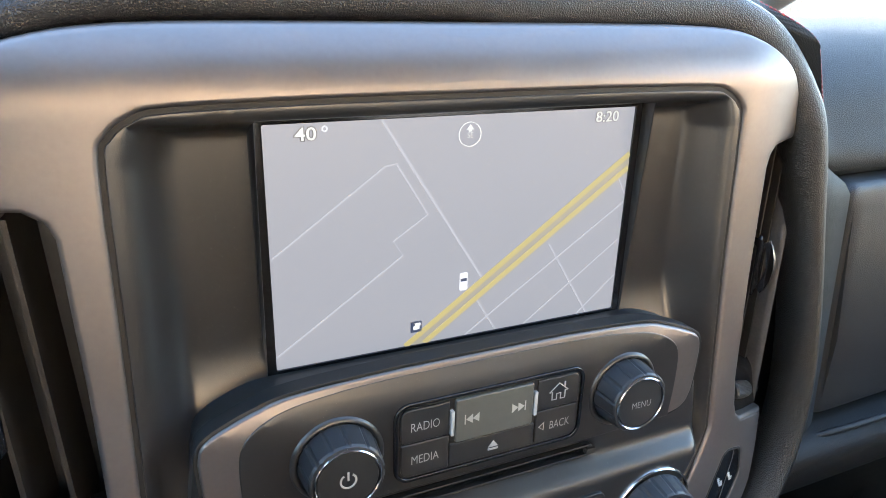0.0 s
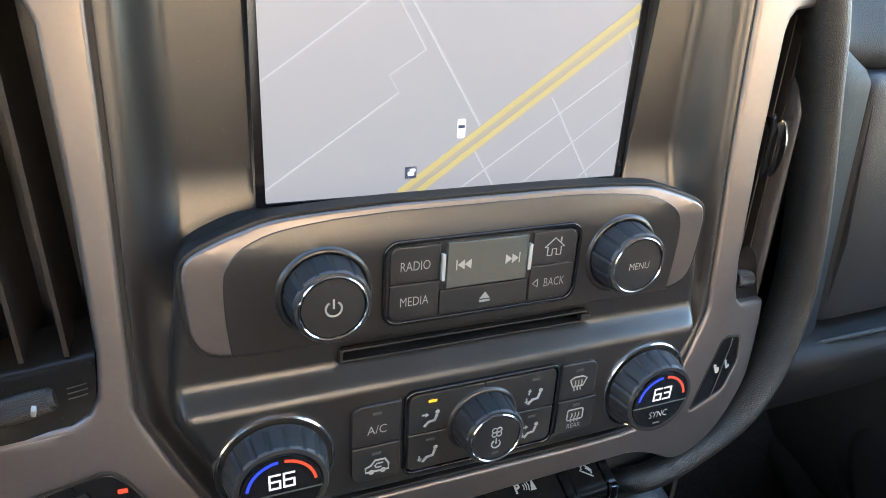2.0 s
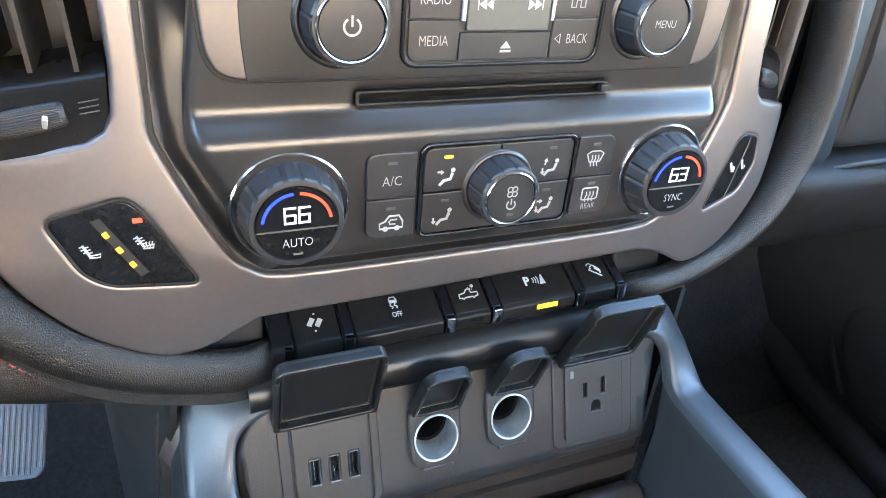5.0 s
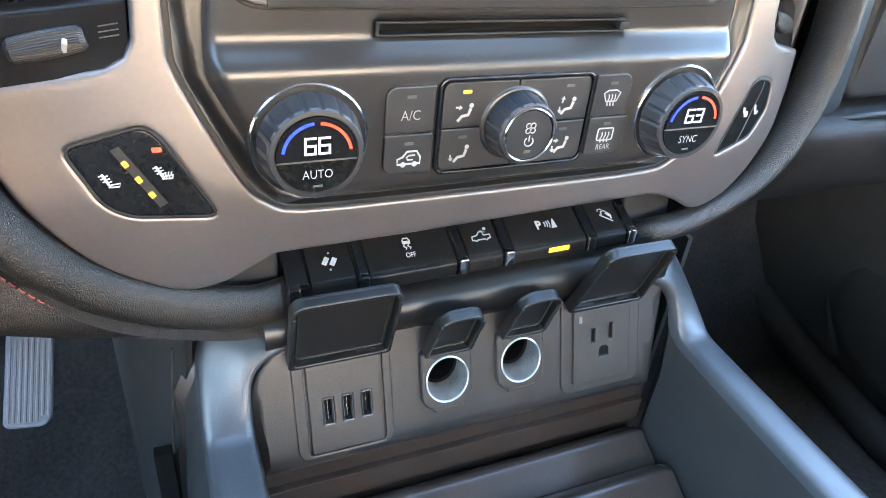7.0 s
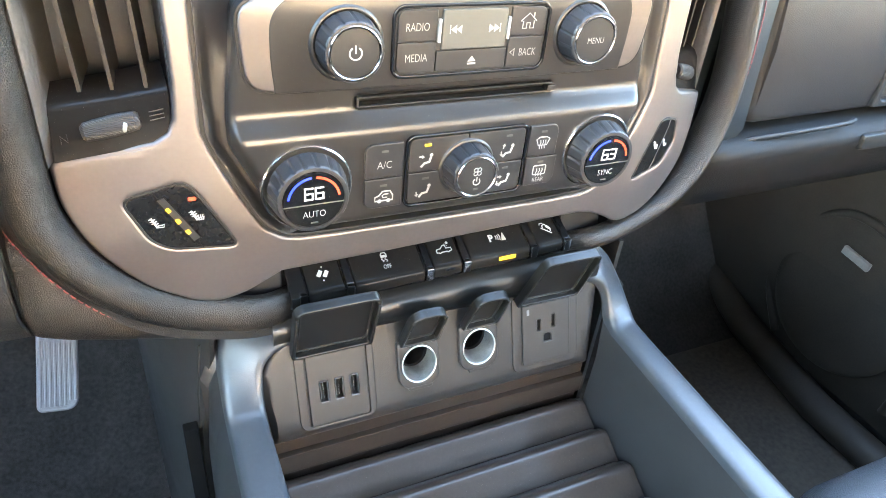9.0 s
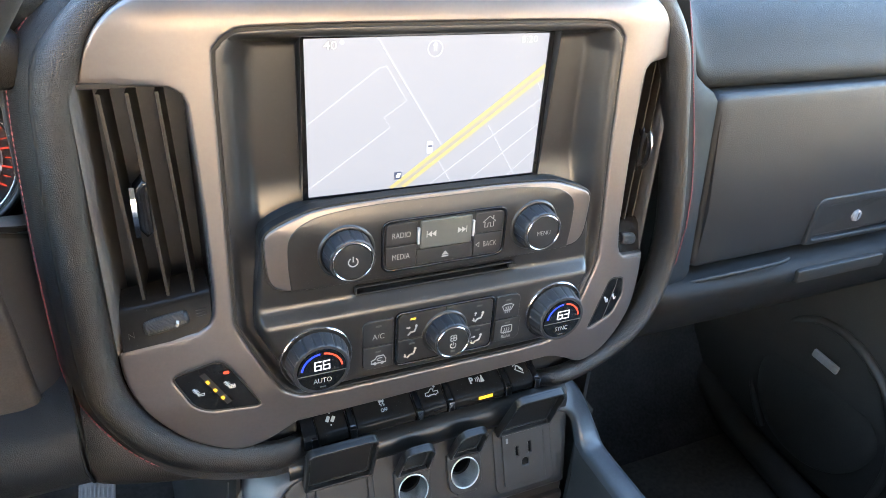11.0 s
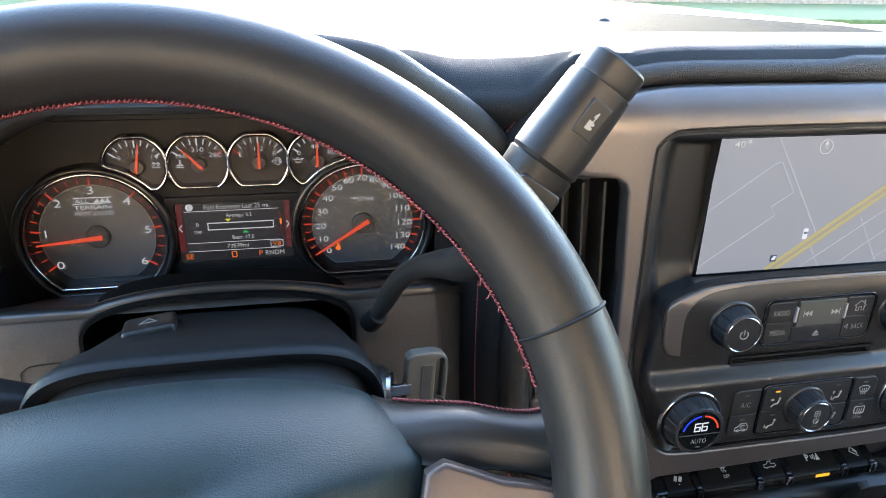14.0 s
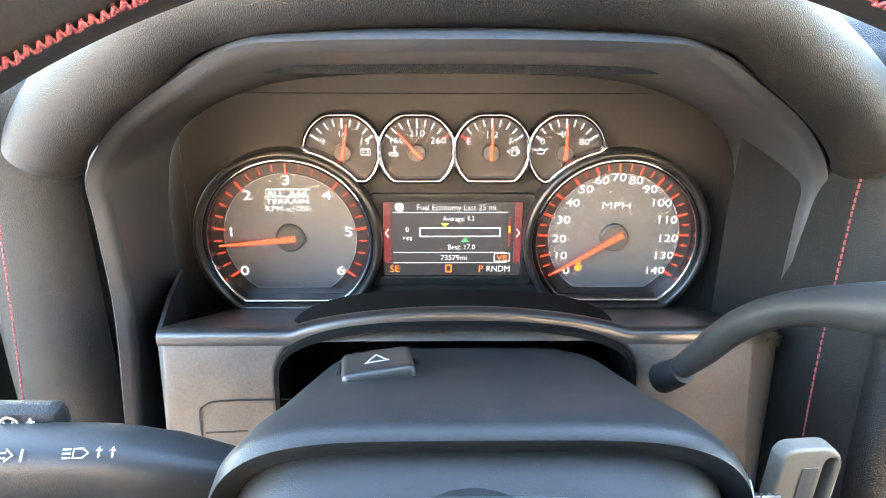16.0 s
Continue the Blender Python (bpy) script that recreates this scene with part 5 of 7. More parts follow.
def lid(x0, x1, zh, h, tilt, q=7, narrow=0.0):
    """An open flap lid standing up from its hinge: a pan with a rounded rim, its hollow side to the cabin."""
    yh = YP - 4 + lean(zh)
    shape = lambda d: rrect(x0 + d, x1 - d, d, h - d, [2, 2, max(1.0, q - d), max(1.0, q - d)])
    m = Matrix.Translation(((x0 + x1) / 2, yh, zh)) @ pose(0, 0, 0, tilt, 0, 0) @ Matrix.Translation((-(x0 + x1) / 2, 0, 0))

    def flap(bm):
        for v in bm.verts:
            v.co.x += ((x0 + x1) / 2 - v.co.x) * narrow * v.co.z / h
        bmesh.ops.transform(bm, matrix=m, verts=bm.verts)
        return bm

    bm = plate(shape(0), y=0, depth=2.2, r=0.8)
    plate(shape(0), [shape(2.6)], y=-4.6, depth=5, r=1.1, bm=bm)
    l = part("lid", flap(bm), M_lid, out, "open black plastic lid")
    part("seal", flap(plate(shape(3.8), [shape(5.0)], y=-0.9, depth=1.2, r=0.3)), M_dark2, l)
    w = x1 - x0
    for sx in (x0 + 1.3, x1 - 1.3):
        part("clip", flap(plate(rrect(sx - 1.0, sx + 1.0, h * 0.62, h * 0.86, 0.6), y=-5.2, depth=1.5, r=0.5)), M_black, l)
    part("hinge_pin", sweep([(x0 + w * 0.12, yh - 0.6, zh), (x0 + w * 0.88, yh - 0.6, zh)], disc(0, 0, 1.7, 10)), M_steel if w < 40 else M_black, l)
    for k in (0.24, 0.76):
        part("hinge_knuckle", sweep([(x0 + w * k - w * 0.1, yh - 0.8, zh), (x0 + w * k + w * 0.1, yh - 0.8, zh)], disc(0, 0, 2.8, 10)), M_lid, l)


lid(-106, -50, 333, 55, 17)
lid(-30.5, -0.5, 325, 41, 22, q=10, narrow=0.12)
lid(18, 48, 327, 41, 22, q=10, narrow=0.12)
lid(64, 119, 335, 58, 22, narrow=0.14)

# ================= centre console =================
con = thing("centre_console", (0, -200, -130), "charcoal plastic centre console with raised side rails", "console")
# outer and inner edge of the driver's side rail, from the back to the arch over the outlets
EDGE = [(-152, -700, 281, -127, -700, 283), (-152, -400, 290, -127, -400, 291.5), (-152, -200, 295.5, -127, -200, 297.5), (-151.5, -100, 300.5, -127, -100, 302.5), (-151, -62, 303, -127, -64, 304.5), (-151, -47, 305, -127, -50, 306),
        (-151, -38, 311, -126.5, -43, 311), (-150.5, -22, 323, -126, -37.5, 322), (-149.5, -8, 333, -124.5, -33.5, 332), (-145, 0, 343, -120, -31.5, 339), (-135, 4, 352, -112, -30.5, 344), (-118, 5, 359, -100, -30, 347.5), (-96, 4, 363, -84, -29.5, 350), (-70, 3, 365, -66, -29, 352)]
for s in (-1, 1):
    turned = (lambda x: x) if s < 0 else (lambda x: 23 - x)
    path = smooth_loop(EDGE, 5, closed=False)
    rows, wall, skin = [], [], []
    for k, (xo, yo, zo, xi, yi, zi) in enumerate(path):
        up = Vector((0, -0.35, 0.9)) if yo > -42 else Vector((0, 0, 1))
        a_, b_ = Vector((turned(xi), yi, zi)), Vector((turned(xo), yo, zo))
        row = [a_ - up * 10 + Vector((-s * 0.4, 4, 0)), a_ - up * 3.5, a_.lerp(b_, 0.06) - up * 0.8, a_.lerp(b_, 0.2) + up * 0.4, a_.lerp(b_, 0.5) + up * 1.2, a_.lerp(b_, 0.8) + up * 0.4, a_.lerp(b_, 0.94) - up * 1.0, b_ - up * 3.6, b_ - up * 10 + Vector((s * 1.2, 0, 0))]
        rows.append(row)
        if yo < -36:
            wall.append([row[0] + Vector((0, 0, 1)), Vector((turned(xi) - s * 4, yi, 270)), Vector((turned(xi) - s * 6, yi, 185))])
        if yo < 2:
            skin.append([row[8] + Vector((-s * 0.5, 0, 1)), Vector((turned(xo) + s * 7, min(yo, -9), zo - 24)), Vector((turned(xo) + s * 13, min(yo, -9.5), min(zo, 305) - 60)), Vector((turned(xo) + s * 15, min(yo, -10), 100)), Vector((turned(xo) + s * 16, min(yo, -10), -128))])
    part("rail", loft(rows), M_rail, con, "smooth satin side rail rising into the front arch", smooth=80)
    part("inner_wall", thicken(loft(wall), 2), M_dark2, con, smooth=60)
    part("side", thicken(loft(skin), 2), M_dark2, con, smooth=70)
part("corner_edge", sweep([(-160, -10.5, 342), (-165, -11, 300), (-167, -11, 268)], disc(0, 0, 0.9, 6), up=(0, 1, 0)), M_panel, con)
# Solid near-black block painted as the shade in the corner gap.
part("corner_gap_shade", block(-178, -168, -12, -4, 60, 268, 1), M_void, con)
part("front_lip", plate(rrect(-122, 144, 205, 254, 2), y=-32, depth=12, r=1), M_slat, con)
part("lip_strip", block(-122, 144, -37, -28, 224, 243, 1.5), M_slat, con)
part("ribbed_shutter_base", block(-122, 144, -420, -20, 186, 207, 3), M_black, con)
tam = thing("sliding_shutter", (0, -120, 222), "black ribbed sliding shutter over the console bin", "storage shutter")
for i in range(9):
    y0 = -47 - i * 35
    z0 = 223 - i * 1.5
    rows = [[(x, y0 - dy, z0 + dz - (2 if abs(x - 11) > 127 else 0)) for x in (-120.5, -117, -114, 136, 139, 142.5)] for dy, dz in ((-13.5, -10.5), (-10, -6), (-6, -2.2), (-3, -0.4), (0, 0), (2.5, -0.8), (5, -2.6), (12, -6.6), (20, -11), (21, -14))]
    part("slat", thicken(loft(rows), 2), M_slat, tam, smooth=50)

# panels that close the tunnel below the dashboard
for nm, plan in (("tunnel_panel", ((-167, -9), (-188, 30), (-199, 110), (-206, 250), (-208, 430))), ("tunnel_panel", ((186, 4), (182, 120), (182, 250), (182, 430)))):
    rows = [[(x + (14 * smoothstep(235, 350, z) * smoothstep(60, -9, y) if x < 0 else 0), y, z) for z in (-128, 100, 220, 260, 300, 325, 348)] for x, y in plan]
    part(nm, thicken(loft(rows), 4), M_dark2, con, smooth=60)

# ================= instrument cluster =================
CX = -433.0
M_mask = material("black cluster mask", (0.016, 0.0145, 0.0135), 0.5, spec=0.25, mottle=0.1)
clus = thing("instrument_cluster", (CX, 150, 515), "instrument cluster with two large and four small gauges", "instrument cluster")
M_dial = material("grey carbon weave dial", (0.095, 0.096, 0.098), 0.6, mottle=0.05, mottle_scale=160, grain=0.0)
nt = M_dial.node_tree
chk = nt.nodes.new("ShaderNodeTexChecker")
chk.inputs["Scale"].default_value = 480
mp = nt.nodes.new("ShaderNodeMapping")
mp.inputs["Rotation"].default_value = (0, radians(8), 0)
mp.inputs["Scale"].default_value = (0.6, 0.01, 1.0)
nt.links.new(nt.nodes["Texture Coordinate"].outputs["Object"], mp.inputs["Vector"])
nt.links.new(mp.outputs[0], chk.inputs["Vector"])
bp = nt.nodes.new("ShaderNodeBump")
bp.inputs["Strength"].default_value, bp.inputs["Distance"].default_value = 0.14, 0.0003
nt.links.new(chk.outputs["Fac"], bp.inputs["Height"])
nt.links.new(bp.outputs[0], nt.nodes["Principled BSDF"].inputs["Normal"])
M_hub = material("dark grey hub plastic", (0.055, 0.052, 0.05), 0.5, mottle=0.1)
M_dialdark = material("dark dial", (0.020, 0.017, 0.017), 0.4, mottle=0.1)
part("backplate", plate(rrect(CX - 176, CX + 176, 506, 662, 20), y=152.9, depth=6, r=1), M_mask, clus)


def gauge_outline(cx, cz, r, flat_z):
    a0 = math.asin((flat_z - cz) / r)
    arc = [(cx + r * math.cos(a), cz + r * math.sin(a)) for a in np.linspace(a0, math.pi - a0, 60)]
    return arc


def needle(parent, cx, cz, y, ang, L_, w, tail):
    d = Vector((math.sin(ang), math.cos(ang)))
    nn = Vector((-d.y, d.x))
    c = Vector((cx, cz))
    pts = [c - d * tail - nn * w * 0.5, c + d * L_ - nn * w * 0.15, c + d * L_ + nn * w * 0.15, c - d * tail + nn * w * 0.5]
    part("needle", plate([tuple(p) for p in pts], y=y, depth=1.2, r=0.2), E_needle, parent, "glowing red needle")


M_bezel = material("dull chrome", (0.46, 0.45, 0.45), 0.2, metal=1.0, mottle=0.05)


def big_gauge(name, cx, cz, lab):
    o_ = gauge_outline(cx, cz, 54, cz - 43)
    g = part(name, flat(offset(ccw(o_), 1), 152, t=1), M_dialdark, clus, lab)
    i_ = gauge_outline(cx, cz, 44.5, cz - 37)
    part("dial_face", flat(i_, 151.4, t=0.5), M_dial, g, "grey weave dial face")
    part("dial_rim", poly_line(offset(ccw(i_), 0.3), 0.6, 151.1, closed=True), M_pedal, g)
    part("chrome_bezel", plate(gauge_outline(cx, cz, 56.6, cz - 45.5), [gauge_outline(cx, cz, 53.0, cz - 42.2)], y=143, depth=10, r=1.5), M_bezel, g, "chrome bezel")
    part("cowl", plate(gauge_outline(cx, cz, 62, cz - 50), [gauge_outline(cx, cz, 56.4, cz - 45.3)], y=139.5, depth=16, r=2.6), M_dark, g)
    return g


tach = big_gauge("tachometer", CX - 109, 566, "revolution counter dial")
speed = big_gauge("speedometer", CX + 109, 566, "speedometer dial in miles per hour")


def ticks(g, cx, cz, n, majors, a0, a1, r0, r1, mat=E_gauge):
    for i in range(n + 1):
        a = a0 + (a1 - a0) * i / n
        big = i % majors == 0
        d = Vector((math.sin(a), math.cos(a)))
        c = Vector((cx, cz))
        part("tick", bar2(tuple(c + d * (r0 if big else r0 + (r1 - r0) * 0.35)), tuple(c + d * r1), 1.3 if big else 0.8, 151.0), mat, g)


A0, A1 = radians(-124), radians(124)
ticks(tach, CX - 109, 566, 24, 4, A0, A1, 43.5, 51)
for i in range(7):
    a = A0 + (A1 - A0) * i / 6
    lettering(str(i), CX - 109 + 39.6 * math.sin(a), 565 + 41 * math.cos(a), 6.4, 150.8, E_pale, tach, stretch=1.4, bold=-0.002)
part("badge", poly_line([(CX - 123.5, 594.6), (CX - 95, 594.6), (CX - 94, 599.6), (CX - 122.5, 599.6)], 0.6, 151.0, closed=True), E_pale, tach)
lettering("ALL", CX - 116.5, 597.1, 3.0, 150.7, E_pale, tach, stretch=1.5, bold=0.01)
for k in range(3):
    part("badge_peak", flat([(CX - 108 + 4 * k, 595.3), (CX - 103.6 + 4 * k, 595.3), (CX - 105 + 4 * k, 598.9)], 151.0), E_pale, tach)
lettering("TERRAIN", CX - 109, 591.6, 3.2, 150.9, E_pale, tach, stretch=1.55, bold=0.005)
lettering("RPM x1000", CX - 109, 586.4, 3.9, 150.9, E_pale, tach, stretch=1.15, bold=-0.014)
needle(tach, CX - 109, 566, 146, radians(-95.5), 47, 4.0, 4)
part("needle_hub", lathe([(0, 4.6), (8.4, 4.4), (9.6, 3.4), (9.9, 0)], (CX - 109, 152, 566), n=36), M_hub, tach, "dark grey needle hub")
ticks(speed, CX + 109, 566, 28, 2, A0, A1, 44, 51)
for i in range(15):
    a = A0 + (A1 - A0) * i / 14
    lettering(str(i * 10), CX + 109 + 36.8 * math.sin(a), 566 + 42 * math.cos(a) - 2 * (1 - abs(math.cos(a))), 5.2, 150.8, E_pale, speed, stretch=1.3, bold=-0.002)
lettering("MPH", CX + 109, 588.5, 4.8, 150.9, E_pale, speed, stretch=1.45, bold=-0.016)
needle(speed, CX + 109, 566, 146, radians(-122), 47, 4.0, 6)
part("needle_hub", lathe([(0, 4.6), (8.4, 4.4), (9.6, 3.4), (9.9, 0)], (CX + 109, 152, 566), n=36), M_hub, speed, "dark grey needle hub")
part("belt_lamp", flat(disc(CX + 86.5, 543.5, 2.4, 12), 150.9), E_orange, speed)
part("belt_lamp", flat(disc(CX + 86.5, 547.2, 1.3, 12), 150.9), E_orange, speed)


SYMBOLS = {
    "battery": [([(-3, -1.8), (3, -1.8), (3, 1.5), (-3, 1.5)], True), ([(-2.2, 1.6), (-2.2, 2.5), (-1, 2.5), (-1, 1.6)], False), ([(1, 1.6), (1, 2.5), (2.2, 2.5), (2.2, 1.6)], False), ([(-2, -0.1), (-0.7, -0.1)], False), ([(0.8, -0.1), (2.2, -0.1)], False), ([(1.5, -0.8), (1.5, 0.6)], False)],
    "coolant": [([(0, -1.2), (0, 3.4)], False), ([(0, 3.1), (1.6, 3.1)], False), ([(0, 1.7), (1.6, 1.7)], False), ([(0, 0.3), (1.6, 0.3)], False), ([(-3, -1.4), (-1.6, -1.0), (0, -1.5), (1.6, -1.0), (3, -1.4)], False), ([(-3, -2.9), (-1.6, -2.5), (0, -3.0), (1.6, -2.5), (3, -2.9)], False)],
    "fuel": [([(-0.6, -2.8), (2.6, -2.8), (2.6, 2.8), (-0.6, 2.8)], True), ([(0, 0.8), (2, 0.8)], False), ([(2.7, 1.6), (4, 0.8), (4, -1.6), (3.1, -1.6), (3.1, -0.2)], False), ([(-2, -1.2), (-4, 0), (-2, 1.2)], True)],
    "oil": [([(-3, 0.8), (-2, -1.6), (1.6, -1.6), (3, 1.2), (4.6, 1.9), (1.6, 0.9)], True), ([(-0.6, 0.9), (-0.6, 2.0)], False), ([(-1.6, 2.1), (0.4, 2.1)], False), ([(-3, 0.8), (-4.4, 1.8), (-4.4, 0.4)], False)],
}


def small_gauge(cx, words, ang, sym, kind, reds=()):
    cz = 626
    lim = 23.8
    pts = [(cx + lim * c * (1 if abs(c) < 0.9 else 1), cz + 24.5 * s_) for c, s_ in ((math.cos(a), math.sin(a)) for a in np.linspace(0, 2 * math.pi, 49)[:-1])]
    pts = [(x, min(max(z, cz - 19), cz + 23.0)) for x, z in pts]
    uniq = []
    for p_ in pts:
        if not uniq or (abs(p_[0] - uniq[-1][0]) + abs(p_[1] - uniq[-1][1])) > 0.3:
            uniq.append(p_)
    pts = []
    for x, z in uniq:
        for gx in (CX - 109, CX + 109):
            v = Vector((x - gx, z - 566))
            if v.length < 62.5:
                v *= 62.5 / v.length
                x, z = gx + v.x, 566 + v.y
        pts.append((x, z))
    g = part("gauge", flat(offset(ccw(pts), 1.2), 152, t=1), M_brownish_d, clus, "small dark gauge")
    part("chrome_bezel", plate(offset(ccw(pts), -2.2), [offset(ccw(pts), 1.6)], y=144, depth=9, r=1.8), M_bezel, g, "chrome bezel")
    for i in range(9):
        a = radians(-56 + 14 * i)
        d = Vector((math.sin(a), math.cos(a)))
        big = i % 4 == 0
        c = Vector((cx, cz - 4))
        part("tick", bar2(tuple(c + d * (18.0 if big else 19.6)), tuple(c + d * 24), 1.1 if big else 0.8, 151), E_gauge if i in reds else E_pale, g)
    for w, dx, dz in words:
        lettering(w, cx + dx, cz + dz, 4.0, 150.9, E_pale, g, stretch=1.2, bold=-0.012)
    part("hub", lathe([(0, 3.6), (5.2, 3.4), (6.0, 2.6), (6.3, 0)], (cx, 152, cz - 2), n=28), M_hub, g)
    needle(g, cx, cz - 2, 147.2, radians(ang), 18.5, 2.5, 4)
    for pts_, loop_ in SYMBOLS[kind]:
        part("symbol", poly_line([(cx + sym[0] + u, cz + sym[1] + v) for u, v in pts_], 0.55, 150.9, closed=loop_), E_pale, g)


M_brownish_d = material("dark brown dial", (0.030, 0.026, 0.025), 0.4, mottle=0.12, mottle_scale=120)
small_gauge(CX - 71.0, [("9", -12.5, 5.4), ("14", 0, 10.5), ("19", 14, 5.4)], 10, (14.5, -1.5), "battery")
small_gauge(CX - 23.4, [("160", -13.2, 6.2), ("210", 0, 10.8), ("260", 13.6, 6.2)], -42, (-15, -1), "coolant", (8,))
small_gauge(CX + 24.4, [("E", -14.4, 5.6), ("1/2", 0, 10), ("F", 12.6, 5.6)], 2, (14, -1), "fuel", (0,))
small_gauge(CX + 72.0, [("0", -14.8, 5.6), ("40", -1.5, 10.5), ("80", 12, 5.4)], 1, (-15.6, -1), "oil")
# information display
info = part("information_display", flat(rrect(CX - 46.5, CX + 46.5, 538, 591, 1), 151.6, t=1), E_info, clus, "lit trip information display")
part("display_frame", plate(rrect(CX - 54, CX + 54, 532, 597, 2), [rrect(CX - 46.8, CX + 46.8, 537.8, 591.2, 1)], y=149, depth=5, r=0.8), M_dark, clus)
part("grey_field", flat(rrect(CX - 40.5, CX + 36, 548, 583.5, 0.2), 151.4), lamp_mat("lit grey field", (0.032, 0.029, 0.031), 1.0), info)
for sx in (-44, 44):
    part("side_bar", flat(rrect(CX + sx - 2.3, CX + sx + 2.3, 547.5, 591, 0.2), 151.3), E_maroon, info)
    part("side_arrow", poly_line([(CX + sx - math.copysign(1, sx), 572), (CX + sx + math.copysign(1.2, sx), 569), (CX + sx - math.copysign(1, sx), 566)], 0.7, 151), E_pale, info)
lettering("Fuel Economy Last 25 mi.", CX + 3, 587.2, 4.2, 151, E_pale, info, stretch=0.86)
part("info_mark", flat(disc(CX - 35.5, 587.2, 3.1, 20), 151.1), E_pale, info)
lettering("i", CX - 35.5, 587.2, 3.6, 150.9, E_dark, info)
lettering("Average: 9.2", CX + 4, 579.4, 3.4, 151, E_pale, info, stretch=0.86)
lettering("0", CX - 30.5, 571.6, 3.6, 151, E_pale, info)
lettering("mpg", CX - 30.5, 566, 3.0, 151, E_pale, info, stretch=0.85)
part("economy_bar", poly_line(rrect(CX - 22, CX + 32, 566.6, 572.6, 0.2), 0.8, 151, closed=True), E_pale, info)
part("average_mark", flat([(CX - 8, 576), (CX - 2.6, 576), (CX - 5.3, 573.4)], 151), lamp_mat("lit yellow", (0.9, 0.75, 0.05), 1.0), info)
part("best_mark", flat([(CX + 5.6, 562.6), (CX + 11, 562.6), (CX + 8.3, 565.4)], 151), E_green, info)
lettering("Best: 17.0", CX + 6, 559, 3.6, 151, E_pale, info, stretch=0.9)
part("rule", bar2((CX - 40, 555), (CX + 37, 555), 0.4, 151), E_pale, info)
part("rule", bar2((CX - 40, 547.4), (CX + 37, 547.4), 0.4, 151), E_pale, info)
part("rule", bar2((CX - 40, 583.6), (CX + 37, 583.6), 0.4, 151), E_pale, info)
lettering("73579mi", CX + 1, 551.2, 3.8, 151, E_pale, info, stretch=0.95)
part("engine_mark", poly_line(rrect(CX + 28.6, CX + 39, 548.4, 554.2, 0.5), 0.5, 151, closed=True), E_pale, info)
lettering("V8", CX + 33.8, 551.2, 4.2, 150.9, E_orange, info, stretch=1.1)
lettering("SE", CX - 39.5, 543, 4.8, 151, E_orange, info, stretch=1.05)
lettering("P", CX + 19.5, 543, 4.8, 151, E_orange, info)
lettering("RNDM", CX + 31.5, 543, 4.4, 151, E_pale, info, stretch=0.9)
part("door_mark", poly_line(rrect(CX - 4.4, CX - 0.8, 540.6, 545.6, 0.6), 0.7, 151, closed=True), E_orange, info)
part("scroll_bar", bar2((CX + 38.3, 559), (CX + 38.3, 580), 1.6, 151.1), E_maroon, info)
part("scroll_bar", bar2((CX + 38.3, 569), (CX + 38.3, 574), 1.6, 150.9), E_orange, info)

# tunnel and hood round the cluster
hood = thing("cluster_hood", (CX, 60, 480), "dark padded hood round the instrument cluster", "dashboard trim")
RIM = [(-150, 36, 414), (-182, 42, 417), (-193, 46, 432), (-190, 46, 486), (-183, 44, 560), (-183, 42, 612), (-181, 38, 640), (-158, 22, 667), (-122, -2, 690), (-98, -18, 700.5), (-60, -36, 705), (0, -44, 706.5)]
RIM = RIM + [(-x, y, z) for x, y, z in reversed(RIM[:-1])]
rim = [Vector((CX + x, y, z)) for x, y, z in smooth_loop(RIM, 6, closed=False)]
IN = [(-150, 152, 420), (-182, 152, 424), (-190, 152, 436), (-190, 152, 490), (-188, 152, 560), (-186, 152, 600), (-178, 152, 630), (-158, 152, 650), (-126, 152, 664), (-98, 152, 670), (-60, 152, 673), (0, 152, 674)]
IN = IN + [(-x, y, z) for x, y, z in reversed(IN[:-1])]
inn = [Vector((CX + x, y, z)) for x, y, z in smooth_loop(IN, 6, closed=False)]
mid_c = Vector((CX, 0, 560))
rows = []
for r_, i_ in zip(rim, inn):
    o_ = Vector((r_.x - mid_c.x, 0, max(0.0, r_.z - 600) * 2.2 + min(0.0, r_.z - 430) * 12)).normalized()
    w_ = 7.5 - 2 * smoothstep(115, 75, abs(r_.x - CX)) * smoothstep(600, 640, r_.z)
    out_ = r_ + Vector((0, 0, 5.5 * smoothstep(115, 75, abs(r_.x - CX)) * smoothstep(600, 640, r_.z)))
    n_ = out_ - o_ * w_
    rows.append([out_ + o_ * 1.5 + Vector((0, 18, 0)), out_ + o_ * 0.6 + Vector((0, 3, 0)), out_ - o_ * 1.5, n_ + o_ * 2.5 + Vector((0, 2, 0)), n_ + Vector((0, 3.6, 0)), n_ - o_ * 1.2 + Vector((0, 8, 0)), n_.lerp(i_, 0.15), n_.lerp(i_, 0.5), i_])
part("tunnel", thicken(loft(rows), 1.5), M_tunnel, hood, smooth=60)
part("mask", plate([(q.x, q.z) for q in inn], y=153.5, depth=4, r=0), M_mask, hood)
BR = [(-190, 16, 648), (-183, 10, 662), (-162, 0, 683), (-130, -12, 705), (-102, -23, 719), (-60, -33, 726), (-30, -37, 728), (0, -38, 728.5)]
BR = BR + [(-x, y, z) for x, y, z in reversed(BR[:-1])]
path = smooth_loop([(CX + x, y + 8, z + 3 * smoothstep(140, 90, abs(x))) for x, y, z in BR], 6, closed=False)
nb = len(path)
sc = [min(1.0, 0.25 + 0.28 * min(i, nb - 1 - i)) for i in range(nb)]
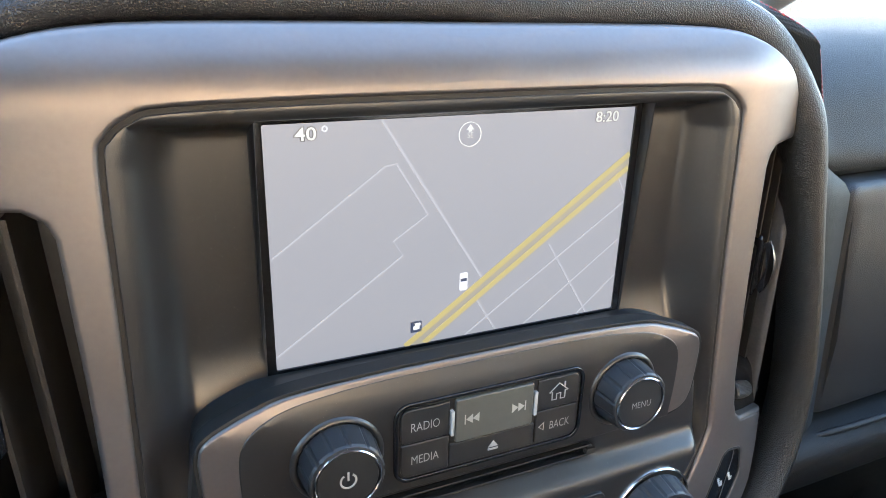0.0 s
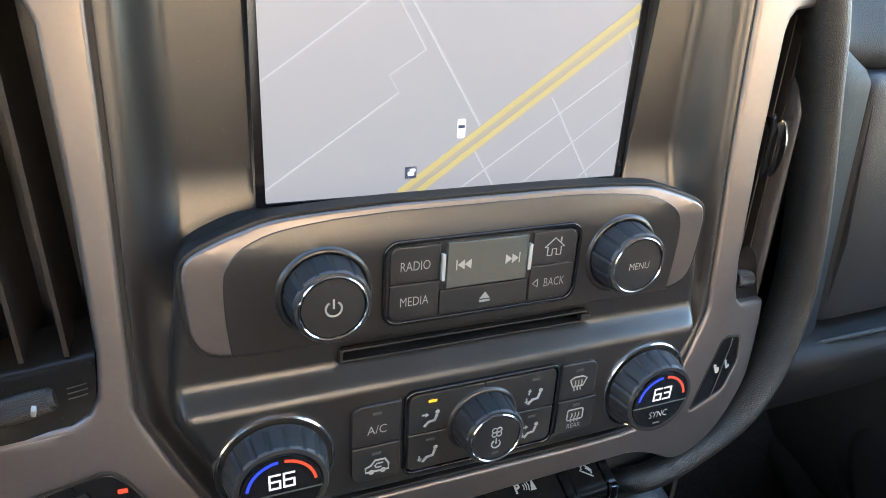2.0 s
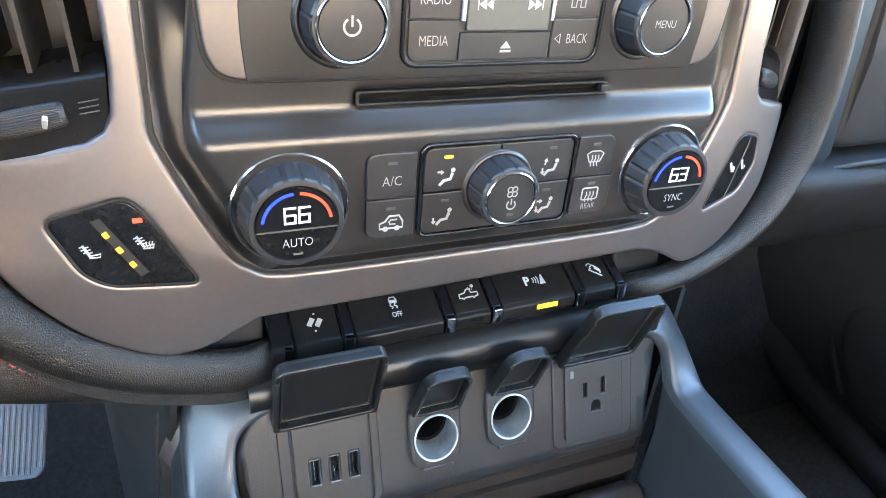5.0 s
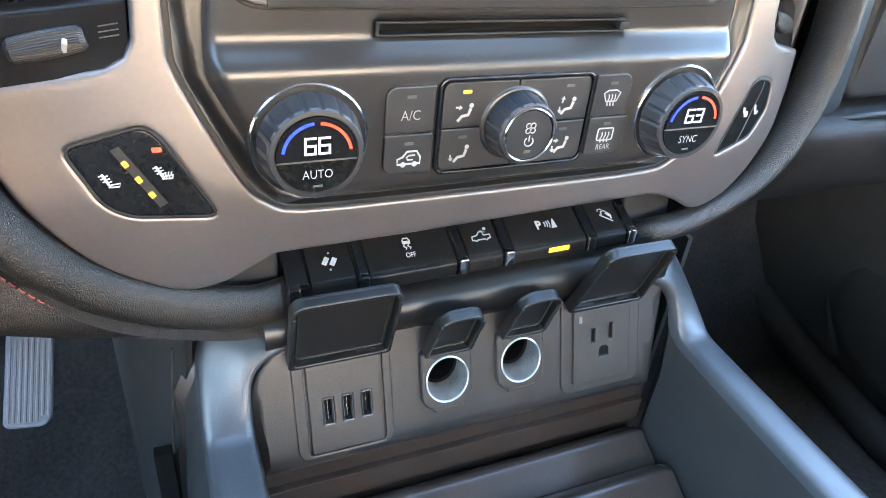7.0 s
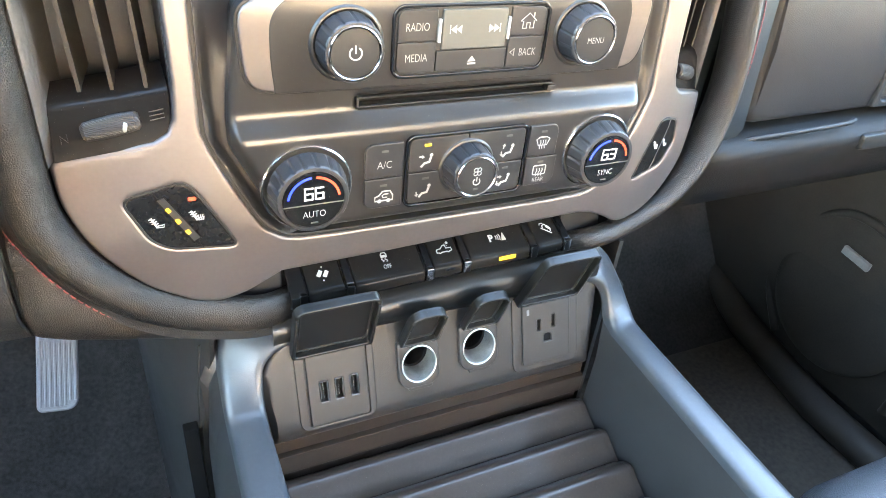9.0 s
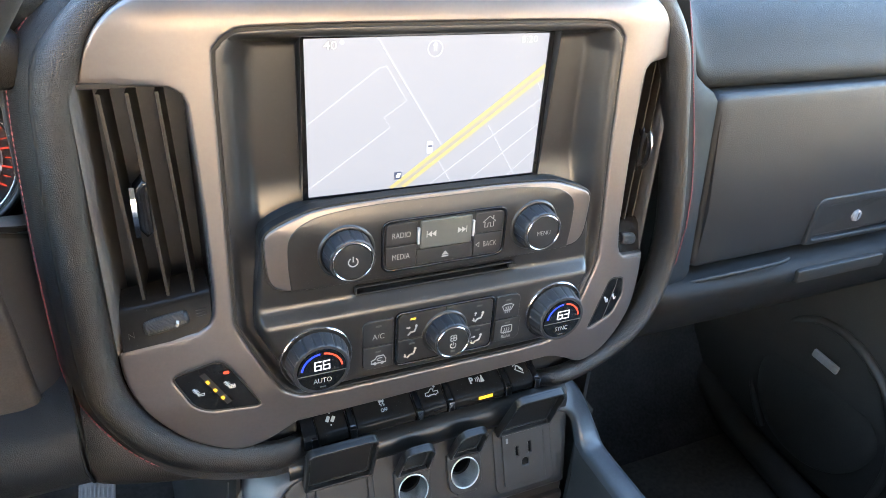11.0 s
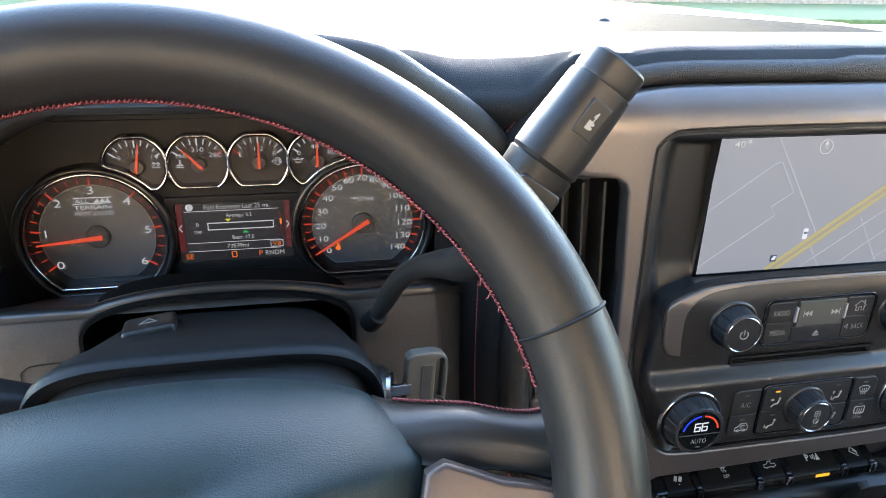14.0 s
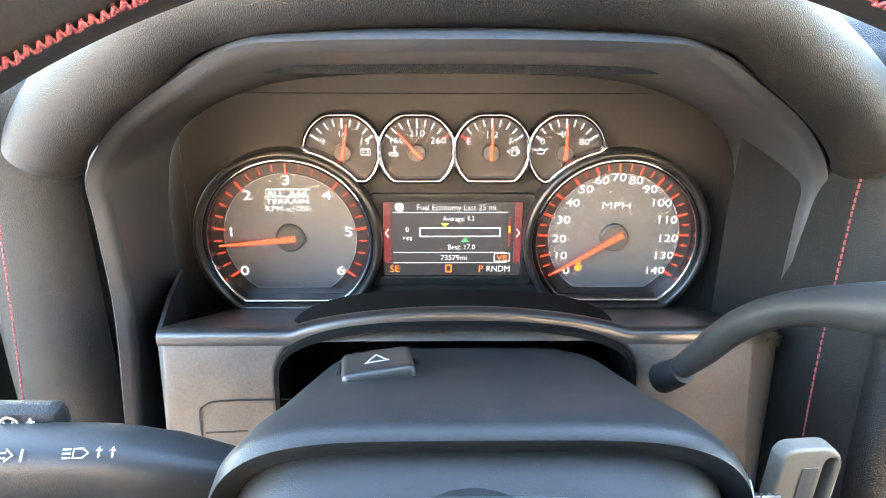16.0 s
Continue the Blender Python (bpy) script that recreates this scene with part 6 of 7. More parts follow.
part("brow", sweep(path, [(18 * math.cos(a), 13 * math.sin(a)) for a in np.linspace(0, 2 * math.pi, 25)[:-1]], up=(0, 1, 0), scale=sc), M_brow, hood, smooth=80)
# pad from the brow to the dashboard top
rows = [[Vector(p_) + Vector((0, 2, 12)) for p_ in path], [Vector(p_) + Vector((0, 30, 13 - 0.00004 * (p_[0] - CX) ** 2)) for p_ in path], [Vector((p_[0], 120, p_[2] + 8)) for p_ in path], [Vector((p_[0], 240, min(p_[2] + 2, 716))) for p_ in path]]
part("top_pad", thicken(loft(rows), -4), M_dash, hood, smooth=80)
arch = [(CX - 2 + 90 * math.copysign(abs(math.cos(a)) ** 0.75, math.cos(a)), 538 + 32 * abs(math.sin(a)) ** 0.7) for a in np.linspace(0, math.pi, 33)]
arch = [(CX + 90, 440)] + arch + [(CX - 94, 440)]
rows = []
for t in np.linspace(0, 1, 36):
    x = CX - 151 + 330 * t
    over = max(0.0, x - CX - 151)
    lift = 11.5 * max(0.0, 1 - ((x - CX + 1) / 84) ** 2) ** 0.8
    rows.append([(x, max(y, 19 + 0.9 * over), z + lift * k - 0.6 * over * smoothstep(90, 40, y)) for y, z, k in ((156, 511, 0), (142, 517, 0), (100, 534, 0.3), (50, 555, 0.8), (28, 564, 1.0), (22, 565.5, 1), (19, 563, 1), (18, 558, 1))])
part("ledge", thicken(loft(rows), 2), M_dark, hood, smooth=60)
part("lower_panel", plate([(CX - 161, 420), (CX + 162, 420), (CX + 152, 563), (CX - 151, 563)], [arch], y=lambda x, z: 20 - 0.06 * (563 - z) + 5 * smoothstep(138, 166, abs(x - CX)), depth=7, r=4, grid=24), M_brownish, hood, "dusty brown-grey panel below the gauges")
# Near-black sleeve paints the shade of the recess round the column.
part("arch_shade", sweep([Vector((x, 16, z)) for x, z in arch], [(-1.5, -2), (1.0, -2), (1.0, 40), (-1.5, 40)], up=(0, 1, 0)), M_void, hood, smooth=60)
part("dimmer_outline", poly_line(smooth_loop([(CX - 86, 528), (CX - 122, 527), (CX - 131, 524), (CX - 134, 517), (CX - 134, 480)], 4, closed=False), 0.9, 16.6), M_black, hood)
part("dimmer_outline", bar2((CX - 132, 508), (CX - 110, 509), 0.9, 16.0), M_black, hood)
for s in (-1, 1):
    # Shade put into the shape: driver's side cut deep so it reads dark.
    depth_ = ((-3, 23.5), (1.5, 26), (6, 42), (20, 90), (34, 150)) if s < 0 else ((-3, 23.5), (2, 26), (9, 31), (17, 40), (25, 51), (34, 66))
    rows = [[(CX + s * (hw + dx), y, min(z, 564 - 0.6 * max(0.0, hw + dx - 151.5))) for dx, y in depth_] for z, hw in ((420, 160), (456, 158), (492, 155.5), (528, 153.5), (563, 151.5))]
    part("side_step", thicken(loft(rows), 2), M_tunnel, hood, smooth=60)
    rows = [[(CX + s * 190, 52, z), (CX + s * 196, 42, z), (CX + s * 204, 38, z), (CX + s * 216, 36, z), (CX + s * 240, 42, z), (CX + s * 262, 70, z)] for z in np.linspace(400, 668, 8)]
    part("side_cheek", thicken(loft(rows), 2), M_skirt, hood, smooth=60)
    bm = bmesh.new()
    for k in range(70):
        z = 425 + k * 3.4
        xx = CX + (-224 - 0.10 * (620 - z) if s < 0 else 209 + 0.10 * (620 - z))
        sweep([(xx, 35.2, z), (xx, 34.6, z + 1.2), (xx, 35.2, z + 2.4)], disc(0, 0, 0.55, 5), up=(0, 1, 0), bm=bm)
    part("stitching", bm, M_red, hood, "fine red stitching")
# panel between cluster and centre stack, with its soft raised frame
rows = []
for z in (398, 412, 424, 440, 470, 520, 560, 600, 640):
    dz = smoothstep(440, 412, z)
    rows.append([(-251, 48 - 30 * dz, z), (-249, 40 - 34 * dz, z), (-247, 26 - 30 * dz, z), (-243, 18 - 22 * dz, z), (-238, 30, z)])
part("inner_cheek", thicken(loft(rows), 2), M_dark, hood, smooth=70)
rows = [[(x, y + 14 * smoothstep(-300, -480, x), z) for x in np.linspace(-790, -250.5, 18)] for y, z in ((60, 452), (30, 436), (-2, 424), (-12, 410), (-14, 394), (-11, 379), (2, 364), (40, 350), (120, 338), (300, 330))]
part("knee_panel", thicken(loft(rows), 3), M_dash, hood, smooth=70)
part("panel_seam", sweep([(-250, 14, 436), (-250.5, -4, 425), (-251, -13, 408), (-250.5, -14.5, 390), (-248, -9, 374), (-242, 8, 362)], disc(0, 0, 1.1, 6), up=(1, 0, 0)), M_black, hood)

# ================= steering column, wheel =================
WC = Vector((CX - 1, -238, 613))
WU, WV, WN = Vector((1, 0, 0)), Vector((0, 0.5, 0.866)), Vector((0, -0.866, 0.5))


def W(u, v, n_=0.0):
    return WC + WU * u + WV * v + WN * n_


col = thing("steering_column", (CX, 0, 540), "dark plastic steering column shroud with a hazard button", "steering column")
rows = []
for y, zt, hw, k in ((-82, 504, 88, 0.9), (-86, 556, 91, 0.97), (-91, 576, 92, 0.99), (-98, 584, 94, 1), (-101, 588, 95, 1), (-101.5, 591, 95, 1), (-99, 593.4, 95, 1.0), (-93, 594, 95, 1.0), (-70, 587, 93, 1), (-45, 577.5, 89, 1), (-20, 570.5, 84, 1), (6, 563.5, 78, 1), (12, 558, 76, 1), (50, 540, 74, 1), (90, 525, 74, 1)):
    ring = []
    for a in np.linspace(0, 2 * math.pi, 65)[:-1]:
        c, s_ = math.cos(a), math.sin(a)
        u = math.copysign(abs(c) ** 0.42, c) * hw
        if s_ >= 0:
            v = zt - 62 + 62 * abs(s_) ** 0.55
        else:
            v = zt - 62 - 50 * abs(s_) ** 0.7
        ring.append((CX + 3 + u, y, v))
    rows.append(ring)
bm = loft(rows, closed=True)
bm.verts.ensure_lookup_table()
bm.faces.new([v for v in bm.verts[:64]])
part("shroud", bm, M_column, col, smooth=40)
rows = []
for y, zt, hw in ((-90, 586, 88), (-98, 584, 87), (-112, 577, 84), (-140, 564, 80), (-168, 546, 76)):
    rows.append([(CX + 3 + math.copysign(abs(math.cos(a)) ** 0.42, math.cos(a)) * hw, y, zt - 62 + 62 * abs(math.sin(a)) ** 0.55) for a in np.linspace(0, math.pi, 41)])
part("inner_collar", thicken(loft(rows), 2), M_column, col, "dull dark collar behind the wheel", smooth=60)
hb = block(-15.5, 15.5, -13, 13, -6, 6.5, 3.0, 3)
hm = Matrix.Translation((-470, -28, 571)) @ pose(0, 0, 0, -9, -5, 8)
bmesh.ops.transform(hb, matrix=hm, verts=hb.verts)
h_ = part("hazard_button", hb, M_button, col, "black hazard button")
tri = poly_line([(-4.6, -3.4), (4.6, -3.4), (0, 4.2)], 1.5, 0, closed=True)
bmesh.ops.transform(tri, matrix=hm @ Matrix.Translation((0, 0, 6.9)) @ pose(0, 0, 0, -90, 0, 0), verts=tri.verts)
part("hazard_triangle", tri, M_print, h_)
part("button_well", sweep([Vector((-470, -28, 569.5)) + Vector((17.5 * math.copysign(abs(math.cos(a)) ** 0.5, math.cos(a)), 15 * math.copysign(abs(math.sin(a)) ** 0.5, math.sin(a)), 0)) for a in np.linspace(0, 2 * math.pi, 33)[:-1]], disc(0, 0, 1.2, 6), closed=True), M_black, col)
# ignition
part("ignition_barrel", lathe([(0, 8), (14, 8), (16.5, 6), (17.5, 0), (17.5, -20)], (CX + 94, -80, 545), axis=(0.97, -0.2, 0.1), n=36), M_dark2, col)
part("ignition_ring", lathe([(12, 10.5), (13, 10.5), (13.4, 8), (12, 8)], (CX + 94, -80, 545), axis=(0.97, -0.2, 0.1), n=36), M_steel, col)
key = thing("ignition_key", (-318, -80, 548), "grey plastic-headed key in the ignition", "key")
km = Matrix.Translation((-309, -78, 551)) @ pose(0, 0, 0, 0, 4, 10)
kh = plate(rrect(-13, 13.5, -22, 20, [7, 8, 10, 5]), [rrect(5.5, 10.5, -14, 15, 2.2)], y=-3.5, depth=7, r=1.5)
bmesh.ops.transform(kh, matrix=km, verts=kh.verts)
part("head", kh, material("dark grey key plastic", (0.10, 0.088, 0.07), 0.5, grain=0.2, mottle=0.15), key)
part("blade", block(-333, -318, -84, -81, 545, 552, 0.5), M_steel, key)
km2 = plate(rrect(-4, 3, -13, 12, 1), y=-4.0, depth=1, r=0.3)
bmesh.ops.transform(km2, matrix=km, verts=km2.verts)
part("maker_mark", km2, M_brownish, key)
part("key_ring", sweep([(-303 + 8 * math.cos(a), -82 + 3 * math.sin(a), 529 + 10 * math.sin(a)) for a in np.linspace(0, 2 * math.pi, 25)[:-1]], disc(0, 0, 0.8, 6), closed=True, up=(0, 1, 0)), M_dark2, key)

# shifter
sh = thing("gear_shift_lever", (-335, -5, 555), "dark grey column gear shift lever with a thick grip", "gear lever")
arm = smooth_loop([(-330, 2, 552), (-325, -12, 570), (-318, -28, 593), (-309, -46, 610), (-299, -66, 621), (-289, -86, 630), (-281, -99, 644), (-272, -104, 664)], 5, closed=False)
ra = [5.2 + 1.6 * smoothstep(0, 8, i) + 7.6 * smoothstep(14, len(arm) - 1, i) for i in range(len(arm))]
part("arm", sweep(arm, disc(0, 0, 1, 20), scale=ra, up=(0.3, 1, 0)), M_dark2, sh, smooth=80)
part("boot", sweep([(-333, 8, 545), (-329.5, 0, 553), (-328, -4, 557)], disc(0, 0, 1, 20), scale=[7.6, 7.0, 6.2], up=(0.3, 1, 0)), M_black, sh, smooth=60)
A, B = Vector((-274, -104, 664)), Vector((-219, -101, 740))
dirn = (B - A).normalized()
grip = [A.lerp(B, t) for t in (0, 0.05, 0.18, 0.34, 0.345, 0.37, 0.5, 0.80, 0.85, 0.855, 0.88, 0.985, 1.0)]
part("grip", sweep(grip, [(math.copysign(abs(math.cos(a)) ** 0.75, math.cos(a)), math.copysign(abs(math.sin(a)) ** 0.75, math.sin(a))) for a in np.linspace(0, 2 * math.pi, 33)[:-1]], scale=[(14, 13), (15.5, 14.5), (16.8, 15.8), (17.6, 16.6), (16.6, 15.6), (17.8, 16.8), (17.8, 16.8), (16.6, 15.4), (16.2, 15.0), (15.3, 14.1), (15.9, 14.7), (15.6, 14.4), (14.6, 13.4)], up=(0, -1, 0)), M_dark2, sh, smooth=25)
fr = Matrix((Vector((dirn.z, 0, -dirn.x)).normalized(), Vector((0, 1, 0)), Vector((dirn.x, 0, dirn.z)).normalized())).transposed().to_4x4()


def grip_part(name, bm, mat, t, dn):
    bmesh.ops.transform(bm, matrix=Matrix.Translation(A.lerp(B, t) + Vector((0, dn, 0))) @ fr, verts=bm.verts)
    part(name, bm, mat, sh)


grip_part("range_switch", plate(rrect(-12.5, 12.5, -8.5, 8.5, 3), y=0, depth=5, r=1), M_button, 0.17, -17.4)
grip_part("plus_mark", plate([(-8.6, -0.8), (-6.8, -0.8), (-6.8, -2.6), (-5.2, -2.6), (-5.2, -0.8), (-3.4, -0.8), (-3.4, 0.8), (-5.2, 0.8), (-5.2, 2.6), (-6.8, 2.6), (-6.8, 0.8), (-8.6, 0.8)], y=0, depth=0.4, r=0), M_print, 0.17, -17.8)
grip_part("bar_mark", bar2((-0.3, -3.2), (0.3, 3.2), 0.7, 0), M_print, 0.17, -17.8)
grip_part("minus_mark", bar2((6.2, -2.2), (6.6, 1.4), 2.2, 0), M_print, 0.17, -17.8)
grip_part("tow_button", plate(rrect(-6.0, 6.0, -9.5, 9.5, 1), y=0, depth=5, r=0.8), M_button, 0.67, -16.8)
grip_part("tow_symbol", flat([(-1.6, -4.8), (1.2, -4.8), (1.2, -0.2), (-1.6, -0.2)], 0), M_icon, 0.67, -17.1)
for v in (-3.6, -1.4):
    grip_part("tow_symbol", flat(disc(1.6, v, 0.75, 10), 0), M_icon, 0.67, -17.1)
grip_part("tow_symbol", bar2((0.7, -0.2), (0.7, 1.6), 0.5, 0), M_icon, 0.67, -17.1)
grip_part("tow_symbol", flat([(-0.4, 1.6), (1.2, 1.6), (1.2, 4.6), (0.4, 4.6), (0.2, 3.6), (-0.4, 3.2)], 0), M_icon, 0.67, -17.1)

# turn signal stalk
ts = thing("turn_signal_stalk", (-520, -80, 560), "dark grey turn signal stalk with white symbols", "stalk")
pth = smooth_loop([(-505, -74, 554), (-522, -79, 559), (-545, -83, 565), (-570, -84, 569), (-640, -88, 571), (-720, -92, 571)], 5, closed=False)
part("arm", sweep(pth, [(math.copysign(abs(math.cos(a)) ** 0.7, math.cos(a)), math.copysign(abs(math.sin(a)) ** 0.7, math.sin(a))) for a in np.linspace(0, 2 * math.pi, 25)[:-1]], scale=[(7 + 6 * min(1, i / 9), 6 + 7 * min(1, i / 9)) for i in range(len(pth))]), M_column, ts, smooth=60)
part("flash_paddle", block(-720, -580, -78, -66, 560, 586, 5), M_skirt, ts)


def stalk_mark(bm, x, y, z, tilt, k=0.6):
    bmesh.ops.transform(bm, matrix=Matrix.Translation((x, y, z)) @ pose(0, 0, 0, tilt, 0, 3) @ Matrix.Scale(k, 4), verts=bm.verts)
    part("symbol", bm, M_icon, ts)


TOPY, TOPZ = -95.2, 581.4
arrow = [(-4, -1.4), (1, -1.4), (1, -3.4), (5, 0), (1, 3.4), (1, 1.4), (-4, 1.4)]
stalk_mark(poly_line(arrow, 1.0, 0, closed=True), -589.5, TOPY, TOPZ, -50)
stalk_mark(poly_line([(-x_, z_) for x_, z_ in arrow], 1.0, 0, closed=True), -598.5, TOPY, TOPZ, -50)
stalk_mark(bar2((0, -3.4), (0, 3.4), 1.2, 0), -583.5, TOPY, TOPZ, -50)
stalk_mark(poly_line([(-3, -2.6), (2, -2.6), (5, 0), (2, 2.6), (-3, 2.6)], 1.0, 0, closed=True), -565, TOPY + 1, TOPZ, -50)
for q in range(3):
    stalk_mark(bar2((-9, -2.4 + 2.4 * q), (-4.4, -2.4 + 2.4 * q), 1.0, 0), -565, TOPY + 1, TOPZ, -50)
for q in (0, 1):
    stalk_mark(poly_line([(0, -3), (0, 3), (-1.6, 1.2), (1.6, 1.2)], 1.0, 0), -558.5 + 4.6 * q, TOPY + 1.4, TOPZ, -50)
stalk_mark(poly_line(smooth_loop([(-4.4, 1), (0, 4.4), (4.4, 1), (0, -4.6)], 5), 1.2, 0, closed=True), -597, -78.6, 581.5, 0, 0.7)
stalk_mark(poly_line([(-2.4, 2), (0, -3), (2.4, 2)], 1.0, 0), -597, -78.6, 581.5, 0, 0.7)
stalk_mark(poly_line([(0, -4), (0, 4), (-2, 1.6), (2, 1.6)], 1.2, 0), -589, -78.6, 581.5, 0, 0.7)

M_bronze = material("dark bronze paint", (0.10, 0.080, 0.073), 0.42, metal=0.6, mottle=0.06)
wheel = thing("steering_wheel", W(0, 0), "black leather steering wheel with red stitching", "steering wheel")
R0, RA, RB = 161.0, 17.6, 18.0


def rim_pt(a, b_, k=1.0):
    return W((R0 + RA * k * math.cos(b_)) * math.cos(a), (R0 + RA * k * math.cos(b_)) * math.sin(a), RB * k * math.sin(b_))


rows = [[rim_pt(a, b_) for b_ in np.linspace(0, 2 * math.pi, 29)[:-1]] for a in np.linspace(0, 2 * math.pi, 161)]
part("rim", loft(rows, closed=True), M_wheel, wheel, "worn black leather rim", smooth=80)
for a in (radians(20), radians(160)):
    ring = [rim_pt(a, b_, 1.01) for b_ in np.linspace(0, 2 * math.pi, 33)[:-1]]
    part("seam", sweep(ring, disc(0, 0, 0.8, 6), closed=True, up=tuple(WV)), M_black, wheel)
rng = random.Random(5)
bm = bmesh.new()


def stitch(bm, p0, p1, p2, inw):
    sweep([p0, (p0 + p1) / 2 + inw * 0.5, p1], disc(0, 0, 0.42, 5), up=tuple(WN), bm=bm)
    sweep([p1, (p1 + p2) / 2 + inw * 0.6, p2], disc(0, 0, 0.38, 5), up=tuple(WN), bm=bm)


count = 220
for i in range(count):
    a = radians(13 + 154 * i / count)
    da = radians(154 / count)
    b0, j = radians(178), rng.uniform(-0.4, 0.4)
    inw = -(WU * math.cos(a) + WV * math.sin(a))

    def sp(aa, dn):
        return rim_pt(aa, b0, 1.02) + WN * (dn + j)

    stitch(bm, sp(a, 0.95), sp(a + da * 0.8, -0.95), sp(a + da, 0.95), inw)
    if rng.random() < 0.14 and a < radians(48):
        q = sp(a, 0)
        sweep([q, q + inw * rng.uniform(0.6, 1.6) + WV * rng.uniform(-1.5, 1), q + inw * rng.uniform(1.2, 3) - WV * rng.uniform(-1, 2)], disc(0, 0, 0.3, 5), up=tuple(WN), bm=bm)
part("stitching", bm, M_red, wheel, "frayed red stitching")
# airbag cover: a pillow, set back in the wheel
half_p = smooth_loop([(-8, 42), (-30, 41), (-50, 38.4), (-70, 34.6), (-82, 30), (-91, 22.5), (-97, 13), (-101, 2), (-100, -20), (-96, -60), (-70, -88), (-20, -95)], 4, closed=False)
pad = [Vector(q) for q in mirror(half_p)]
rows = []
for k, dn in ((1.0, -30), (1.0, -8), (0.99, -3), (0.965, 0.5), (0.92, 3), (0.8, 6.5), (0.6, 10), (0.35, 12.5), (0.12, 13.5), (0.005, 13.6)):
    ring = []
    for q in pad:
        low = -22 - 27 * smoothstep(4, 40, q.y)
        ring.append(W(q.x * k, q.y * k - 2 * (1 - k), low * (0.3 + 0.7 * k ** 2.5) + dn))
    rows.append(ring)
part("airbag_cover", loft(rows, closed=True), M_pad, wheel, "pebbled black airbag cover", smooth=80)
for s in (-1, 1):
    UP = [(84, 30, -56), (92, 27.5, -49), (104, 26, -41), (120, 24.5, -34), (138, 20, -29), (150, 20, -27), (157, 25, -24), (162, 36, -18)]
    DN = [(88, 6, -24), (97, 5, -23), (112, 2, -22), (128, 0, -20), (145, -4, -18), (156, -9, -15), (166, -18, -10), (172, -30, -8)]
    up_c, dn_c = smooth_loop(UP, 4, closed=False), smooth_loop(DN, 4, closed=False)
    rows = []
    for q, r_ in zip(up_c, dn_c):
        row = [W(s * q[0], q[1] - 8, q[2] - 22), W(s * q[0], q[1] - 2, q[2] - 10), W(s * q[0], q[1], q[2] - 2)]
        for t in (0.12, 0.35, 0.65, 0.9, 1.0):
            row.append(W(s * (q[0] + (r_[0] - q[0]) * t), q[1] + (r_[1] - q[1]) * t, q[2] + (r_[2] - q[2]) * t + 9 * math.sin(math.pi * min(t + 0.12, 1)) ** 0.7))
        row.append(W(s * r_[0], r_[1] - 2, r_[2] - 10))
        rows.append(row)
    part("spoke", thicken(loft(rows), 3), M_wheel, wheel, smooth=80)
    bm = bmesh.new()
    pts = [W(s * q[0], q[1] + 0.4 + (2.4 if s < 0 else 0), q[2] - 1 + (2.4 if s < 0 else 0)) for q in smooth_loop(UP[1:], 9, closed=False)]
    for q0, q1 in zip(pts, pts[1:]):
        stitch(bm, q0 + WN * 1.2, q0.lerp(q1, 0.8) - WN * 1.2, q1 + WN * 1.2, WV)
    part("stitching", bm, M_red, wheel, "red stitching")
    m = Matrix.Translation(W(0, 0, -18)) @ Matrix((WU, -WN, WV)).transposed().to_4x4() @ pose(0, 0, 0, 0, 0, s * -6)
    bm = plate([(s * u, v) for u, v in smooth_loop([(98, 4), (126, -1), (146, -6), (158, -14), (164, -30), (162, -60), (99, -60)], 3)], [[(s * u, v) for u, v in ((102, -7), (128, -12), (146, -18), (152, -30), (151, -58), (102, -58))]], y=0, depth=10, r=2.0)
    bmesh.ops.transform(bm, matrix=m, verts=bm.verts)
    part("spoke_trim", bm, M_bronze, wheel, "bronze-grey spoke trim")
    bm = plate([(s * u, v) for u, v in ((101, -6), (128, -11), (147, -17), (153, -30), (152, -59), (101, -59))], y=2, depth=8, r=1.0)
    bmesh.ops.transform(bm, matrix=m, verts=bm.verts)
    part("spoke_switch_panel", bm, M_brownish, wheel)
    bm = lathe([(0, 2.5), (9, 2.3), (11, 1.2), (11.6, 0)], (s * 126, 2, -34), n=32)
    bmesh.ops.transform(bm, matrix=m, verts=bm.verts)
    part("spoke_button", bm, M_button, wheel)
part("hub", lathe([(0, -60), (34, -60), (36, -80), (34, -150)], W(0, 0), axis=tuple(WN), n=40), M_black, wheel)

# ================= footwells, pedal, seats =================
ped = thing("accelerator_pedal", (-290, 290, 180), "grey ribbed rubber accelerator pedal", "pedal")
up_ = Vector((8, 50, 48)).normalized()
ac_ = Vector((39, 0, -9))
ac_ = (ac_ - up_ * ac_.dot(up_)).normalized()
tilt = Matrix.Translation((-286.5, 200, 109)) @ Matrix((ac_, up_.cross(ac_), up_)).transposed().to_4x4()
bm = plate(rrect(-18.5, 18.5, 0, 115, [6, 11, 4, 4]), y=0, depth=11, r=2.5)
bmesh.ops.transform(bm, matrix=tilt, verts=bm.verts)
pd = part("pad", bm, M_pedal, ped)
for i in range(8):
    x = -16.2 + i * 4.3
    bm = plate(rrect(x, x + 2.3, 4 if i < 6 else 9, 112, 0.8), y=-1.8, depth=3, r=0.5)
    bmesh.ops.transform(bm, matrix=tilt, verts=bm.verts)
    part("rib", bm, M_pedal, pd)
part("arm", sweep([(-280, 262, 165), (-278, 300, 240), (-276, 330, 380)], [(-6, -10), (6, -10), (6, 10), (-6, 10)], up=(0, 1, 0)), M_black, ped)


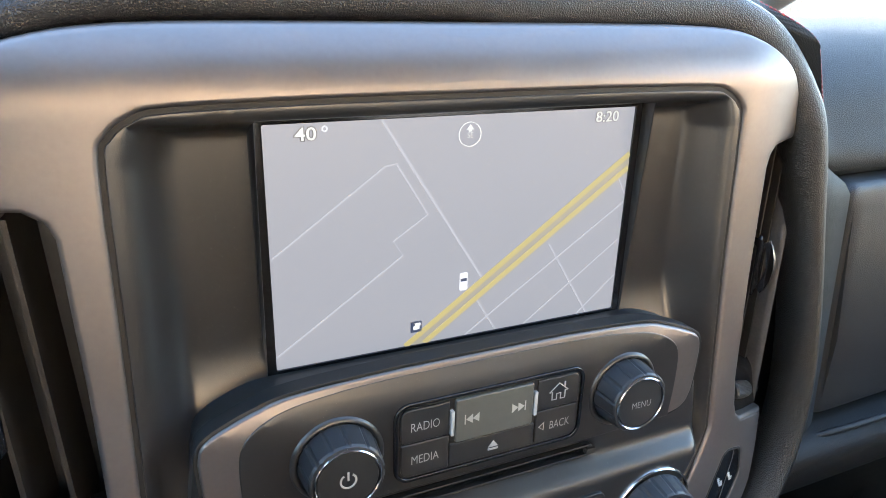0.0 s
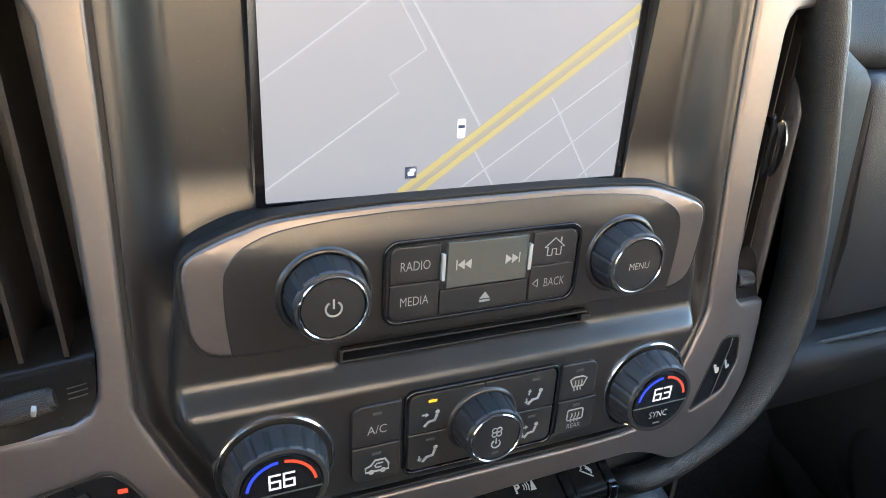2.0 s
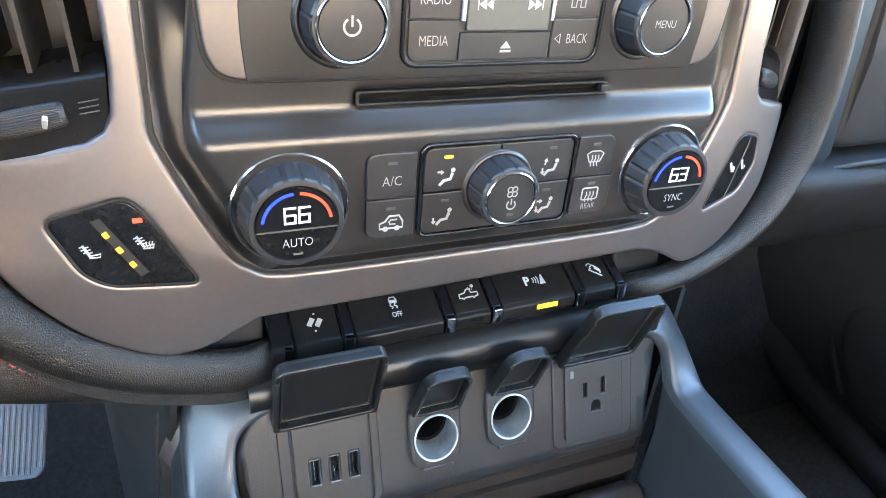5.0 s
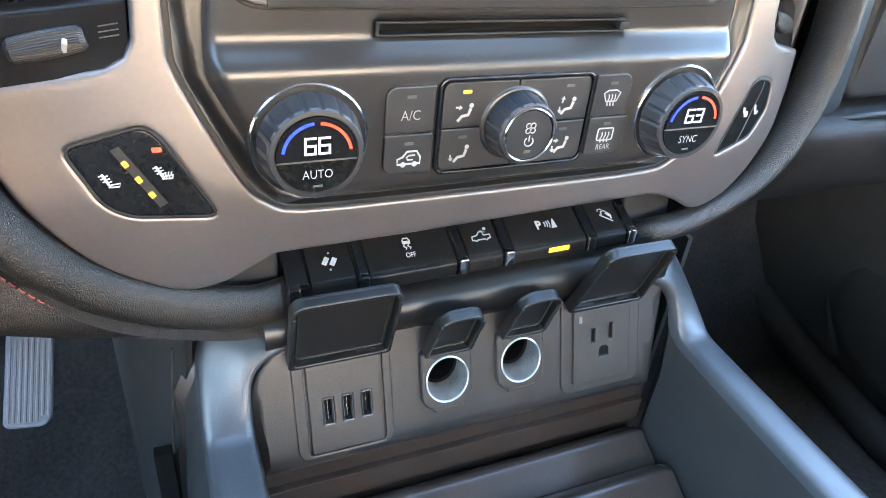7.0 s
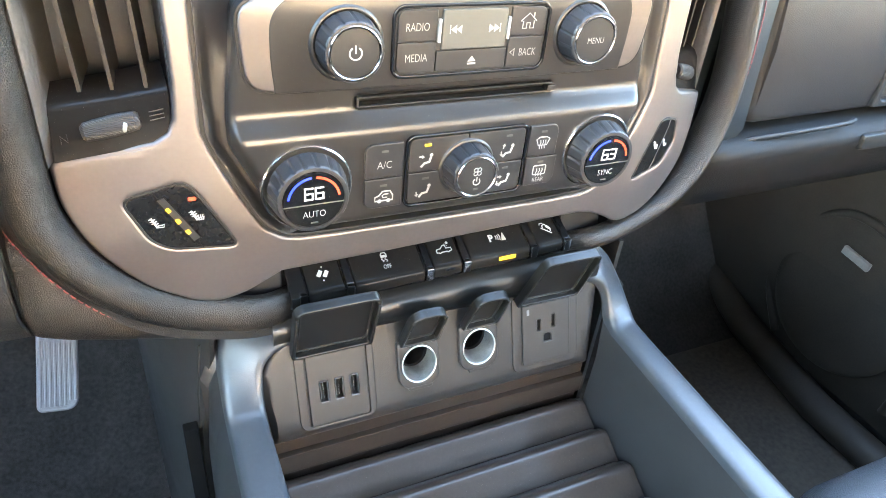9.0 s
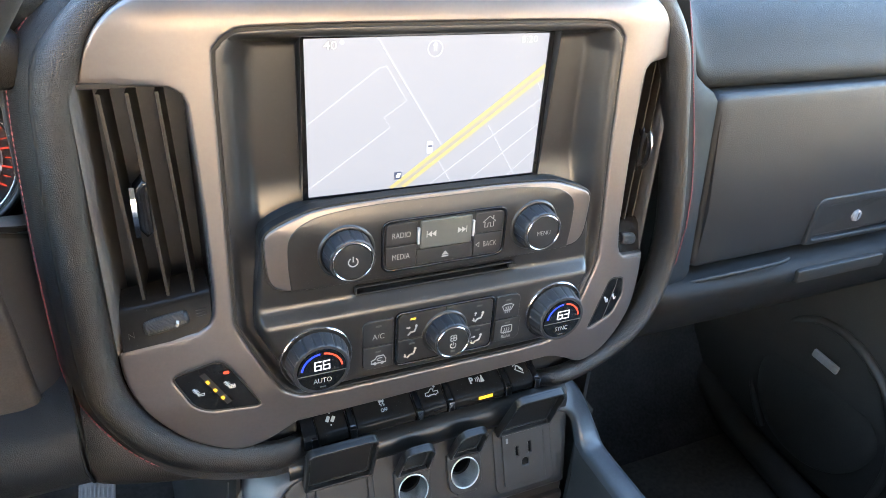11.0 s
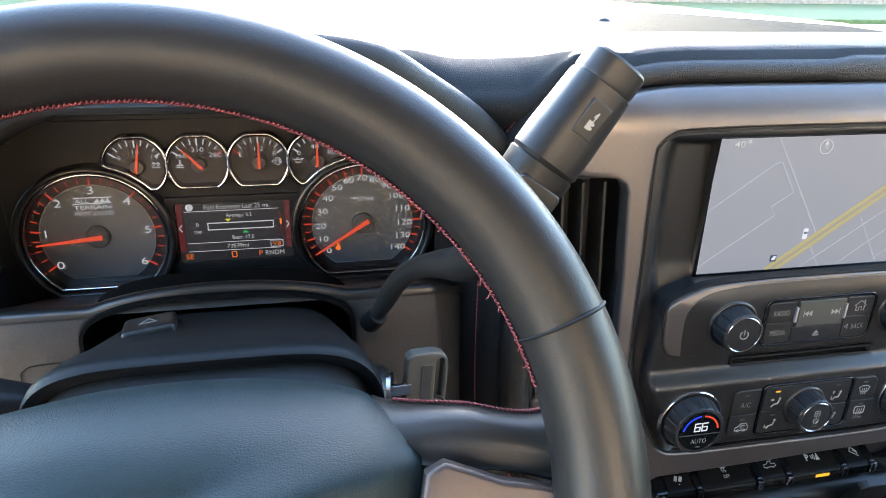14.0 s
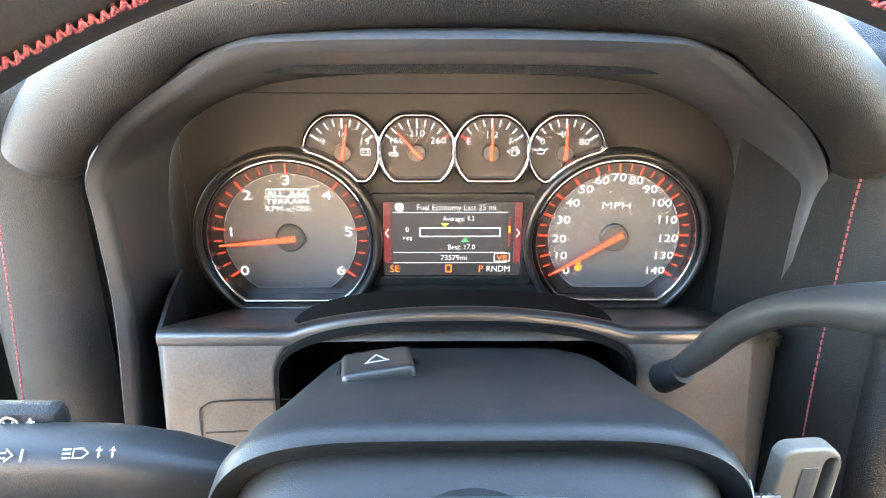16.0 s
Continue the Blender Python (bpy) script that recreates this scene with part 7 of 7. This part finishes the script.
def seat(x0, x1, lab, nose=-330, top=160):
    t = thing("front_seat", ((x0 + x1) / 2, -700, -130), lab, "seat", "front seats")
    part("cushion", block(x0, x1, -980, nose, 0, top, 55, 6), M_seat, t)
    part("backrest", turn(block(x0, x1, -1080, -920, 120, 760, 60, 5), ((x0 + x1) / 2, -980, 150), 14, 0, 0), M_seat, t)
    part("headrest", block((x0 + x1) / 2 - 120, (x0 + x1) / 2 + 120, -1180, -1080, 780, 940, 40, 4), M_seat, t)
    part("base", block(x0 + 40, x1 - 40, -950, -400, -130, 50, 10), M_black, t)


seat(-680, -190, "black leather driver seat behind the steering wheel")
seat(262, 720, "black leather passenger seat beside the console", -165, 215)

# passenger door
M_badge = material("dull silver badge", (0.20, 0.19, 0.18), 0.4, mottle=0.1)
dr = thing("passenger_door", (770, 0, -100), "dark passenger door panel with a speaker grille", "door")
rows = [[(x, y, z) for y in (-900, -400, 0, 300, 420)] for x, z in ((770, -90), (758, 0), (742, 120), (750, 260), (765, 420), (780, 560))]
part("panel", thicken(loft(rows), 4), M_doorskin, dr, smooth=60)
part("sill", sweep([(772, 400, -40), (752, 240, -90), (735, 60, -108), (730, -500, -112)], disc(0, 0, 26, 16), up=(0, 0, 1)), M_doorskin, dr, smooth=80)
bm = lathe([(0, 10), (95, 9), (108, 5), (112, 0)], (748, 110, 60), axis=(-1, 0, 0.05), n=48)
part("speaker_grille", bm, M_doorskin, dr)
ridge = smooth_loop([(742, -20, -40), (738, -26, 60), (736, 10, 150), (738, 80, 196), (744, 160, 190), (752, 226, 120), (758, 236, 20), (758, 190, -60)], 6, closed=False)
part("ridge", sweep(ridge, disc(0, 0, 7, 10), up=(1, 0, 0)), M_doorskin, dr, smooth=80)
part("maker_plate", turn(block(728, 734, 86, 132, 140, 153, 1.5), (731, 109, 146), 7, 0, 0), M_badge, dr, "small silver maker plate")

# ================= outside =================
bn = thing("truck_bonnet", (0, 1300, 600), "dark painted truck bonnet seen through the windscreen", "vehicle bonnet")
M_paint = material("dark grey car paint", (0.03, 0.032, 0.036), 0.25, metal=0.3, coat=1.0, mottle=0.05)
rows = [[(x, y, z - 0.00005 * x * x) for x in np.linspace(-850, 850, 15)] for y, z in ((640, 640), (760, 672), (1000, 690), (1500, 680), (1900, 640), (2000, 560))]
part("panel", thicken(loft(rows), -10), M_paint, bn, smooth=60)
rows = [[(x * w, y, z + h * (1 - (x / 330) ** 4)) for x in np.linspace(-330, 330, 13)] for y, z, h, w in ((770, 668, 4, 0.85), (860, 676, 22, 0.95), (1000, 684, 30, 1), (1500, 674, 30, 1), (1860, 640, 14, 0.9))]
part("raised_centre", thicken(loft(rows), -6), M_paint, bn, smooth=60)
cowl = block(-780, 780, 600, 680, 640, 690, 6)
solid("wiper_cowl", cowl, M_black, (0, 640, 660), "black plastic cowl below the windscreen", "vehicle part")
M_fence = material("weathered wood fence", (0.22, 0.17, 0.13), 0.85, grain=0.5, grain_scale=200, mottle=0.35, mottle_scale=6)
M_grass = material("rough green verge", (0.07, 0.10, 0.03), 0.9, grain=0.8, grain_scale=80, mottle=0.4, mottle_scale=8)
bm = block(-22000, 30000, 17000, 26000, -740, -600, 20)
solid("verge", bm, M_grass, (0, 20000, -700), "green grass verge behind the parking ground", "grass", kind="structure")
fence = thing("fence", (4000, 24000, -700), "weathered board fence behind the verge", "fence")
for i in range(60):
    x = -14000 + i * 720
    part("board", block(x, x + 700, 23980, 24020, -650, 1250, 8, 1), M_fence, fence)

# Unseen wall, added to bounce warm light in through the rear window.
M_stucco = material("warm tan stucco", (0.52, 0.40, 0.27), 0.9, grain=0.4, grain_scale=60, mottle=0.12, mottle_scale=1.0)
bm = block(-30000, 30000, -15000, -14600, -720, 5200, 20)
solid("bounce_wall", bm, M_stucco, (0, -14800, -720), "unseen tan wall added to bounce warm light into the cab", "building wall", kind="structure")
